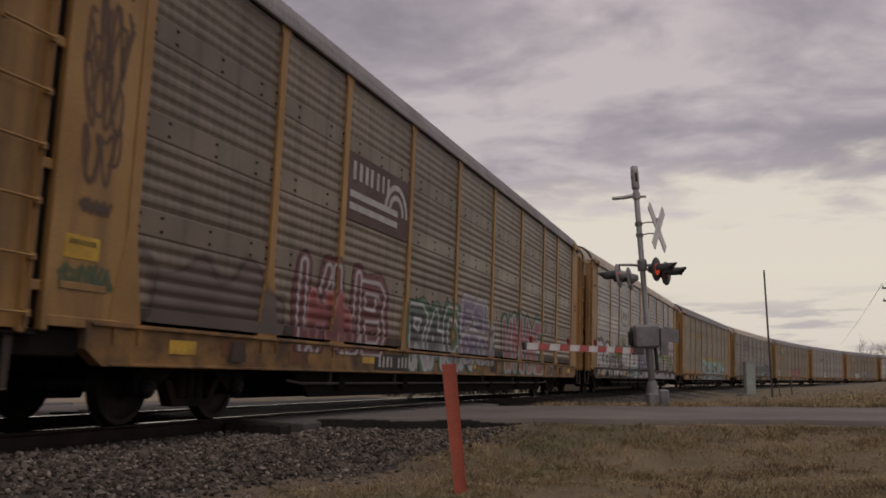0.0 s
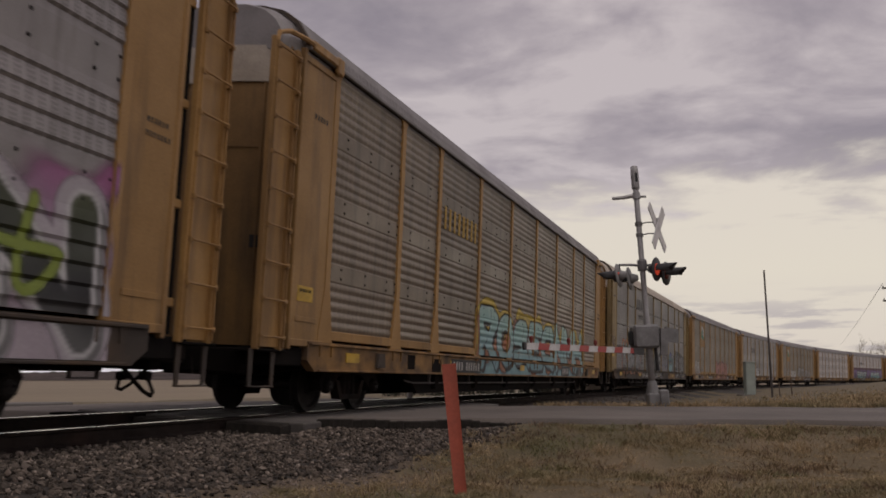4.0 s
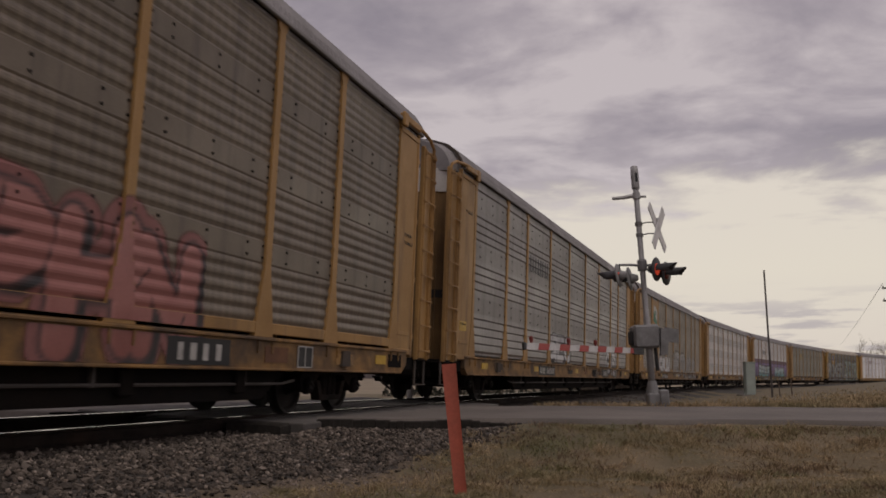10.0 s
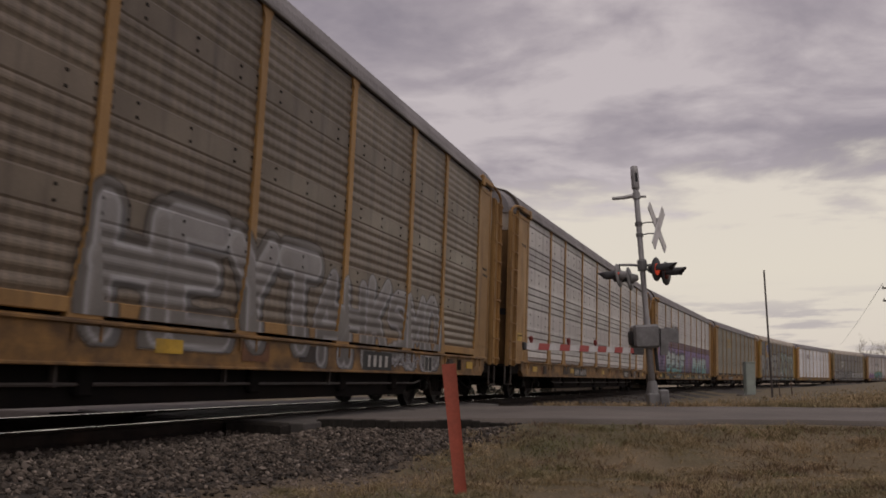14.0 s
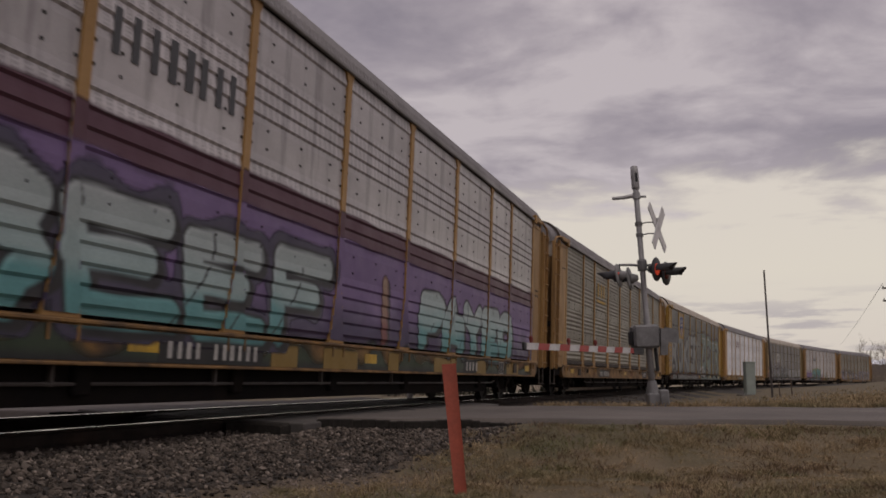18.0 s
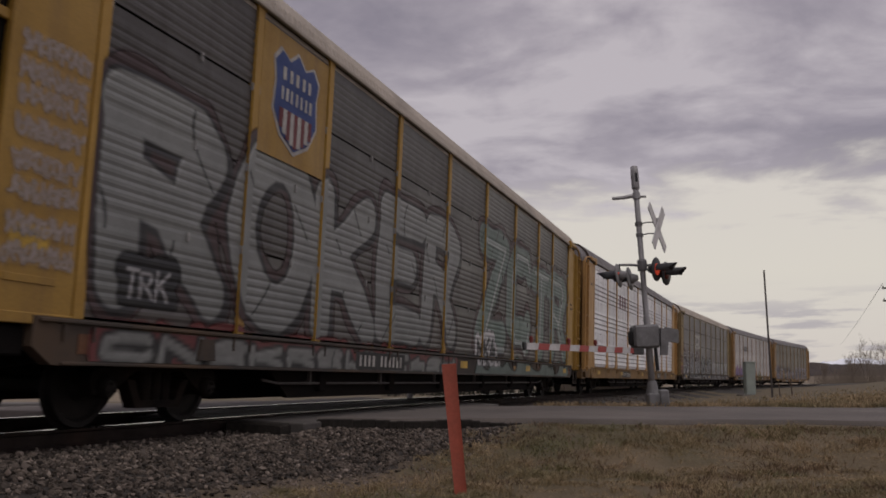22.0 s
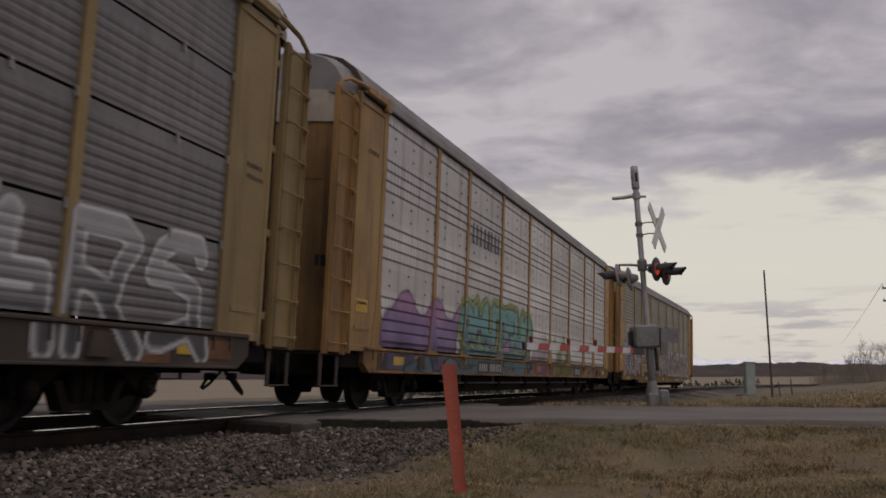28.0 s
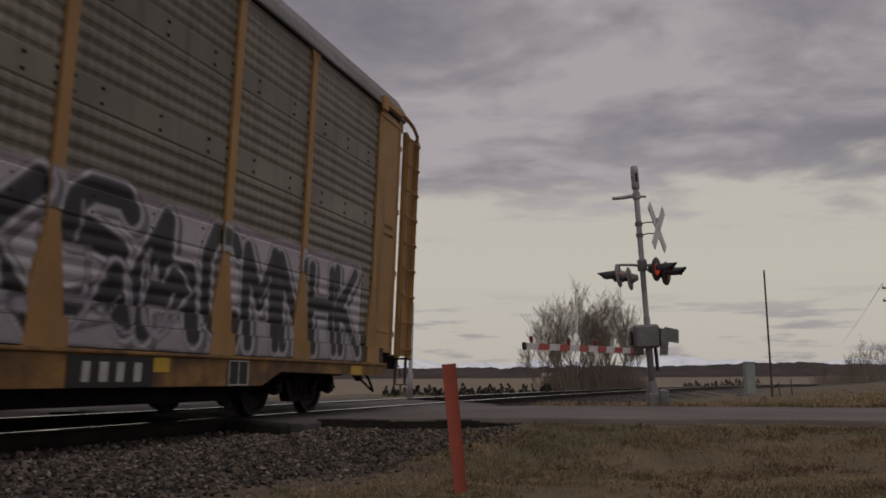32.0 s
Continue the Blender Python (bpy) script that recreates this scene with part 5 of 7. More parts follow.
def roof_mesh(mat):
    """Arched roof, pressed into low ribs across the car."""
    sec = [(1.475, 5.30), (1.475, 5.40), (1.43, 5.52), (1.30, 5.72), (1.06, 5.90), (0.70, 6.01), (0.35, 6.05), (0, 6.06)]
    sec = [(-y, z) for y, z in sec] + [(y, z) for y, z in sec[-2::-1]]
    b = Build()
    v, f = [], []
    xs = [-12.95]
    while xs[-1] < 12.9:
        xs.append(min(xs[-1] + 0.07, 12.95))
    m = len(sec)
    for i, x in enumerate(xs):
        d = 0.026 if i % 2 == 1 else 0.0
        for y, z in sec:
            r = math.hypot(y, (z - 4.6))
            v.append((x, y * (1 + d / max(r, 0.3) * (0 if z < 5.45 else 1)), z + (d if z > 5.45 else 0)))
    for i in range(len(xs) - 1):
        for j in range(m - 1):
            f.append((i * m + j, i * m + j + 1, (i + 1) * m + j + 1, (i + 1) * m + j))
    b.add(v, f)
    b.box(-12.95, 12.95, -1.44, 1.44, 5.24, 5.30)
    # end caps
    for x in (-12.95, 12.95):
        o = len(b.v)
        b.v += [(x, y, z) for y, z in sec]
        b.f.append(tuple(range(o, o + m)))
    # gutter along both eaves
    for sgn in (-1, 1):
        y0, y1 = sorted((sgn * 1.47, sgn * 1.525))
        b.box(-12.9, 12.9, y0, y1, 5.30, 5.37, 0.012)
    return b.mesh("roof", mat)


def hood_mesh(mat):
    """Rounded roof end over the doors."""
    sec = [(1.40, 5.22), (1.40, 5.40), (1.36, 5.50), (1.24, 5.69), (1.02, 5.86), (0.68, 5.97), (0.34, 6.01), (0, 6.02)]
    sec = [(-y, z) for y, z in sec] + [(y, z) for y, z in sec[-2::-1]]
    b = Build()
    rings = [(12.93, 1.0), (13.12, 0.985), (13.24, 0.955), (13.30, 0.91)]
    m, v, f = len(sec), [], []
    for x, k in rings:
        v += [(x, y * k, 5.0 + (z - 5.0) * (k * 0.6 + 0.4)) for y, z in sec]
    for i in range(len(rings) - 1):
        for j in range(m - 1):
            f.append((i * m + j, i * m + j + 1, (i + 1) * m + j + 1, (i + 1) * m + j))
    f.append(tuple(range((len(rings) - 1) * m, len(rings) * m)))
    b.add(v, f)
    return b.mesh("roof_hood", mat)


def door_mesh(mat, sgn):
    """One leaf of the curved end doors, with its seams and hinges."""
    b = Build()
    n = 8
    ys = [sgn * (0.012 + 1.34 * i / n) for i in range(n + 1)]
    outer = [(13.02 + 0.30 * (1 - (y / 1.36) ** 2), y) for y in ys]
    inner = [(x - 0.05, y) for x, y in outer]
    b.prism(outer + inner[::-1], 0.98, 5.24, "z")
    for z in (3.76,):
        lip = [(x + 0.012, y) for x, y in outer]
        b.prism(lip + outer[::-1], z, z + 0.035, "z")
    for k in (3, 6):
        y, x = ys[k], outer[k][0]
        y0, y1 = sorted((y - 0.02, y + 0.02))
        b.box(x - 0.01, x + 0.014, y0, y1, 1.0, 5.22)
    yb = sorted((sgn * 1.30, sgn * 1.37))
    b.box(13.0, 13.07, yb[0], yb[1], 0.96, 5.26, 0.01)
    yb = sorted((sgn * 0.03, sgn * 0.10))
    b.box(13.30, 13.345, yb[0], yb[1], 1.0, 5.2, 0.01)
    return b.mesh("end_door", mat)


def slot_mesh(sx, sy, inner):
    """Dark slot let into a curved door leaf, from the inner edge out to the hinge."""
    ys = [inner + (1.27 - inner) * i / 5 for i in range(6)]
    out = [(sx * (13.034 + 0.30 * (1 - (y / 1.36) ** 2)), sy * y) for y in ys]
    return Build().prism(out + [(x - sx * 0.04, y) for x, y in out[::-1]], -0.09, 0.09, "z").mesh("door_slot", M_BLACKP)


def underframe_mesh():
    b = Build()
    b.box(-13.3, 13.3, -0.32, 0.32, 0.56, 1.0, 0.02)
    b.prism([(-8.55, 0.6), (-8.0, 0.22), (8.0, 0.22), (8.55, 0.6)], -0.36, 0.36)
    b.prism([(-8.1, 0.7), (-7.5, 0.27), (7.5, 0.27), (8.1, 0.7)], -1.28, -1.20)
    for x in (-6.6, -3.9, -1.2, 1.9, 4.6, 6.8):
        b.box(x - 0.11, x + 0.11, -1.37, -1.27, 0.36, 0.66, 0.02)
    b.box(-12.4, 12.4, -1.36, 1.36, 0.92, 1.07)
    for x in (-11.9, -8.2, -5.5, -2.8, 0, 2.8, 5.5, 8.2, 11.9):
        b.prism([(-1.36, 0.92), (-1.36, 0.72), (-0.3, 0.55), (0.3, 0.55), (1.36, 0.72), (1.36, 0.92)], x - 0.07, x + 0.07, "x")
    b.box(-7.6, 7.6, 1.22, 1.30, 0.50, 0.64, 0.02)
    b.tube([(-7.4, -0.9, 0.5), (-2, -0.9, 0.42), (3, -0.9, 0.42), (7.4, -0.9, 0.5)], 0.03, 6)
    b.tube([(-7.0, 0.7, 0.48), (6.8, 0.7, 0.48)], 0.03, 6)
    b.lathe([(0.2, -0.45), (0.24, -0.38), (0.24, 0.38), (0.2, 0.45)], 14, (2.6, -0.75, 0.62), "x")
    return b.mesh("underframe", M_BLACK)


def end_sill_mesh(mat):
    b = Build()
    b.box(12.45, 13.30, -1.42, 1.42, 0.72, 0.98, 0.02)
    b.box(13.22, 13.42, -1.0, 1.0, 0.60, 0.94, 0.02)
    b.box(13.05, 13.8, -1.50, -0.9, 0.90, 0.935, 0.01)
    b.box(13.05, 13.8, 0.9, 1.50, 0.90, 0.935, 0.01)
    return b.mesh("end_sill", mat)


def step_mesh(mat):
    """Stirrup: two flat hangers and a narrow tread."""
    b = Build()
    for x in (13.2, 13.74):
        b.prism([(x - 0.03, 0.44), (x + 0.03, 0.44), (x + 0.05, 0.93), (x - 0.05, 0.93)], -1.46, -1.435)
    b.box(13.19, 13.76, -1.5, -1.41, 0.43, 0.45, 0.006)
    return b.mesh("sill_step", mat)


def coupler_mesh():
    b = Build()
    b.box(13.3, 14.08, -0.11, 0.11, 0.70, 0.92, 0.02)
    b.prism([(14.05, -0.18), (14.30, -0.14), (14.36, 0.02), (14.24, 0.05), (14.20, 0.19), (14.05, 0.19)], 0.66, 0.95, "z")
    b.box(13.4, 13.48, -0.6, -0.1, 0.78, 0.82)
    return b.mesh("coupler", M_TRUCK)


def hose_mesh():
    b = Build()
    pts = [(12.7, -1.0, 0.66), (12.9, -1.02, 0.5), (13.15, -0.98, 0.37), (13.45, -0.88, 0.30), (13.75, -0.7, 0.33), (14.02, -0.45, 0.44), (14.2, -0.25, 0.52), (14.3, -0.1, 0.55)]
    b.tube(pts, 0.024, 8)
    b.tube([(12.2, -0.95, 0.7), (12.7, -1.0, 0.66)], 0.03, 6)
    b.box(14.12, 14.26, -0.33, -0.2, 0.46, 0.57, 0.02)
    return b.mesh("air_hose", M_BLACK)


def lever_mesh():
    """Uncoupling lever: a bent rod across the end of the car."""
    b = Build()
    b.tube([(13.44, -1.42, 0.58), (13.46, -1.38, 0.78), (13.48, -0.5, 0.80), (13.75, -0.28, 0.86), (14.05, -0.12, 0.92)], 0.016, 6)
    b.box(13.42, 13.5, -0.75, -0.7, 0.74, 0.9)
    return b.mesh("uncoupling_lever", M_TRUCK)


def pipe_mesh():
    """Train line along the side, hung from short straps."""
    b = Build()
    b.tube([(-8.3, -1.32, 0.52), (-7.9, -1.34, 0.475), (7.9, -1.34, 0.475), (8.3, -1.32, 0.52)], 0.02, 6)
    for x in (-7.0, -4.4, -1.6, 1.2, 4.1, 6.9):
        b.box(x - 0.02, x + 0.02, -1.36, -1.31, 0.45, 0.72)
    return b.mesh("train_line", M_PIPE)


def rim_mesh():
    """Dark rolled edge round the end of the roof."""
    sec = [(1.48, 5.36), (1.44, 5.52), (1.31, 5.72), (1.07, 5.90), (0.70, 6.015), (0.35, 6.055), (0, 6.065)]
    sec = [(-y, z) for y, z in sec] + [(y, z) for y, z in sec[-2::-1]]
    b = Build()
    b.prism([(y * 1.006, z + 0.01) for y, z in sec] + [(y * 0.97, z - 0.03) for y, z in sec[::-1]], 12.90, 12.99, "x")
    return b.mesh("roof_rim", M_SILLDARK)


def hood_face_mesh(mat):
    """White head board between the doors and the roof's end."""
    b = Build()
    n = 12
    ys = [-1.34 + 2.68 * i / n for i in range(n + 1)]
    outer = [(13.05 + 0.30 * (1 - (y / 1.36) ** 2), y) for y in ys]
    b.prism(outer + [(x - 0.06, y) for x, y in outer[::-1]], 4.72, 5.26, "z")
    return b.mesh("head_board", mat)


def end_pocket_mesh(mat):
    """Yellow sill end with a square pocket through it."""
    b = Build()
    b.box(12.44, 13.28, -POST_Y + 0.004, -1.30, 0.66, 1.0, 0.012)
    b.box(13.28, 13.88, -POST_Y + 0.004, -1.30, 0.88, 1.0, 0.012)
    b.box(13.28, 13.88, -POST_Y + 0.004, -1.30, 0.62, 0.67, 0.012)
    b.box(13.78, 13.90, -POST_Y + 0.004, -1.30, 0.67, 0.88, 0.012)
    b.box(13.28, 13.78, -1.32, -1.30, 0.67, 0.88)
    return b.mesh("sill_end", mat)


def side_frame_mesh():
    """Cast truck side frame with spring opening, journals at both ends."""
    b = Build()
    y0, y1 = -1.08, -0.92
    b.prism([(-1.12, 0.52), (-1.05, 0.62), (-0.7, 0.64), (-0.4, 0.74), (0.4, 0.74), (0.7, 0.64), (1.05, 0.62), (1.12, 0.52), (1.06, 0.36), (0.84, 0.33), (0.55, 0.52),
             (0.42, 0.60), (-0.42, 0.60), (-0.55, 0.52), (-0.84, 0.33), (-1.06, 0.36)], y0, y1)
    b.prism([(-0.55, 0.52), (-0.38, 0.20), (0.38, 0.20), (0.55, 0.52), (0.42, 0.50), (0.30, 0.28), (-0.30, 0.28), (-0.42, 0.50)], y0, y1)
    for x in (-0.89, 0.89):
        b.lathe([(0.11, y0 - 0.06), (0.13, y0 - 0.03), (0.13, y0 + 0.04)], 12, (x, 0, 0.43))
    for x in (-0.17, 0.0, 0.17):
        b.lathe([(0.07, 0.27), (0.075, 0.3), (0.075, 0.57), (0.07, 0.6)], 8, (x, -1.0, 0), "z")
    return b.mesh("side_frame", M_TRUCK)


def wheelset_mesh():
    b = Build()
    for sgn in (-1, 1):
        y = sgn * 0.72
        prof = [(0.10, y - sgn * 0.09), (0.34, y - sgn * 0.065), (0.445, y - sgn * 0.068), (0.45, y - sgn * 0.04), (0.42, y - sgn * 0.03), (0.415, y + sgn * 0.065),
                (0.36, y + sgn * 0.06), (0.33, y + sgn * 0.02), (0.15, y + sgn * 0.03), (0.11, y + sgn * 0.10), (0.09, y + sgn * 0.2)]
        b.lathe(prof, 28, (0, 0, 0))
    b.lathe([(0.085, -0.7), (0.085, 0.7)], 10, (0, 0, 0))
    # bearing caps with three bolts, outside the side frames
    for sgn in (-1, 1):
        y = sgn * 1.16
        b.lathe([(0.07, y - sgn * 0.03), (0.085, y - sgn * 0.01), (0.085, y), (0.05, y + sgn * 0.01)], 14, (0, 0, 0))
        for k in range(3):
            a = 2 * math.pi * k / 3
            cx, cz = 0.05 * math.cos(a), 0.05 * math.sin(a)
            y0, y1 = sorted((y - sgn * 0.005, y + sgn * 0.03))
            b.box(cx - 0.014, cx + 0.014, y0, y1, cz - 0.014, cz + 0.014)
    return b.mesh("wheelset", M_WHEEL)


def bolster_mesh():
    b = Build()
    b.box(-0.2, 0.2, -1.0, 1.0, 0.48, 0.70, 0.03)
    b.box(-0.7, 0.7, -0.55, -0.45, 0.38, 0.5, 0.01)
    b.box(-0.7, 0.7, 0.45, 0.55, 0.38, 0.5, 0.01)
    return b.mesh("bolster", M_TRUCK)


def mirror_y(me, name):
    m2 = me.copy()
    m2.name = name
    m2.transform(Matrix.Diagonal((1, -1, 1, 1)))
    m2.flip_normals()
    return m2


def mirror_x(me, name):
    m2 = me.copy()
    m2.name = name
    m2.transform(Matrix.Diagonal((-1, 1, 1, 1)))
    m2.flip_normals()
    return m2


CACHE = {}


def cached(key, make):
    if key not in CACHE:
        CACHE[key] = make()
    return CACHE[key]


END_DX = -0.12          # both ends sit a little towards the front of the car


def four_corners(name, key, make, parent, label=""):
    """The part at each of the four corners; the mesh is made for the corner at +x, -y."""
    me = cached(key, make)
    mx = cached(key + ("x",), lambda: mirror_x(me, name))
    my = cached(key + ("y",), lambda: mirror_y(me, name))
    mxy = cached(key + ("xy",), lambda: mirror_y(mx, name))
    return [part(name, q, parent, pose(END_DX, 0, 0), label) for q in (me, mx, my, mxy)]


def truck(car, u):
    t = part("truck", cached(("bolster",), bolster_mesh), car, pose(u, 0, 0))
    f = cached(("frame",), side_frame_mesh)
    part("side_frame", f, t)
    part("side_frame", cached(("frame_y",), lambda: mirror_y(f, "side_frame")), t)
    w = cached(("wheelset",), wheelset_mesh)
    for x in (-0.89, 0.89):
        part("wheelset", w, t).matrix_parent_inverse = pose(x, 0, 0.42)


def plate(car, name, x0, x1, z0, z1, y, mat, label=""):
    b = Build()
    b.box(x0, x1, y - 0.006, y, z0, z1)
    return part(name, b.mesh(name, mat), car, None, label)


def bars(car, name, x0, x1, z0, z1, n, y, mat, seed, gap_at=None, slant=0.0):
    """A row of plain upright bars that stand in for lettering; large ones are parts of their own."""
    rnd = random.Random(seed)
    b = Build()
    single = z1 - z0 > 0.2
    w = (x1 - x0) / n
    for i in range(n):
        if gap_at is not None and i == gap_at:
            continue
        xa = x0 + i * w + w * rnd.uniform(0.18, 0.3)
        b.box(xa, xa + w * rnd.uniform(0.36, 0.5), y - 0.004, y, z0, z1)
        if single:
            part("emblem_bar", b.mesh("emblem_bar", mat), car)
            b = Build()
    if not single:
        tagged(part(name, b.mesh(name, mat), car), kind="stuff")


M_SPRAY = material("spray_paint", (1, 1, 1), (0.62, 0.62, 0.62), 2.5, 0.55, bump=0.05, fine=0.2, attr="paint")


def skin_depth(u, z, prof, flare, kicked):
    """How far out the painted skin lies: on a post, the sill, the smooth end sheet or the ribs."""
    d = np.abs(u[..., None] - np.array(POSTS)).min(-1)
    if flare:
        hw = np.where(z < 1.25, 0.22, np.where(z < 1.95, 0.215 - 0.135 * (z - 1.25) / 0.7, 0.078))
    else:
        hw = np.full(z.shape, 0.07)
    kick = kicked & (z <= Z_DECK + 0.185) & (z > Z_DECK)
    on_post = (d < hw) & (z > (Z_DECK if flare else 0.98))
    y = np.where(on_post, POST_F, np.where(z <= Z_DECK, POST_Y, np.where(kick, FACE + 0.046, FACE + prof)))
    if not flare:
        y = np.where(z <= Z_DECK, POST_Y, y)
    return np.where(np.abs(u) > 11.88, 1.472, y)


# bones of the letter forms: strokes as pairs of digits on a 10 x 10 field
BONES = {"R": "0009 09698866541504 4480", "S": "887939180636757380621101", "A": "000449458580 1373", "E": "800009 0989 0565", "W": "090022407789",
         "K": "0009 89044480", "T": "0989 4940", "I": "4940", "N": "00098089", "H": "0009 8089 0585", "C": "887929070221517082", "L": "090080",
         "M": "000944898980", "U": "0902207082 8289", "B": "00096988765505 656783726000", "G": "887929070221617284544"[:20], "Y": "0945 8945 4540", "P": "0009698876550504",
         "D": "00095987825000", "F": "0009 0989 0565", "Z": "09890080"}


def letter_strokes(rnd, x0, lw, h0, h1, form=""):
    """The bones of one letter form, a little uneven."""
    hh, wid = h1 - h0, 0.74 * lw
    lf = x0 + 0.13 * lw
    form = form or rnd.choice("RSAEWKNHCMUB")
    if form == "O":
        return [[(lf + wid * (0.5 + 0.5 * math.cos(a)), h0 + hh * (0.5 + 0.5 * math.sin(a))) for a in np.linspace(0, 2 * math.pi, 15)]]
    lean = rnd.uniform(-0.08, 0.08) * lw
    out = []
    for st in BONES[form].split():
        pts = [(int(st[i]) / 8.0, int(st[i + 1]) / 9.0) for i in range(0, len(st) - 1, 2)]
        out.append([(lf + px * wid + lean * pz + rnd.uniform(-0.03, 0.03) * lw, h0 + pz * hh) for px, pz in pts])
    return out


def stroke_distance(U, Z, strokes):
    D = np.full(U.shape, 9.0)
    for st in strokes:
        for (ax, az), (bx, bz) in zip(st[:-1], st[1:]):
            dx, dz = bx - ax, bz - az
            t = np.clip(((U - ax) * dx + (Z - az) * dz) / (dx * dx + dz * dz + 1e-9), 0, 1)
            D = np.minimum(D, np.hypot(U - ax - t * dx, Z - az - t * dz))
    return D


def paint_piece(U, Z, piece, seed):
    """Colour and coverage of one piece of graffiti at the grid's corners."""
    u0, u1, z0, z1, style, fills, line, back, word = piece
    n_let = word if isinstance(word, int) else len(word)
    rnd, rng = random.Random(seed), np.random.RandomState(seed)
    H, lw = z1 - z0, (u1 - u0) / n_let
    th = max({"fat": 0.165, "wide": 0.118, "tall": 0.14, "block": 0.12, "halo": 0.075, "thin": 0.03, "tag": 0.05}.get(style, 0.1) * min(lw, H), 0.014)
    D, S, Hi, which = np.full(U.shape, 9.0), np.full(U.shape, 9.0), np.full(U.shape, 9.0), np.zeros(U.shape, int)
    for i in range(n_let):
        inset = th if style in ("fat", "block", "wide", "tall") else 0.0
        st = letter_strokes(rnd, u0 + i * lw, lw, z0 + inset + rnd.uniform(0, 0.06) * H, z1 - inset - rnd.uniform(0, 0.14) * H, "" if isinstance(word, int) else word[i])
        if isinstance(word, int) and style in ("tag", "thin"):
            # a looping scrawl, no letter
            cx, cz, ph = u0 + (i + 0.5) * lw, (z0 + z1) / 2, rnd.uniform(0, 6.28)
            f1, f2, f3, q1, q2 = rnd.uniform(1.5, 2.1), rnd.uniform(2.2, 3.6), rnd.uniform(3.5, 5.0), rnd.uniform(0, 6.28), rnd.uniform(0, 6.28)
            st = [[(cx + lw * (0.40 * math.sin(a + ph) + 0.17 * math.sin(f2 * a + q1)), cz + H * (0.34 * math.sin(f1 * a + q1) + 0.14 * math.sin(f3 * a + q2))) for a in np.linspace(0, 6.3, 40)]]
        d = stroke_distance(U, Z, st)
        S = np.minimum(S, stroke_distance(U - 0.09, Z + 0.06, st))
        Hi = np.minimum(Hi, stroke_distance(U - 0.035, Z + 0.035, st))
        which = np.where(d < D, i, which)
        D = np.minimum(D, d)
    wob = sum(np.sin(U * rng.uniform(2, 6) + rng.uniform(0, 6)) * np.sin(Z * rng.uniform(2, 7) + rng.uniform(0, 6)) for _ in range(4)) / 4
    th = th * (1 + 0.22 * wob)
    rgb, cov = np.zeros(U.shape + (3,)), np.zeros(U.shape)
    f = np.array(fills, float)
    pos = np.clip((Z - z0) / H * (len(fills) - 1) + 0.35 * wob + (which % 3 - 1) * 0.12, 0, len(fills) - 1.001)
    lo = pos.astype(int)
    blend = np.clip((pos - lo) * 1.6 - 0.3, 0, 1)[..., None]
    up = np.minimum(lo + 1, len(fills) - 1)
    shade = f[lo] * (1 - blend) + f[up] * blend

    def lay(weight, colour):
        """Paint over what is there, with the sprayed edge's softness."""
        w = np.clip(weight, 0, 1).astype(float)[..., None]
        old = cov[..., None]
        total = old + (1 - old) * w
        rgb[:] = np.where(total > 1e-4, (rgb * old * (1 - w) + colour * w) / np.maximum(total, 1e-4), rgb)
        cov[:] = total[..., 0]

    def within(d, reach, soft=0.035):
        return np.clip((reach - d) / soft + 0.5, 0, 1)

    inside = (Z < z1 + 0.2) & (Z > z0 - 0.08)
    solid = style in ("block", "fat", "wide", "tall")
    if style == "band":
        lay(within(z0 + 0.04 * wob, Z, 0.05) * within(Z, z1 + 0.04 * wob, 0.05) * ((U > u0) & (U < u1)), shade)
    elif style in ("wash", "mist"):
        edge = np.minimum(np.minimum(U - u0, u1 - U) * 0.8, z1 - Z)
        lay(inside * np.clip((wob * 0.5 + edge) / 0.2, 0, 1) * ((U > u0) & (U < u1)), shade)
        if style == "mist":
            cov *= np.clip(0.15 + 0.5 * edge + 0.5 * wob, 0.0, 0.5)
    else:
        if back is not None:
            lay(inside * within(D, th + 0.17 + 0.10 * wob, 0.05), np.array(back))
        if solid:
            lay(inside * within(S, th + 0.04), np.array(line) * 0.3 if sum(line) > 0.6 else np.array((0.02, 0.018, 0.02)))
        if solid or style == "halo":
            lay(inside * within(D, th + 0.05), np.array(line))
        lay(inside * within(D, th), shade)
        if solid:
            lay(inside * within(D, th - 0.02) * within(th, Hi) * 0.75, np.minimum(shade * 1.4 + 0.03, 0.6))
            # drips and overlaps inside the letters
            crack = within(np.abs(np.sin(U * 2.9 + 1.3 * np.sin(Z * 2.3) + seed)), 0.06, 0.05)
            lay(inside * within(D, th - 0.02) * crack * (wob > 0.05), np.array(line) * 0.6)
    if back is None and style not in ("band", "wash", "mist"):
        rgb[cov == 0] = line if style not in ("tag", "thin") else fills[0]
    else:
        rgb[cov == 0] = fills[0] if style in ("band", "wash", "mist") else back
    return rgb, cov, which


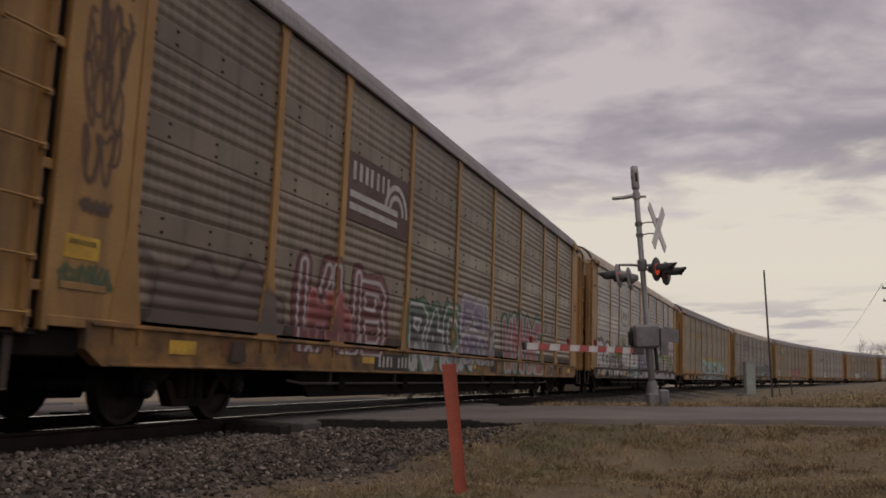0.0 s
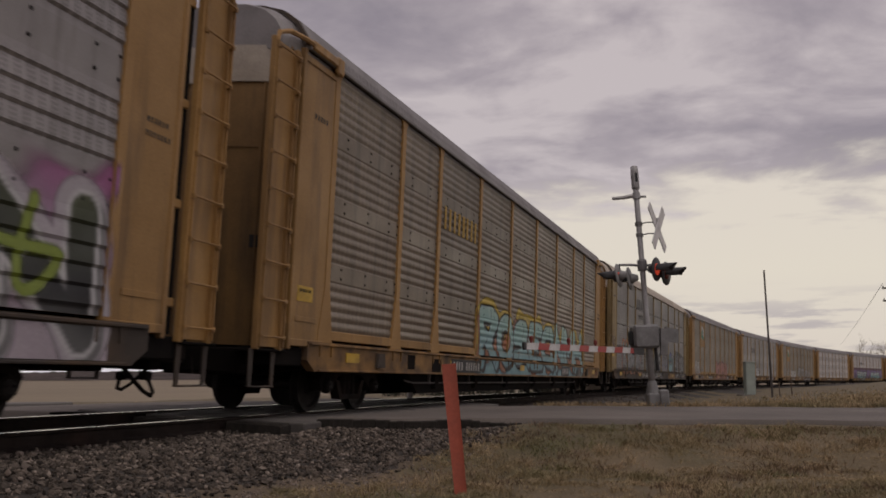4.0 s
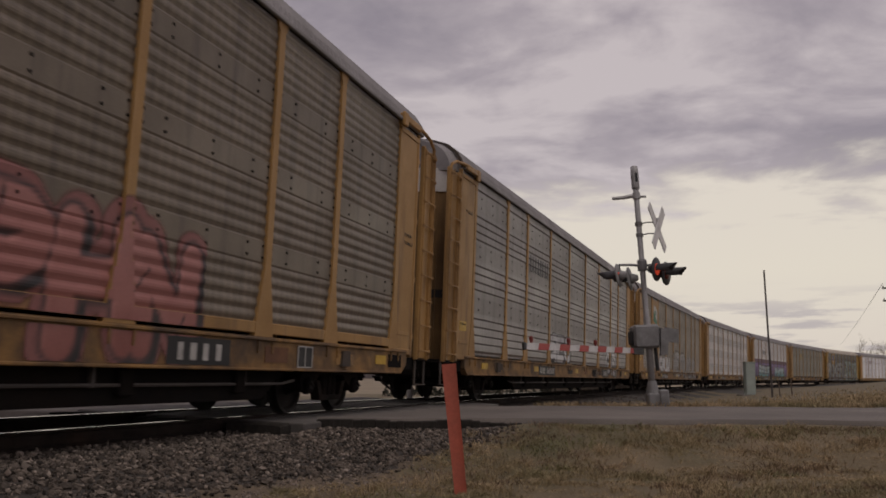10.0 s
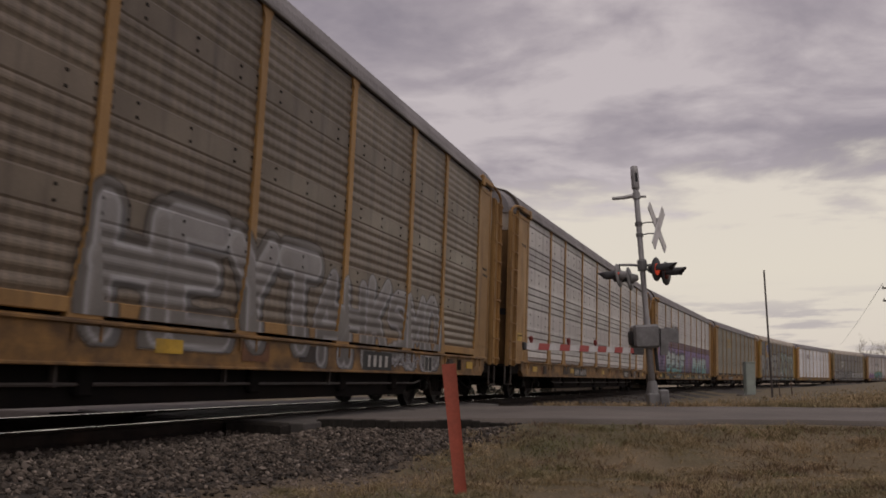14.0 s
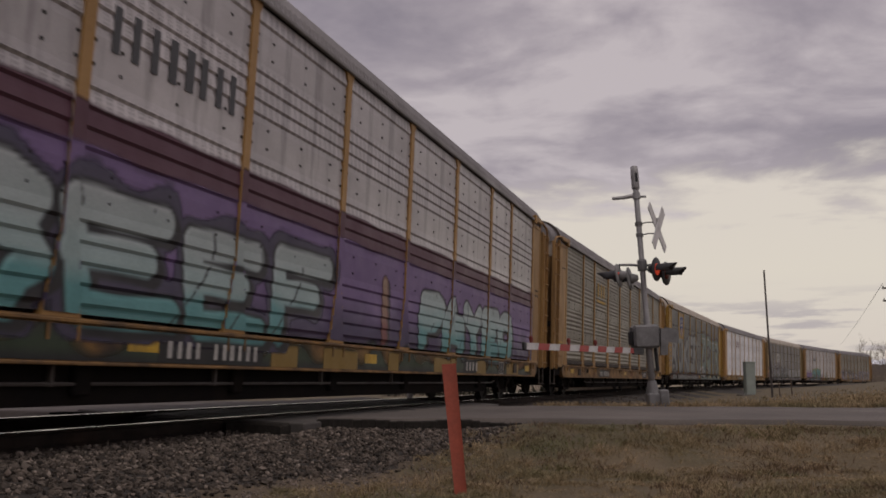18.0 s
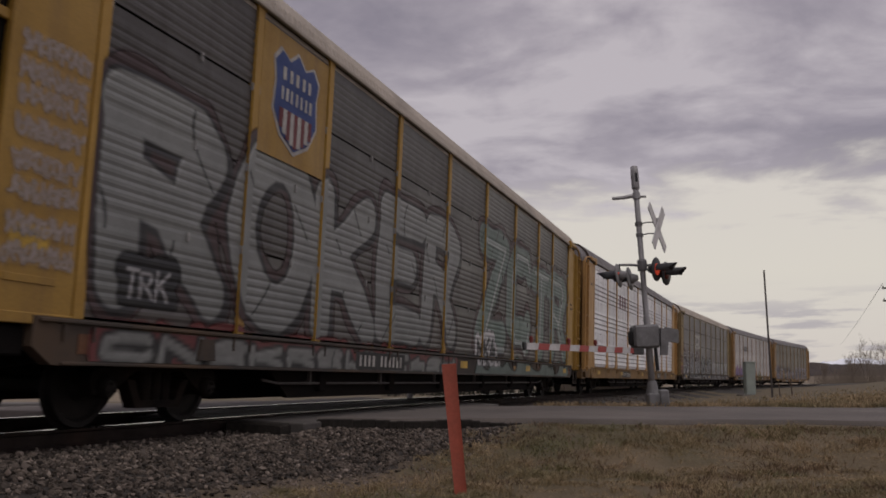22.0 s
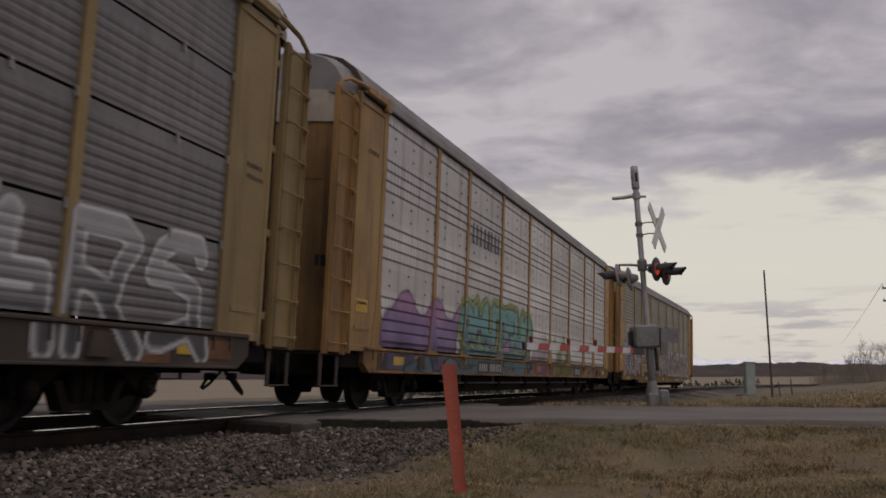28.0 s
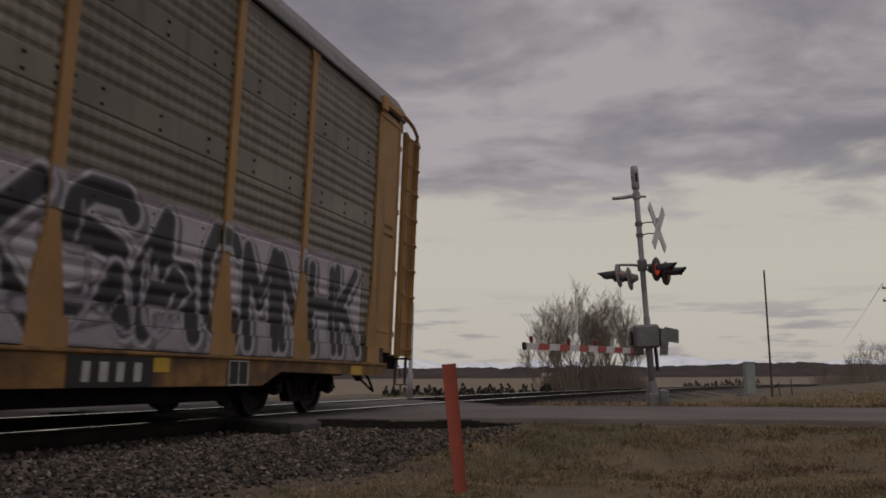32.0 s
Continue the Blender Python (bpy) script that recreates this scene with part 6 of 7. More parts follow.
def spray(car, pieces, flare, seed, ribs="fine", bare_feet=False):
    """Graffiti: a skin of paint that follows ribs, posts and sill; the letters come from random strokes."""
    rib_z, rib_p = RIBS[ribs][:, 0], RIBS[ribs][:, 1]
    low = np.arange(0.83 if bare_feet else Z_SILL0 + 0.045, Z_DECK - (0.002 if bare_feet else 0.055), 0.04)
    zs, ps = list(low), [0.0] * len(low)
    for a in range(len(rib_z) - 1):
        for k in range(2 if rib_z[a + 1] - rib_z[a] > 0.035 else 1):
            n = 2 if rib_z[a + 1] - rib_z[a] > 0.035 else 1
            zs.append(Z_DECK + rib_z[a] + (rib_z[a + 1] - rib_z[a]) * k / n)
            ps.append(rib_p[a] + (rib_p[a + 1] - rib_p[a]) * k / n)
    side_z, side_p = np.array(zs), np.array(ps)
    end_z = np.arange(1.12, 5.1, 0.024)
    for k, piece in enumerate(pieces):
        u0, u1, z0, z1 = piece[:4]
        fine = piece[4] in ("tag", "thin")
        on_end = min(abs(u0), abs(u1)) > 11.9
        zs, ps = (end_z, end_z * 0) if on_end else (side_z, side_p)
        DU = 0.022 if on_end else 0.03 if fine or piece[4] in ("tall", "wide", "block") else 0.045
        us = np.arange(u0 - 0.25, u1 + 0.25, DU)
        rows = np.array([i for i in range(len(zs) - 1) if zs[i] >= z0 - 0.15 and zs[i + 1] <= z1 + 0.25 and zs[i + 1] - zs[i] < 0.085])
        if not len(rows):
            continue
        quads, shades = [], []
        corner = []
        for du, dr in ((0, 0), (1, 0), (1, 1), (0, 1)):
            U, Zg = np.meshgrid(us[:-1] + du * DU, zs[rows + dr])
            corner.append((U, Zg, np.repeat(ps[rows + dr][:, None], U.shape[1], 1)))
        lab = [paint_piece(U, Zg, piece, seed * 100 + k) for U, Zg, _ in corner]
        keep = (lab[0][1] + lab[1][1] + lab[2][1] + lab[3][1]) > 0
        mid_u = corner[0][0] + DU / 2
        mid_z = (corner[0][1] + corner[2][1]) / 2
        base = skin_depth(mid_u, mid_z, np.full(mid_u.shape, -1.0), flare, flare and ribs == "fine")
        if bare_feet:
            keep &= ~((base > 1.477) & (mid_z > Z_DECK) & (mid_z < 2.05))
        if on_end:
            keep &= (np.abs(mid_u) > 11.98) & (np.abs(mid_u) < 12.95)
        for (U, Zg, P), (rgb, cov, _) in zip(corner, lab):
            y = np.where(base > 1.0, base, FACE + P) + 0.0045 + 0.0006 * k
            quads.append(np.stack((U, -y, Zg), -1)[keep])
            shades.append(np.concatenate((rgb, cov[..., None]), -1)[keep])
        quads, shades = np.stack(quads, 1), np.stack(shades, 1).astype(np.float32)
        owner = lab[0][2][keep]
        if piece[4] in ("band", "wash", "mist", "thin"):
            owner = owner * 0
        for i in np.unique(owner):
            paint_skin(car, quads[owner == i].reshape(-1, 3), shades[owner == i].reshape(-1, 4))


def paint_skin(car, v, c):
    n = len(v) // 4
    if not n:
        return
    me = bpy.data.meshes.new("graffiti")
    me.vertices.add(len(v))
    me.vertices.foreach_set("co", v.astype(np.float32).ravel())
    me.loops.add(len(v))
    me.loops.foreach_set("vertex_index", np.arange(len(v), dtype=np.int32))
    me.polygons.add(n)
    me.polygons.foreach_set("loop_start", np.arange(0, len(v), 4, dtype=np.int32))
    me.polygons.foreach_set("loop_total", np.full(n, 4, dtype=np.int32))
    at = me.color_attributes.new("paint", "FLOAT_COLOR", "CORNER")
    at.data.foreach_set("color", c.ravel())
    me.materials.append(M_SPRAY)
    me.update()
    part("graffiti", me, car, None, "sprayed graffiti in faded colours")


def auto_carrier(label, kind, steel, yellow, sill, roof, seed, flare_sill=False, hood=None, kick=None, pocket=False):
    """One enclosed auto carrier wagon; kind A has ribbed full-height sides with flared posts, B four rows of sheets."""
    car = thing("auto_carrier", label, "rail car", "train of auto carriers")
    A = kind == "A"
    tall = kind in "AC"
    yk = yellow.name
    part("underframe", cached(("under",), underframe_mesh), car)
    sm = cached(("sill", sill.name, flare_sill), lambda: side_sill_mesh(sill, flare_sill))
    part("side_sill", sm, car)
    part("side_sill", cached(("sill", sill.name, flare_sill, "y"), lambda: mirror_y(sm, "side_sill")), car)
    if flare_sill:
        for sy in (1, -1):
            m = pose(0, 0, 0, 0, 0, 0 if sy > 0 else 180)
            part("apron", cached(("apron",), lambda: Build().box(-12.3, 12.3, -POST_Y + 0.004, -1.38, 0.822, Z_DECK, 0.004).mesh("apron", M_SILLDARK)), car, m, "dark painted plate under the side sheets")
            for u in POSTS:
                part("post_foot", cached(("foot", yk), lambda: Build().prism([(-0.27, 0.818), (0.27, 0.818), (0.24, Z_DECK + 0.004), (-0.24, Z_DECK + 0.004)], -POST_Y - 0.02, -POST_Y + 0.01).mesh("post_foot", yellow)), car, m @ pose(u, 0, 0))
    part("roof", cached(("roof", roof.name), lambda: roof_mesh(roof)), car)
    hd = cached(("hood", (hood or roof).name), lambda: hood_mesh(hood or roof))
    part("roof_hood", hd, car)
    part("roof_hood", cached(("hood", (hood or roof).name, "x"), lambda: mirror_x(hd, "roof_hood")), car)
    for i in range(9):
        a, b = POSTS[i], POSTS[i + 1]
        w, mid = round(b - a - 0.09, 3), (a + b) / 2
        for sgn in (1, -1):
            turn = pose(mid, -sgn * FACE, Z_DECK, 0, 0, 0 if sgn > 0 else 180)
            if tall:
                me = cached(("panel", steel, w), lambda: panel_mesh("side_panel", w, STEEL[steel], 0, 4.2, RIB_OF.get(steel, "fine")))
                p = part("side_panel", me, car, turn)
                tagged(part("bolts", cached(("bolts", w, RIB_OF.get(steel, "fine")), lambda: bolt_mesh(w, RIB_OF.get(steel, "fine"))), p), kind="stuff")
                if not A or steel in RIB_OF:
                    continue
                km = kick or yellow
                kp = cached(("kick", km.name, w), lambda: kick_plate_mesh(w, km))
                part("kick_plate", kp, car, pose(mid, 0, 0, 0, 0, 0 if sgn > 0 else 180))
            else:
                for r in range(4):
                    me = cached(("panel", steel, w, r), lambda: panel_mesh("side_panel", w, STEEL[steel], r * 1.05 + 0.02, r * 1.05 + 1.045, "sheet"))
                    part("side_panel", me, car, turn)
                me = cached(("bolts", w, "sheet"), lambda: bolt_mesh(w, "sheet"))
                tagged(part("bolts", me, car, turn), kind="stuff")
    if not tall:
        for k in (1, 2, 3):
            part("deck", cached(("deck",), lambda: Build().box(-12.9, 12.9, -1.40, 1.40, -0.1, 0.1).mesh("deck", M_BLACK)), car, pose(0, 0, Z_DECK + 1.05 * k + 0.01), "dark inner deck")
    pm = cached(("post", yk, A), lambda: post_mesh(yellow, A))
    for u in POSTS:
        part("post", pm, car, pose(u, 0, 0))
        part("post", pm, car, pose(u, 0, 0, 0, 0, 180))
    four_corners("end_panel", ("endp", yk), lambda: end_panel_mesh(yellow), car)
    four_corners("eave_bracket", ("brk", yk), lambda: bracket_mesh(yellow), car)
    stiles = four_corners("ladder", ("stile", yk, 1), lambda: stile_mesh(yellow, 13.12, 5.15), car)
    outer = four_corners("stile", ("stile", yk, 2), lambda: stile_mesh(yellow, 13.71, 5.15), car)
    plates = four_corners("back_plate", ("lplate", yk), lambda: Build().box(13.15, 13.68, -1.475, -1.455, 0.96, 5.13, 0.004).mesh("back_plate", yellow), car)
    for ld, pl in zip(stiles, plates):
        pl.parent, pl.matrix_basis = ld, pose(0, 0, 0)
    rm = cached(("rung", yk), lambda: rung_mesh(yellow))
    rx, ry = cached(("rung", yk, "x"), lambda: mirror_x(rm, "rung")), cached(("rung", yk, "y"), lambda: mirror_y(rm, "rung"))
    rxy = cached(("rung", yk, "xy"), lambda: mirror_y(rx, "rung"))
    for ld, st, me in zip(stiles, outer, (rm, rx, ry, rxy)):
        st.parent, st.matrix_basis = ld, pose(0, 0, 0)
        for i in range(9):
            part("rung", me, ld, pose(0, 0, 1.09 + 0.49 * i))
    for sgn in (-1, 1):
        dm = cached(("door", yk, sgn), lambda: door_mesh(DOOR_OF[yk], sgn))
        part("end_door", dm, car, pose(END_DX, 0, 0))
        part("end_door", cached(("door", yk, sgn, "x"), lambda: mirror_x(dm, "end_door")), car, pose(END_DX, 0, 0))
    for sx in (-1, 1):
        for sy in (-1, 1):
            if not pocket:
                part("door_slot", cached(("slot", sx, sy, tall), lambda: slot_mesh(sx, sy, 0.95 if tall else 0.5)), car, pose(END_DX, 0, 2.42 if tall else 3.6), "black slot")
            # black box in the open corner, standing in for the shade there
            x0, x1 = sorted((sx * 12.9, sx * 13.07))
            y0, y1 = sorted((sy * 1.385, sy * 1.41))
            part("corner_gap", cached(("gap", sx, sy), lambda: Build().box(x0, x1, y0, y1, 1.0, 5.2).mesh("corner_gap", M_BLACK)), car, pose(END_DX, 0, 0), "black filler for the shade beside the ladder")
    es = cached(("endsill",), lambda: end_sill_mesh(M_BLACK))
    part("end_sill", es, car)
    part("end_sill", cached(("endsill", "x"), lambda: mirror_x(es, "end_sill")), car)
    four_corners("sill_step", ("step",), lambda: step_mesh(M_SILLDARK), car)
    part("train_line", cached(("pipe",), pipe_mesh), car, None, "grey pipe")
    rim = cached(("rim",), rim_mesh)
    part("roof_rim", rim, car)
    part("roof_rim", cached(("rim", "x"), lambda: mirror_x(rim, "roof_rim")), car)
    head = M_HEADW if seed - 20 in (2, 3, 4, 5, 7, 9) else M_ROOFW
    if not pocket:
        hb = cached(("head", head.name), lambda: hood_face_mesh(head))
        part("head_board", hb, car, pose(END_DX, 0, 0), "white painted head board")
        part("head_board", cached(("head", head.name, "x"), lambda: mirror_x(hb, "head_board")), car, pose(END_DX, 0, 0), "white painted head board")
    if pocket:
        four_corners("sill_end", ("pocket", sill.name), lambda: end_pocket_mesh(sill), car)
    for nm, mk in (("coupler", coupler_mesh), ("air_hose", hose_mesh), ("uncoupling_lever", lever_mesh)):
        me = cached((nm,), mk)
        part(nm, me, car)
        part(nm, cached((nm, "turned"), lambda: mirror_y(mirror_x(me, nm), nm)), car)
    for u in (-10.1, 10.1):
        truck(car, u)
    # reflective strips, the number plate on the sill and the small lettering on the ends
    rnd = random.Random(seed)
    dz, du, do = (-0.235, -0.75, -0.45) if flare_sill else (0, 0, 0)
    for u in (-11.2, -6.2, -0.4, 5.6, 10.9):
        plate(car, "reflector", u, u + 0.48, 0.80 + dz * 0.8, 0.95 + dz * 0.8, -POST_Y - 0.001, M_REFLECT)
    part_at = -6.0 + rnd.uniform(-0.3, 0.6)
    # painted-over and rusted patches, pockets and a stencil block on the sill
    if not flare_sill and not pocket:
        for u in (-11.9, -10.2, -8.6, -7.3, -2.9, -1.6, 1.3, 2.8, 4.2, 7.1, 9.3, 10.2, 11.5):
            if rnd.random() < 0.6:
                w, h = rnd.uniform(0.25, 0.75), rnd.uniform(0.14, 0.3)
                z = rnd.uniform(Z_SILL0 + 0.04, Z_DECK - 0.07 - h)
                plate(car, "sill_patch", u, u + w, z, z + h, -POST_Y + 0.001, rnd.choice((M_SILLDARK, M_SILLRUST, M_SILLRUST, M_YELLOW, M_BLACK)), "patch of other paint on the sill")
        for u in (-9.9, 9.6):
            part("sill_pocket", cached(("sillpocket",), lambda: Build().prism([(-0.16, 0), (0.16, 0), (0.12, 0.24), (-0.12, 0.24)], -0.05, 0.02).mesh("sill_pocket", M_SILLDARK)), car, pose(u, -POST_Y, 0.74), "dark cast pocket")
    plate(car, "number_plate", part_at, part_at + 2.1, 0.70 + dz, 0.98 + dz, -POST_Y - 0.002, M_BLACKP, "black plate with white markings")
    bars(car, "marking", part_at + 0.1, part_at + 2.0, 0.75 + dz, 0.93 + dz, 11, -POST_Y - 0.009, M_WHITEP, seed, 4)
    if A:
        plate(car, "stencil_box", 8.0 + du, 8.46 + du, 0.70 + dz, 1.0 + dz, -POST_Y - 0.002, M_BLACKP, "black stencil box")
        for x0, x1, z0, z1 in ((8.0, 8.46, 0.985, 1.0), (8.0, 8.46, 0.70, 0.715), (8.0, 8.02, 0.715, 0.985), (8.22, 8.24, 0.715, 0.985), (8.44, 8.46, 0.715, 0.985)):
            plate(car, "stencil_line", x0 + du, x1 + du, z0 + dz, z1 + dz, -POST_Y - 0.009, M_WHITEP)
        plate(car, "owner_plate", 5.0 + do, 6.25 + do, 0.70 + dz, 1.0 + dz, -POST_Y - 0.002, M_BLACKP, "black owner plate")
        bars(car, "owner_mark", 5.12 + do, 6.13 + do, 0.75 + dz, 0.94 + dz, 4, -POST_Y - 0.009, M_WHITEP, 77)
    plate(car, "end_placard", -12.8, -12.35, 1.64, 1.86, -1.472, M_REFLECT, "small yellow notice")
    bars(car, "placard_text", -12.76, -12.4, 1.77, 1.82, 7, -1.48, M_BLACKP, seed + 3)
    bars(car, "stencil", -12.6, -12.15, 4.35, 4.43, 5, -1.473, M_BLACKP, seed + 4)
    bars(car, "stencil", 12.15, 12.55, 3.2, 3.26, 6, -1.473, M_BLACKP, seed + 5)
    bars(car, "stencil", 12.15, 12.6, 3.05, 3.11, 7, -1.473, M_BLACKP, seed + 6)
    return car


M_REFLECT = material("reflective_yellow", (0.62, 0.38, 0.02), (0.5, 0.3, 0.02), 4.0, 0.45, stain=DIRT, stain_amount=0.5, stain_scale=3)
M_LOGO_BROWN = material("brown_emblem_paint", (0.085, 0.035, 0.028), (0.06, 0.028, 0.022), 1.5, 0.6)
M_LOGO_GREEN = material("green_emblem_paint", (0.06, 0.22, 0.13), (0.05, 0.17, 0.11), 1.5, 0.6)
M_LOGO_RED = material("maroon_emblem_paint", (0.16, 0.025, 0.03), (0.12, 0.02, 0.025), 1.5, 0.6)
M_LOGO_BLUE = material("blue_emblem_paint", (0.03, 0.06, 0.22), (0.025, 0.05, 0.17), 1.5, 0.6)
M_LOGO_YEL = material("yellow_emblem_paint", (0.45, 0.27, 0.03), (0.36, 0.22, 0.03), 1.5, 0.6)
M_LOGO_GREY = material("dark_grey_emblem_paint", (0.05, 0.05, 0.055), (0.08, 0.08, 0.085), 1.5, 0.6)
YLOGO = -FACE - PROUD - 0.006


def bay(i):
    return POSTS[i] + 0.1, POSTS[i + 1] - 0.1


def poly_part(car, name, pts, y, mat):
    b = Build()
    b.prism(pts, y - 0.005, y)
    return part(name, b.mesh(name, mat), car)


def logo_brown(car):
    a, b = bay(2)
    plate(car, "emblem_plate", a, b, 3.05, 4.15, YLOGO, M_LOGO_BROWN, "dark brown panel")
    bars(car, "emblem_word", a + 0.12, a + 1.75, 3.72, 4.02, 7, YLOGO - 0.008, M_WHITEP, 5)
    for z in (3.22, 3.42):
        plate(car, "emblem_stripe", a + 0.1, b - 0.55, z, z + 0.11, YLOGO - 0.008, M_WHITEP)
    for r0, r1 in ((0.26, 0.36), (0.44, 0.54)):
        arc = [(b - 0.62 + r * math.cos(t), 3.45 + r * math.sin(t)) for r, ts in ((r1, np.linspace(0, math.pi, 12)), (r0, np.linspace(math.pi, 0, 12))) for t in ts]
        poly_part(car, "emblem_arc", arc, YLOGO - 0.008, M_WHITEP)


def logo_yellow_panel(car, yellow):
    a, b = bay(1)
    plate(car, "emblem_panel", a, b, 3.22, 5.2, YLOGO, yellow, "plain yellow panel")
    poly_part(car, "emblem_sheet", [(a + 0.35, 3.95), (b - 0.35, 3.8), (b - 0.2, 4.55), (b - 0.5, 4.72), (a + 0.9, 4.85), (a + 0.5, 4.9)], YLOGO - 0.008, M_WHITEP)
    poly_part(car, "emblem_hill", [(a + 0.35, 3.95), (b - 0.35, 3.8), (b - 0.35, 4.0), (a + 1.0, 4.22), (a + 0.55, 4.5), (a + 0.40, 4.45)], YLOGO - 0.016, M_LOGO_GREEN)
    bars(car, "emblem_word", a + 0.55, b - 0.5, 4.32, 4.6, 3, YLOGO - 0.016, M_LOGO_GREEN, 9)


def logo_white_plate(car):
    a, b = bay(2)
    plate(car, "emblem_plate", a + 0.05, b - 0.05, 3.0, 4.02, YLOGO, M_WHITEP, "white emblem panel")
    for x in (a + 0.35, b - 0.45):
        plate(car, "emblem_bracket", x, x + 0.1, 3.25, 3.9, YLOGO - 0.008, M_LOGO_GREY)
    bars(car, "emblem_word", a + 0.75, b - 0.75, 3.42, 3.78, 3, YLOGO - 0.008, M_LOGO_GREY, 12)
    bars(car, "emblem_foot", a + 0.55, b - 0.55, 3.08, 3.22, 5, YLOGO - 0.008, M_LOGO_GREY, 13)


def logo_yellow_word(car):
    a, b = bay(2)
    bars(car, "emblem_word", a + 0.4, b - 0.5, 3.95, 4.5, 3, YLOGO, M_LOGO_YEL, 14)
    plate(car, "emblem_stripe", a + 0.35, b - 0.5, 3.72, 3.82, YLOGO, M_LOGO_YEL)


def logo_dark_word(car, i=2, mat=None):
    a, b = bay(i)
    bars(car, "emblem_word", a + 0.15, b - 0.1, 3.68, 4.16, 8, YLOGO, mat or M_LOGO_GREY, 15)


def logo_red_mark(car):
    a, b = bay(2)
    bars(car, "emblem_word", a + 0.4, b - 0.4, 3.85, 4.5, 3, YLOGO, M_LOGO_RED, 17)


def logo_shield(car, yellow):
    a, b = bay(1)
    plate(car, "emblem_panel", a, b, 3.45, 5.2, YLOGO, yellow, "bright yellow panel")
    m = (a + b) / 2

    def outline(k, z0):
        return [(m + k * x, z0 + k * z) for x, z in ((-0.62, 0.42), (-0.45, 0.60), (-0.22, 0.50), (0, 0.66), (0.22, 0.50), (0.45, 0.60), (0.62, 0.42), (0.56, 0.15), (0.60, -0.25), (0.38, -0.56), (0, -0.74), (-0.38, -0.56), (-0.60, -0.25), (-0.56, 0.15))]

    poly_part(car, "emblem_border", outline(1.06, 4.36), YLOGO - 0.008, M_WHITEP)
    poly_part(car, "emblem_shield", outline(0.98, 4.36), YLOGO - 0.015, M_LOGO_BLUE)
    bars(car, "emblem_word", m - 0.44, m + 0.44, 4.56, 4.74, 5, YLOGO - 0.022, M_WHITEP, 21)
    bars(car, "emblem_word", m - 0.46, m + 0.46, 4.28, 4.46, 7, YLOGO - 0.022, M_WHITEP, 22)
    for i in range(9):
        x = m - 0.45 + i * 0.1
        foot = 3.68 + 0.30 * (abs(x + 0.05 - m) / 0.5) ** 1.5
        plate(car, "emblem_stripe", x, x + 0.1, foot, 4.16, YLOGO - 0.022 - 0.0005 * (i % 2), M_WHITEP if i % 2 else M_LOGO_RED)


WHITE, PALE, BLACK, DGREY = (0.55, 0.54, 0.54), (0.36, 0.35, 0.36), (0.012, 0.012, 0.014), (0.06, 0.06, 0.065)
RED, DRED, PINK = (0.30, 0.06, 0.045), (0.13, 0.035, 0.035), (0.40, 0.17, 0.18)
TEAL, DTEAL, BLUE, SKY = (0.11, 0.30, 0.30), (0.045, 0.12, 0.13), (0.08, 0.10, 0.30), (0.24, 0.40, 0.42)
PURPLE, DPURP, LIME, YEL = (0.18, 0.11, 0.25), (0.06, 0.04, 0.10), (0.24, 0.30, 0.07), (0.50, 0.36, 0.04)
SAGE, LILAC, GREEN, RUST = (0.17, 0.22, 0.19), (0.34, 0.31, 0.36), (0.05, 0.12, 0.07), (0.38, 0.14, 0.06)
MAROON = (0.10, 0.035, 0.055)


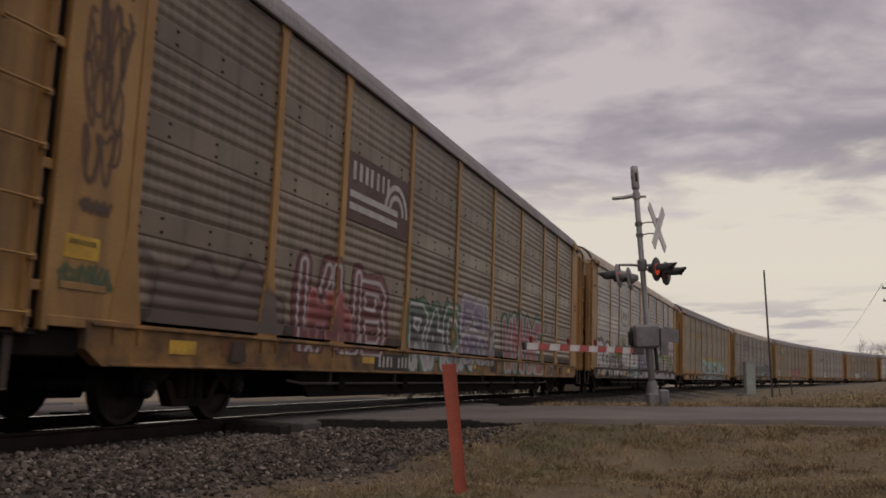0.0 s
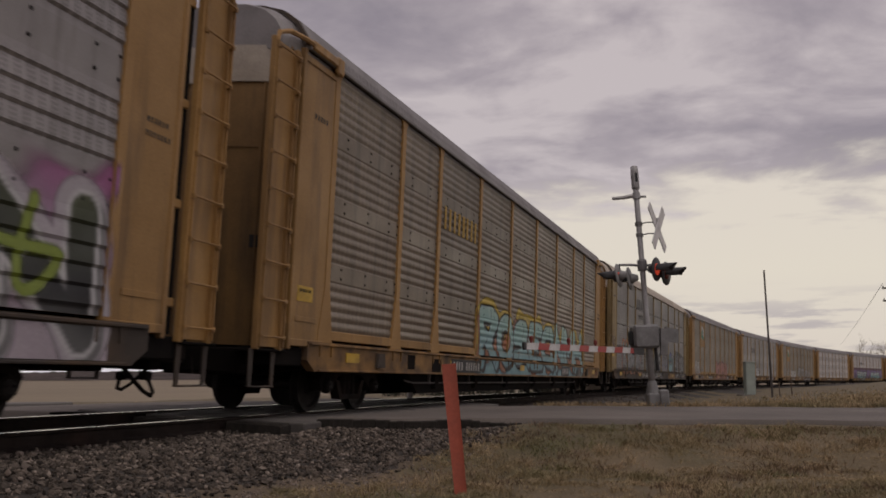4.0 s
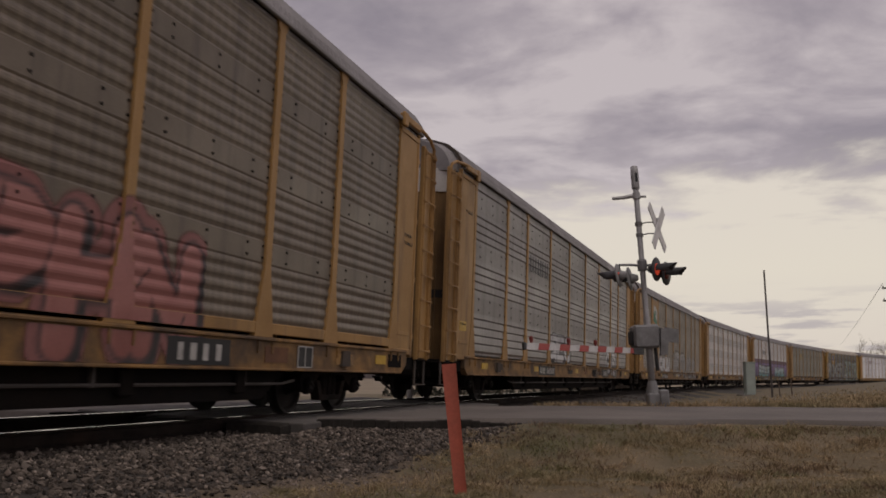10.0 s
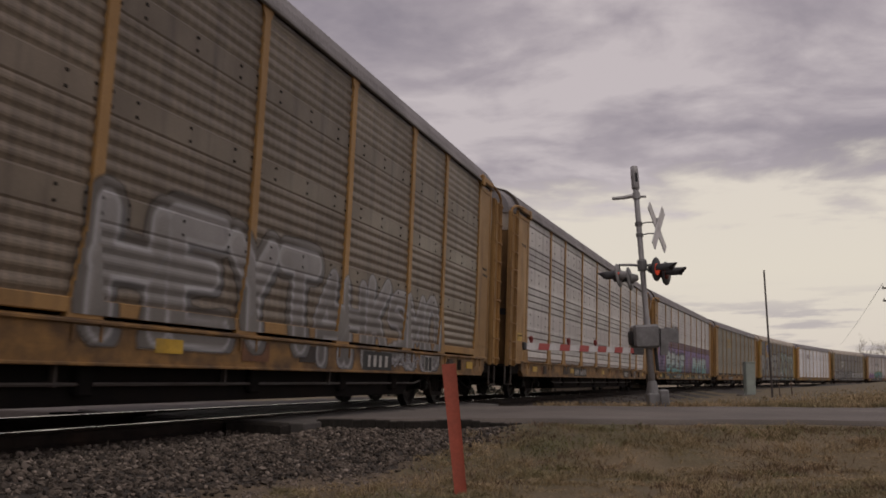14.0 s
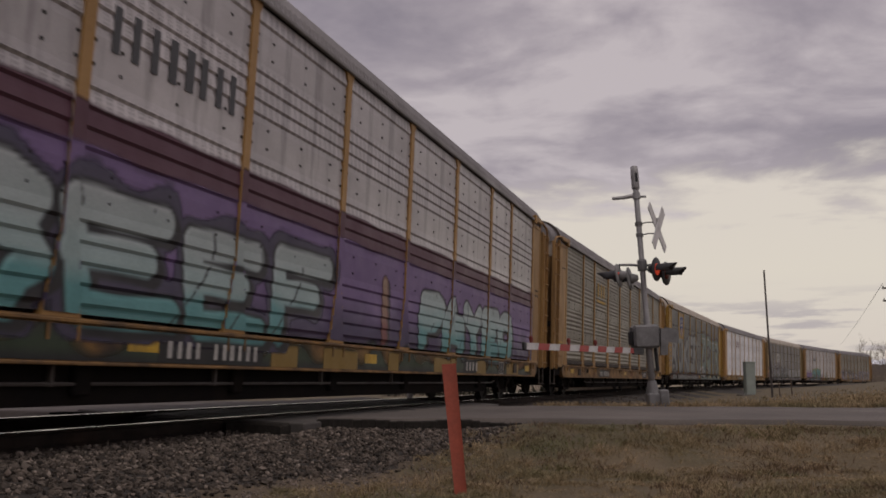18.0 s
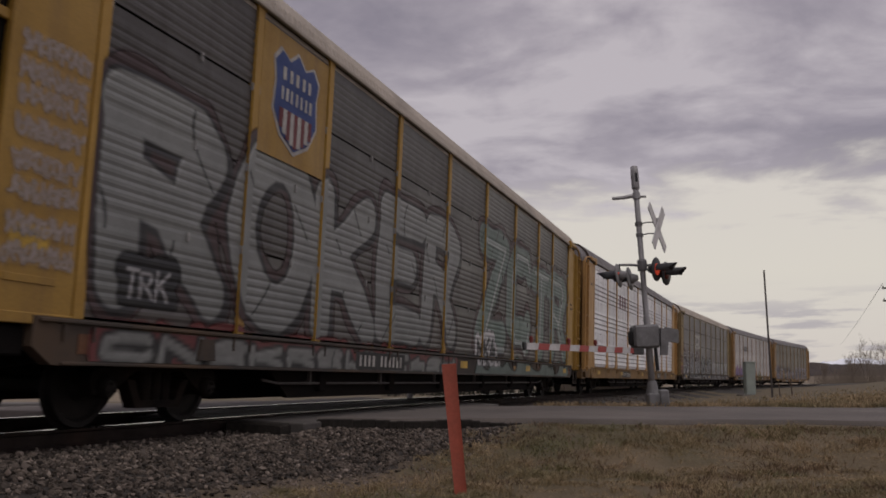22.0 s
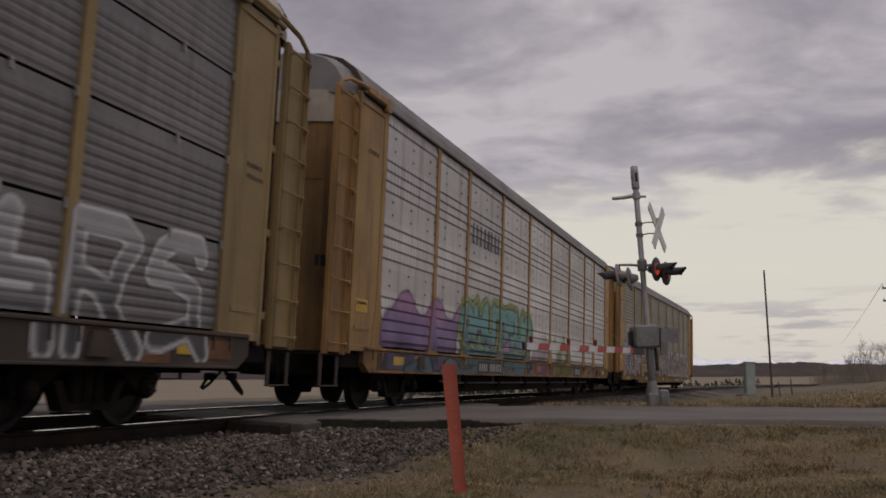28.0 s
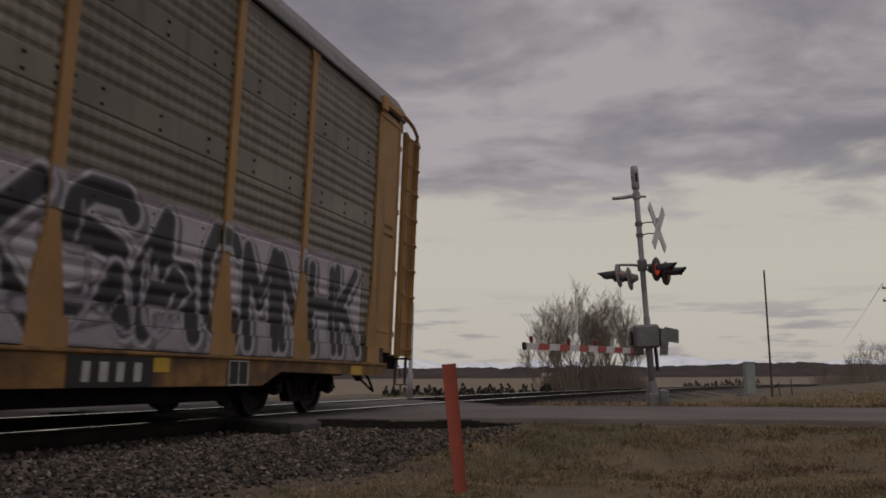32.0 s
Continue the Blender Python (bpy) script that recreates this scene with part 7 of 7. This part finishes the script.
def build_train():
    cars = {}

    def car(n, *a, **k):
        cars[n] = auto_carrier(*a, seed=n + 20, **k)
        return cars[n]

    INK = (0.09, 0.055, 0.045)
    c = car(-2, "brown-grey auto carrier with yellow ends and scrawled tags", "A", "brown", M_YELLOW, M_SILL, M_ROOF, kick=M_SILLDARK)
    spray(c, [(2, 9, 0.9, 2.2, "block", [PALE, WHITE], BLACK, None, 6), (9.3, 11.6, 0.9, 2.0, "halo", [PALE], DGREY, None, 3)], True, 1)
    c = car(-1, "brown-grey auto carrier with a brown emblem panel and red graffiti", "A", "brown", M_YELLOW, M_SILL, M_ROOF, kick=M_SILLDARK)
    logo_brown(c)
    spray(c, [(-12.75, -12.15, 3.5, 4.3, "thin", [INK], BLACK, None, 3), (-12.75, -12.2, 2.9, 3.7, "thin", [INK], BLACK, None, 2), (-12.7, -12.2, 2.35, 3.0, "thin", [INK], BLACK, None, 2), (-12.65, -12.25, 2.1, 2.22, "thin", [INK], BLACK, None, 5), (-12.85, -12.15, 1.35, 1.6, "thin", [GREEN], BLACK, None, 5),
              (-11.7, -8.7, 1.1, 1.9, "wash", [(0.10, 0.075, 0.065), (0.14, 0.10, 0.09)], DRED, None, 1),
              (-8.4, -5.2, 1.0, 2.2, "halo", [DRED, DRED], WHITE, DRED, "WUB"), (-8.0, -6.6, 1.05, 1.9, "fat", [DRED, RED], PINK, None, "HA"),
              (-4.1, -0.2, 0.72, 2.1, "block", [PALE, DGREY, GREEN], WHITE, GREEN, 4), (-0.9, 1.7, 1.55, 2.3, "block", [(0.12, 0.09, 0.16), (0.18, 0.15, 0.22)], (0.36, 0.34, 0.36), (0.36, 0.34, 0.34), "FSL"), (-0.9, 1.7, 0.95, 1.6, "block", [(0.12, 0.09, 0.16), (0.16, 0.13, 0.20)], (0.36, 0.34, 0.36), (0.34, 0.32, 0.32), "OROW"),
              (2.6, 7.0, 0.72, 2.3, "fat", [(0.28, 0.11, 0.06), (0.26, 0.10, 0.11), (0.30, 0.10, 0.12), (0.24, 0.07, 0.10)], (0.42, 0.44, 0.43), GREEN, "WMHNE")], True, 2)
    c = car(0, "grey auto carrier with a white emblem plate and purple graffiti", "C", "stone", M_YELLOW, M_SILLDARK, M_ROOFW)
    logo_white_plate(c)
    spray(c, [(-11.8, -9.0, 0.75, 2.25, "fat", [WHITE, PALE, WHITE], DGREY, DGREY, "RO"), (-9.1, -6.2, 0.75, 2.2, "fat", [WHITE, DGREY, LIME], BLACK, None, "AOE"), (-7.7, -4.4, 1.7, 2.65, "mist", [LIME, (0.2, 0.22, 0.06)], WHITE, None, 1), (-6.2, -4.0, 0.75, 2.2, "fat", [PALE, WHITE], BLACK, DGREY, "SA"),
              (-4.0, -2.2, 0.75, 2.4, "fat", [TEAL, WHITE, TEAL], WHITE, BLACK, "U"),
              (-2.2, 3.5, 0.72, 2.5, "wash", [DPURP, DPURP, (0.13, 0.08, 0.17)], PALE, None, 1), (3.3, 11.8, 0.72, 2.55, "wash", [(0.42, 0.36, 0.40), (0.30, 0.20, 0.28), (0.36, 0.12, 0.27)], PALE, None, 1),
              (-2.1, 3.4, 0.95, 2.4, "wide", [BLACK, DPURP, DPURP, (0.13, 0.07, 0.17), (0.26, 0.09, 0.15)], (0.40, 0.36, 0.43), None, "CHAKU"), (-2.0, 3.3, 0.72, 1.05, "halo", [(0.22, 0.12, 0.05), PURPLE], WHITE, None, "WAW"),
              (3.6, 11.6, 0.74, 2.35, "wide", [(0.10, 0.10, 0.10), BLACK, (0.03, 0.035, 0.02), (0.05, 0.06, 0.02)], WHITE, (0.42, 0.38, 0.41), "GTOWN"), (3.9, 11.3, 1.2, 2.3, "tag", [(0.20, 0.26, 0.03)], LIME, None, 3)], False, 3, "lapped")
    c = car(1, "dark brown-grey auto carrier with pale blue graffiti edged in yellow", "A", "brown", M_YELLOW, M_SILL, M_ROOF)
    logo_dark_word(c, 2, M_LOGO_YEL)
    spray(c, [(-4.2, 8.9, 0.75, 2.35, "fat", [YEL, YEL], (0.30, 0.22, 0.03), YEL, "ROSECNMH"), (-4.4, 8.8, 0.68, 2.0, "wash", [(0.30, 0.10, 0.04), (0.34, 0.13, 0.06), (0.30, 0.14, 0.09)], BLACK, None, 1), (-4.4, 8.9, 0.68, 1.0, "wash", [(0.17, 0.32, 0.36), SKY], BLACK, None, 1), (-4.2, 8.9, 0.78, 2.38, "wide", [(0.17, 0.32, 0.36), SKY, (0.27, 0.45, 0.42), (0.33, 0.50, 0.43)], BLACK, None, "ROSECNMH"), (7.4, 8.4, 0.72, 1.0, "wash", [BLACK, DGREY], BLACK, None, 1)], True, 4)
    c = car(2, "grey auto carrier with sheets in four rows and white graffiti", "B", "grey", M_TAN, M_SILLDARK, M_ROOFW, hood=M_ROOFW)
    a, e = bay(2)
    bars(c, "emblem_word", a + 0.9, e - 0.6, 4.2, 4.75, 2, YLOGO, M_LOGO_GREY, 31)
    bars(c, "emblem_word", a + 0.7, e - 0.5, 3.75, 4.0, 5, YLOGO, M_LOGO_GREY, 32)
    for q in range(5):
        plate(c, "emblem_stripe", a + 0.15, a + 0.85 + 0.02 * q, 4.3 + 0.1 * q, 4.335 + 0.1 * q, YLOGO, M_LOGO_GREY)
    spray(c, [(-12.8, -12.1, 1.9, 2.6, "tag", [(0.10, 0.06, 0.09)], BLACK, None, 2), (-11.7, -10.2, 1.05, 2.0, "thin", [PALE], PALE, None, 3),
              (-10.2, -5.3, 0.95, 2.4, "fat", [DGREY, (0.15, 0.15, 0.155), (0.07, 0.10, 0.11), (0.20, 0.22, 0.22)], BLACK, RUST, "KSAGK"), (-10.0, -5.5, 1.1, 2.2, "thin", [PALE, WHITE], WHITE, None, 5), (-6.1, -5.5, 1.9, 2.25, "tag", [WHITE], BLACK, None, "AT"),
              (-5.3, -4.2, 1.15, 2.15, "block", [BLACK, BLACK], PALE, None, "AT"), (-3.9, 1.3, 0.72, 2.3, "block", [BLACK, (0.02, 0.02, 0.02)], PALE, None, "MONWS"), (1.7, 4.2, 1.2, 2.2, "thin", [BLUE, DGREY], BLACK, None, 4),
              (4.3, 6.3, 1.1, 2.4, "fat", [SKY, DTEAL, BLUE], (0.03, 0.05, 0.08), None, "O"), (5.4, 6.6, 1.95, 2.2, "tag", [PALE], BLACK, None, 5), (7.2, 8.6, 2.25, 2.5, "tag", [BLACK], BLACK, None, 4),
              (6.9, 11.6, 0.75, 2.3, "fat", [BLACK, (0.03, 0.03, 0.032)], BLACK, BLACK, "SCAM"), (6.8, 11.7, 0.72, 2.15, "thin", [WHITE, PALE], BLACK, None, 5), (7.6, 9.2, 1.5, 2.45, "thin", [PALE], BLACK, None, 2), (9.3, 11.6, 1.0, 2.2, "thin", [PALE, WHITE], BLACK, None, 4)], False, 5, "sheet")
    plate(c, "sill_patch", 3.9, 8.7, Z_SILL0 + 0.05, Z_DECK - 0.06, -POST_Y - 0.0005, M_SILLY, "yellow painted stretch of the sill")
    c = car(3, "brown-grey auto carrier with a green and white emblem on yellow", "A", "brown", M_YELLOW, M_SILL, M_ROOF)
    logo_yellow_panel(c, M_YELLOW)
    spray(c, [(-11.6, -9.4, 0.7, 2.15, "block", [(0.20, 0.17, 0.14), (0.30, 0.28, 0.26)], WHITE, None, "OB"), (-9.3, -8.2, 1.2, 1.6, "tag", [PALE], WHITE, None, 4), (-9.6, -7.9, 0.75, 1.05, "tag", [PALE], WHITE, None, 4),
              (-1.2, 5.5, 0.68, 2.15, "fat", [(0.26, 0.085, 0.07), (0.36, 0.14, 0.12), (0.38, 0.16, 0.14)], (0.06, 0.03, 0.03), (0.26, 0.10, 0.09), "BOMPHN")], True, 6)
    c = car(4, "mid grey auto carrier with white outlined graffiti", "A", "mid", M_YELLOW, M_SILL, M_ROOF)
    logo_dark_word(c)
    spray(c, [(-4.1, -1.0, 1.12, 2.05, "block", [WHITE, PALE], DGREY, None, "SEO"), (4.6, 5.8, 1.3, 2.15, "thin", [WHITE], WHITE, None, 2), (6.1, 8.4, 0.75, 1.85, "block", [PALE, WHITE], BLACK, None, "GIB"),
              (3.0, 5.7, 0.72, 0.98, "tag", [DGREY], BLACK, None, 8), (9.3, 11.6, 1.7, 2.1, "thin", [PALE], WHITE, None, 6)], True, 7, "lapped")
    c = car(5, "brown-grey auto carrier with a green and white emblem and white tags", "A", "brown", M_YELLOW, M_SILL, M_ROOF)
    logo_yellow_panel(c, M_YELLOW)
    spray(c, [(-11.75, -7.3, 1.0, 2.25, "thin", [PALE, WHITE], WHITE, None, 5), (-11.7, -9.2, 1.6, 2.2, "thin", [WHITE], WHITE, None, 3), (-6.5, -2.7, 1.1, 2.0, "block", [WHITE, WHITE], PALE, None, "CREW"),
              (-1.4, 3.4, 0.9, 2.4, "block", [(0.17, 0.155, 0.14), (0.23, 0.215, 0.20), (0.30, 0.285, 0.275)], (0.40, 0.39, 0.39), (0.13, 0.115, 0.10), "HEYT"), (3.3, 9.0, 0.72, 2.25, "block", [(0.10, 0.09, 0.085), (0.19, 0.175, 0.16), (0.25, 0.235, 0.22)], (0.36, 0.35, 0.35), None, "AHKSMO"), (5.0, 8.8, 0.74, 0.98, "tag", [PALE], WHITE, None, 8)], True, 8)
    c = car(6, "ash-grey galvanized auto carrier with plain sides", "A", "ash", M_YELLOW, M_SILL, M_ROOF, kick=M_SILLDARK)
    c = car(7, "pale auto carrier with a maroon band over purple and teal graffiti", "A", "pale", M_YELLOW, M_SILL, M_ROOF, kick=M_SILLDARK)
    logo_dark_word(c)
    spray(c, [(-11.8, 11.8, 2.62, 3.1, "band", [MAROON], DRED, None, 1), (-11.8, 11.8, 1.1, 2.68, "band", [DPURP, PURPLE, PURPLE], DRED, None, 1), (-11.8, 11.8, 0.66, 1.0, "wash", [BLACK, (0.03, 0.05, 0.025), (0.03, 0.04, 0.025)], BLACK, None, 1)] + [(u, u + w, 0.66, 0.99, "band", [(0.26, 0.16, 0.03)], BLACK, None, 1) for u, w in ((-9.6, 1.5), (-3.4, 0.7), (-1.9, 1.2), (0.6, 0.5), (3.0, 1.4), (6.0, 0.8), (8.8, 1.3))] + [
              (-11.0, -9.9, 1.5, 2.2, "tag", [DPURP], BLACK, None, 3), (-9.0, -1.65, 0.96, 2.42, "wide", [TEAL, TEAL, (0.33, 0.43, 0.42), (0.37, 0.43, 0.42), (0.38, 0.42, 0.42)], BLACK, (0.06, 0.05, 0.09), "BEEF"), (0.1, 0.9, 1.1, 2.3, "block", [(0.22, 0.08, 0.07), (0.32, 0.22, 0.14)], DRED, None, "I"),
              (2.2, 9.5, 1.0, 2.42, "fat", [TEAL, TEAL, (0.31, 0.44, 0.43), (0.38, 0.46, 0.45), (0.38, 0.45, 0.45)], BLACK, None, "PAYEO")], True, 10, "lapped")
    c = car(8, "olive-grey auto carrier with a yellow word emblem", "A", "olive", M_YELLOW, M_SILL, M_ROOF, kick=M_SILLDARK)
    logo_yellow_word(c)
    c = car(9, "dark auto carrier with bright yellow ends and huge pale graffiti letters", "B", "dark", M_YELLOW2, M_SILLDARK, M_ROOFW, hood=M_ROOFW)
    logo_shield(c, M_YELLOW2)
    spray(c, [(-11.7, -0.6, 1.05, 3.9, "tall", [(0.19, 0.195, 0.185), (0.24, 0.245, 0.235), (0.26, 0.265, 0.25)], BLACK, (0.055, 0.03, 0.03), "ROKER"), (0.6, 11.8, 0.66, 1.06, "wash", [(0.10, 0.135, 0.12), (0.12, 0.16, 0.14)], BLACK, None, 1), (0.8, 11.7, 1.1, 4.35, "tall", [(0.13, 0.18, 0.155), (0.17, 0.225, 0.195), (0.16, 0.21, 0.185), (0.12, 0.16, 0.14)], (0.03, 0.026, 0.028), (0.06, 0.03, 0.03), "ZCTR"), (1.05, 11.5, 1.25, 4.1, "thin", [(0.34, 0.37, 0.35)], BLACK, None, "ZCTR"), (1.0, 2.6, 0.95, 1.6, "block", [BLACK], WHITE, WHITE, "MKA"),
              (-11.7, -0.8, 0.66, 1.0, "fat", [(0.20, 0.205, 0.195), (0.2, 0.2, 0.19)], BLACK, (0.16, 0.035, 0.035), 12), (-11.3, -10.55, 1.35, 1.65, "tag", [WHITE], WHITE, BLACK, "TRK")]
             + [(-12.85, -12.05, z, z + 0.2, "tag", [(0.42, 0.36, 0.33)], WHITE, None, 6) for z in (3.35, 3.1, 2.88, 2.6, 2.3, 2.05, 1.75, 1.5)], False, 11, "sheet")
    c = car(10, "clean silver auto carrier with bright yellow sill and maroon mark", "A", "silver", M_FRESH, M_SILLY, M_ROOF, pocket=True)
    logo_red_mark(c)
    c = car(11, "slate grey auto carrier with sheets in four rows and white graffiti", "B", "grey", M_TAN, M_SILLDARK, M_ROOFW, hood=M_ROOFW)
    logo_white_plate(c)
    spray(c, [(-12.85, -12.0, 1.1, 2.5, "wash", [DRED, (0.22, 0.05, 0.045), (0.25, 0.06, 0.05)], DRED, None, 1), (-11.8, -9.3, 1.4, 2.95, "mist", [DRED, (0.34, 0.09, 0.05)], DRED, None, 1), (-9.2, -4.3, 1.7, 2.75, "mist", [DRED, (0.34, 0.09, 0.05)], DRED, None, 1), (-11.8, -0.5, 0.9, 2.2, "wash", [BLACK, (0.03, 0.03, 0.032), DGREY], BLACK, None, 1),
              (-11.9, -4.4, 0.85, 2.55, "halo", [(0.05, 0.05, 0.055), (0.10, 0.10, 0.105)], WHITE, None, "ESNEM"), (-11.7, -4.6, 1.0, 2.3, "thin", [WHITE, PALE], WHITE, None, 6), (-4.3, 1.9, 0.8, 2.3, "halo", [BLACK, DGREY], WHITE, BLACK, "HSAKR"), (1.8, 11.5, 0.8, 2.05, "halo", [DGREY, PALE], WHITE, None, "MEKUNARS")], False, 12, "sheet")
    c = car(12, "pale silver auto carrier with teal and magenta graffiti", "A", "pale", M_YELLOW, M_SILL, M_ROOF, kick=M_SILLDARK)
    logo_dark_word(c)
    spray(c, [(-11.8, -7.4, 0.8, 2.1, "wash", [DPURP, PURPLE, (0.3, 0.14, 0.28)], PINK, None, 4), (-11.0, -1.0, 0.66, 1.02, "wash", [(0.07, 0.11, 0.14), (0.08, 0.13, 0.16)], BLACK, None, 1),
              (-7.4, -1.0, 0.95, 2.3, "wash", [DTEAL, (0.07, 0.10, 0.11), DTEAL], BLACK, None, 1), (-7.4, -1.0, 1.35, 2.4, "fat", [DTEAL, TEAL, (0.16, 0.36, 0.34)], BLACK, LIME, "OHUTEUO"), (-7.2, -1.4, 1.0, 1.5, "thin", [SKY], SKY, None, 5), (-4.2, -3.3, 1.35, 1.75, "wash", [(0.30, 0.14, 0.32)], PINK, None, 1),
              (-0.9, 1.4, 0.66, 1.9, "mist", [(0.26, 0.09, 0.2), (0.32, 0.2, 0.30)], PINK, None, 1), (1.9, 4.9, 0.66, 1.8, "mist", [(0.18, 0.22, 0.05), (0.22, 0.28, 0.1)], LIME, None, 1)], True, 13, "lapped")
    c = car(13, "olive-grey auto carrier ending the train, with black and white graffiti", "A", "olive", M_YELLOW, M_SILL, M_ROOF, flare_sill=True, kick=M_SILLDARK)
    spray(c, [(-12.8, -12.1, 3.2, 4.6, "tag", [PALE], WHITE, None, 2), (-12.8, -12.1, 1.7, 2.2, "tag", [PALE], WHITE, None, 4), (-11.8, -9.3, 0.84, 2.4, "wide", [(0.27, 0.25, 0.28), (0.33, 0.31, 0.33)], BLACK, (0.2, 0.16, 0.24), "TOL"),
              (-11.0, -1.0, 1.6, 2.55, "mist", [LILAC, (0.22, 0.18, 0.26)], BLACK, None, 1), (-9.2, -7.0, 0.84, 2.3, "wide", [(0.27, 0.25, 0.28), (0.33, 0.31, 0.33)], BLACK, None, "SP"), (-6.95, -5.75, 1.5, 2.0, "block", [(0.36, 0.27, 0.13)], BLACK, None, "RTO"), (-6.8, -5.6, 1.0, 1.5, "block", [(0.36, 0.27, 0.13)], BLACK, None, "CRS"),
              (-5.4, -4.2, 0.84, 1.9, "block", [(0.25, 0.23, 0.26), (0.29, 0.27, 0.29)], BLACK, None, "K"), (-4.1, -1.4, 0.84, 1.95, "block", [(0.25, 0.23, 0.26), (0.29, 0.27, 0.29)], BLACK, None, "WKIN"), (-1.3, 1.6, 0.84, 2.0, "block", [(0.25, 0.23, 0.26), (0.29, 0.27, 0.29)], BLACK, None, "MKN"),
              (1.8, 11.3, 0.83, 2.4, "band", [(0.34, 0.31, 0.33), (0.46, 0.43, 0.46), (0.46, 0.42, 0.46), (0.42, 0.36, 0.40)], PALE, None, 1), (1.9, 6.6, 0.84, 2.55, "wide", [BLACK, (0.02, 0.02, 0.022)], (0.50, 0.47, 0.50), None, "NKSA"), (2.4, 6.4, 0.9, 1.9, "thin", [LILAC], BLACK, None, 4), (6.6, 11.2, 0.84, 2.35, "wide", [BLACK, (0.03, 0.03, 0.032)], (0.48, 0.45, 0.48), None, "CMNHK")], True, 14, "fine", True)
    return cars


CARS = build_train()

# ---------------------------------------------------------------- what moves


def station(n, t):
    """Where the middle of car n stands on the line at t seconds."""
    drift = float(np.interp(t, DRIFT_T, DRIFT))
    return (PHASE - t / PERIOD + n + 0.5) * PITCH_L + drift


# small changes of pace, in metres ahead of an even run
DRIFT_T = [0, 2.0, 3.0, 6, 9.5, 13, 14, 17, 19, 21, 23, 25, 27, 29, 32]
DRIFT = [0.62, 0.30, 0.13, 0.02, 0.05, 0.15, 0.16, 0.45, 0.55, 0.56, 0.52, 0.38, 0.25, 0.04, -0.34]


def motions():
    # every wheelset turns at the same rate: one rolling action, shared
    wheels = [w for car in CARS.values() for w in car.children_recursive if w.name.startswith("wheelset")]
    step = 1.0 / FPS
    turn = math.degrees(PITCH_L / PERIOD / 0.42) * step
    walk(wheels[0], [(i * step, pose(0, 0, 0, 0, -turn * i, 0)) for i in range(32 * FPS + 1)])
    roll = wheels[0].animation_data
    for w in wheels[1:]:
        w.rotation_mode = "QUATERNION"
        w.animation_data_create()
        w.animation_data.action = roll.action
        w.animation_data.action_slot = roll.action_slot
    for n, car in CARS.items():
        walk(car, [(float(t), track_pose(station(n, t), 10.1)) for t in range(0, 33)])


motions()
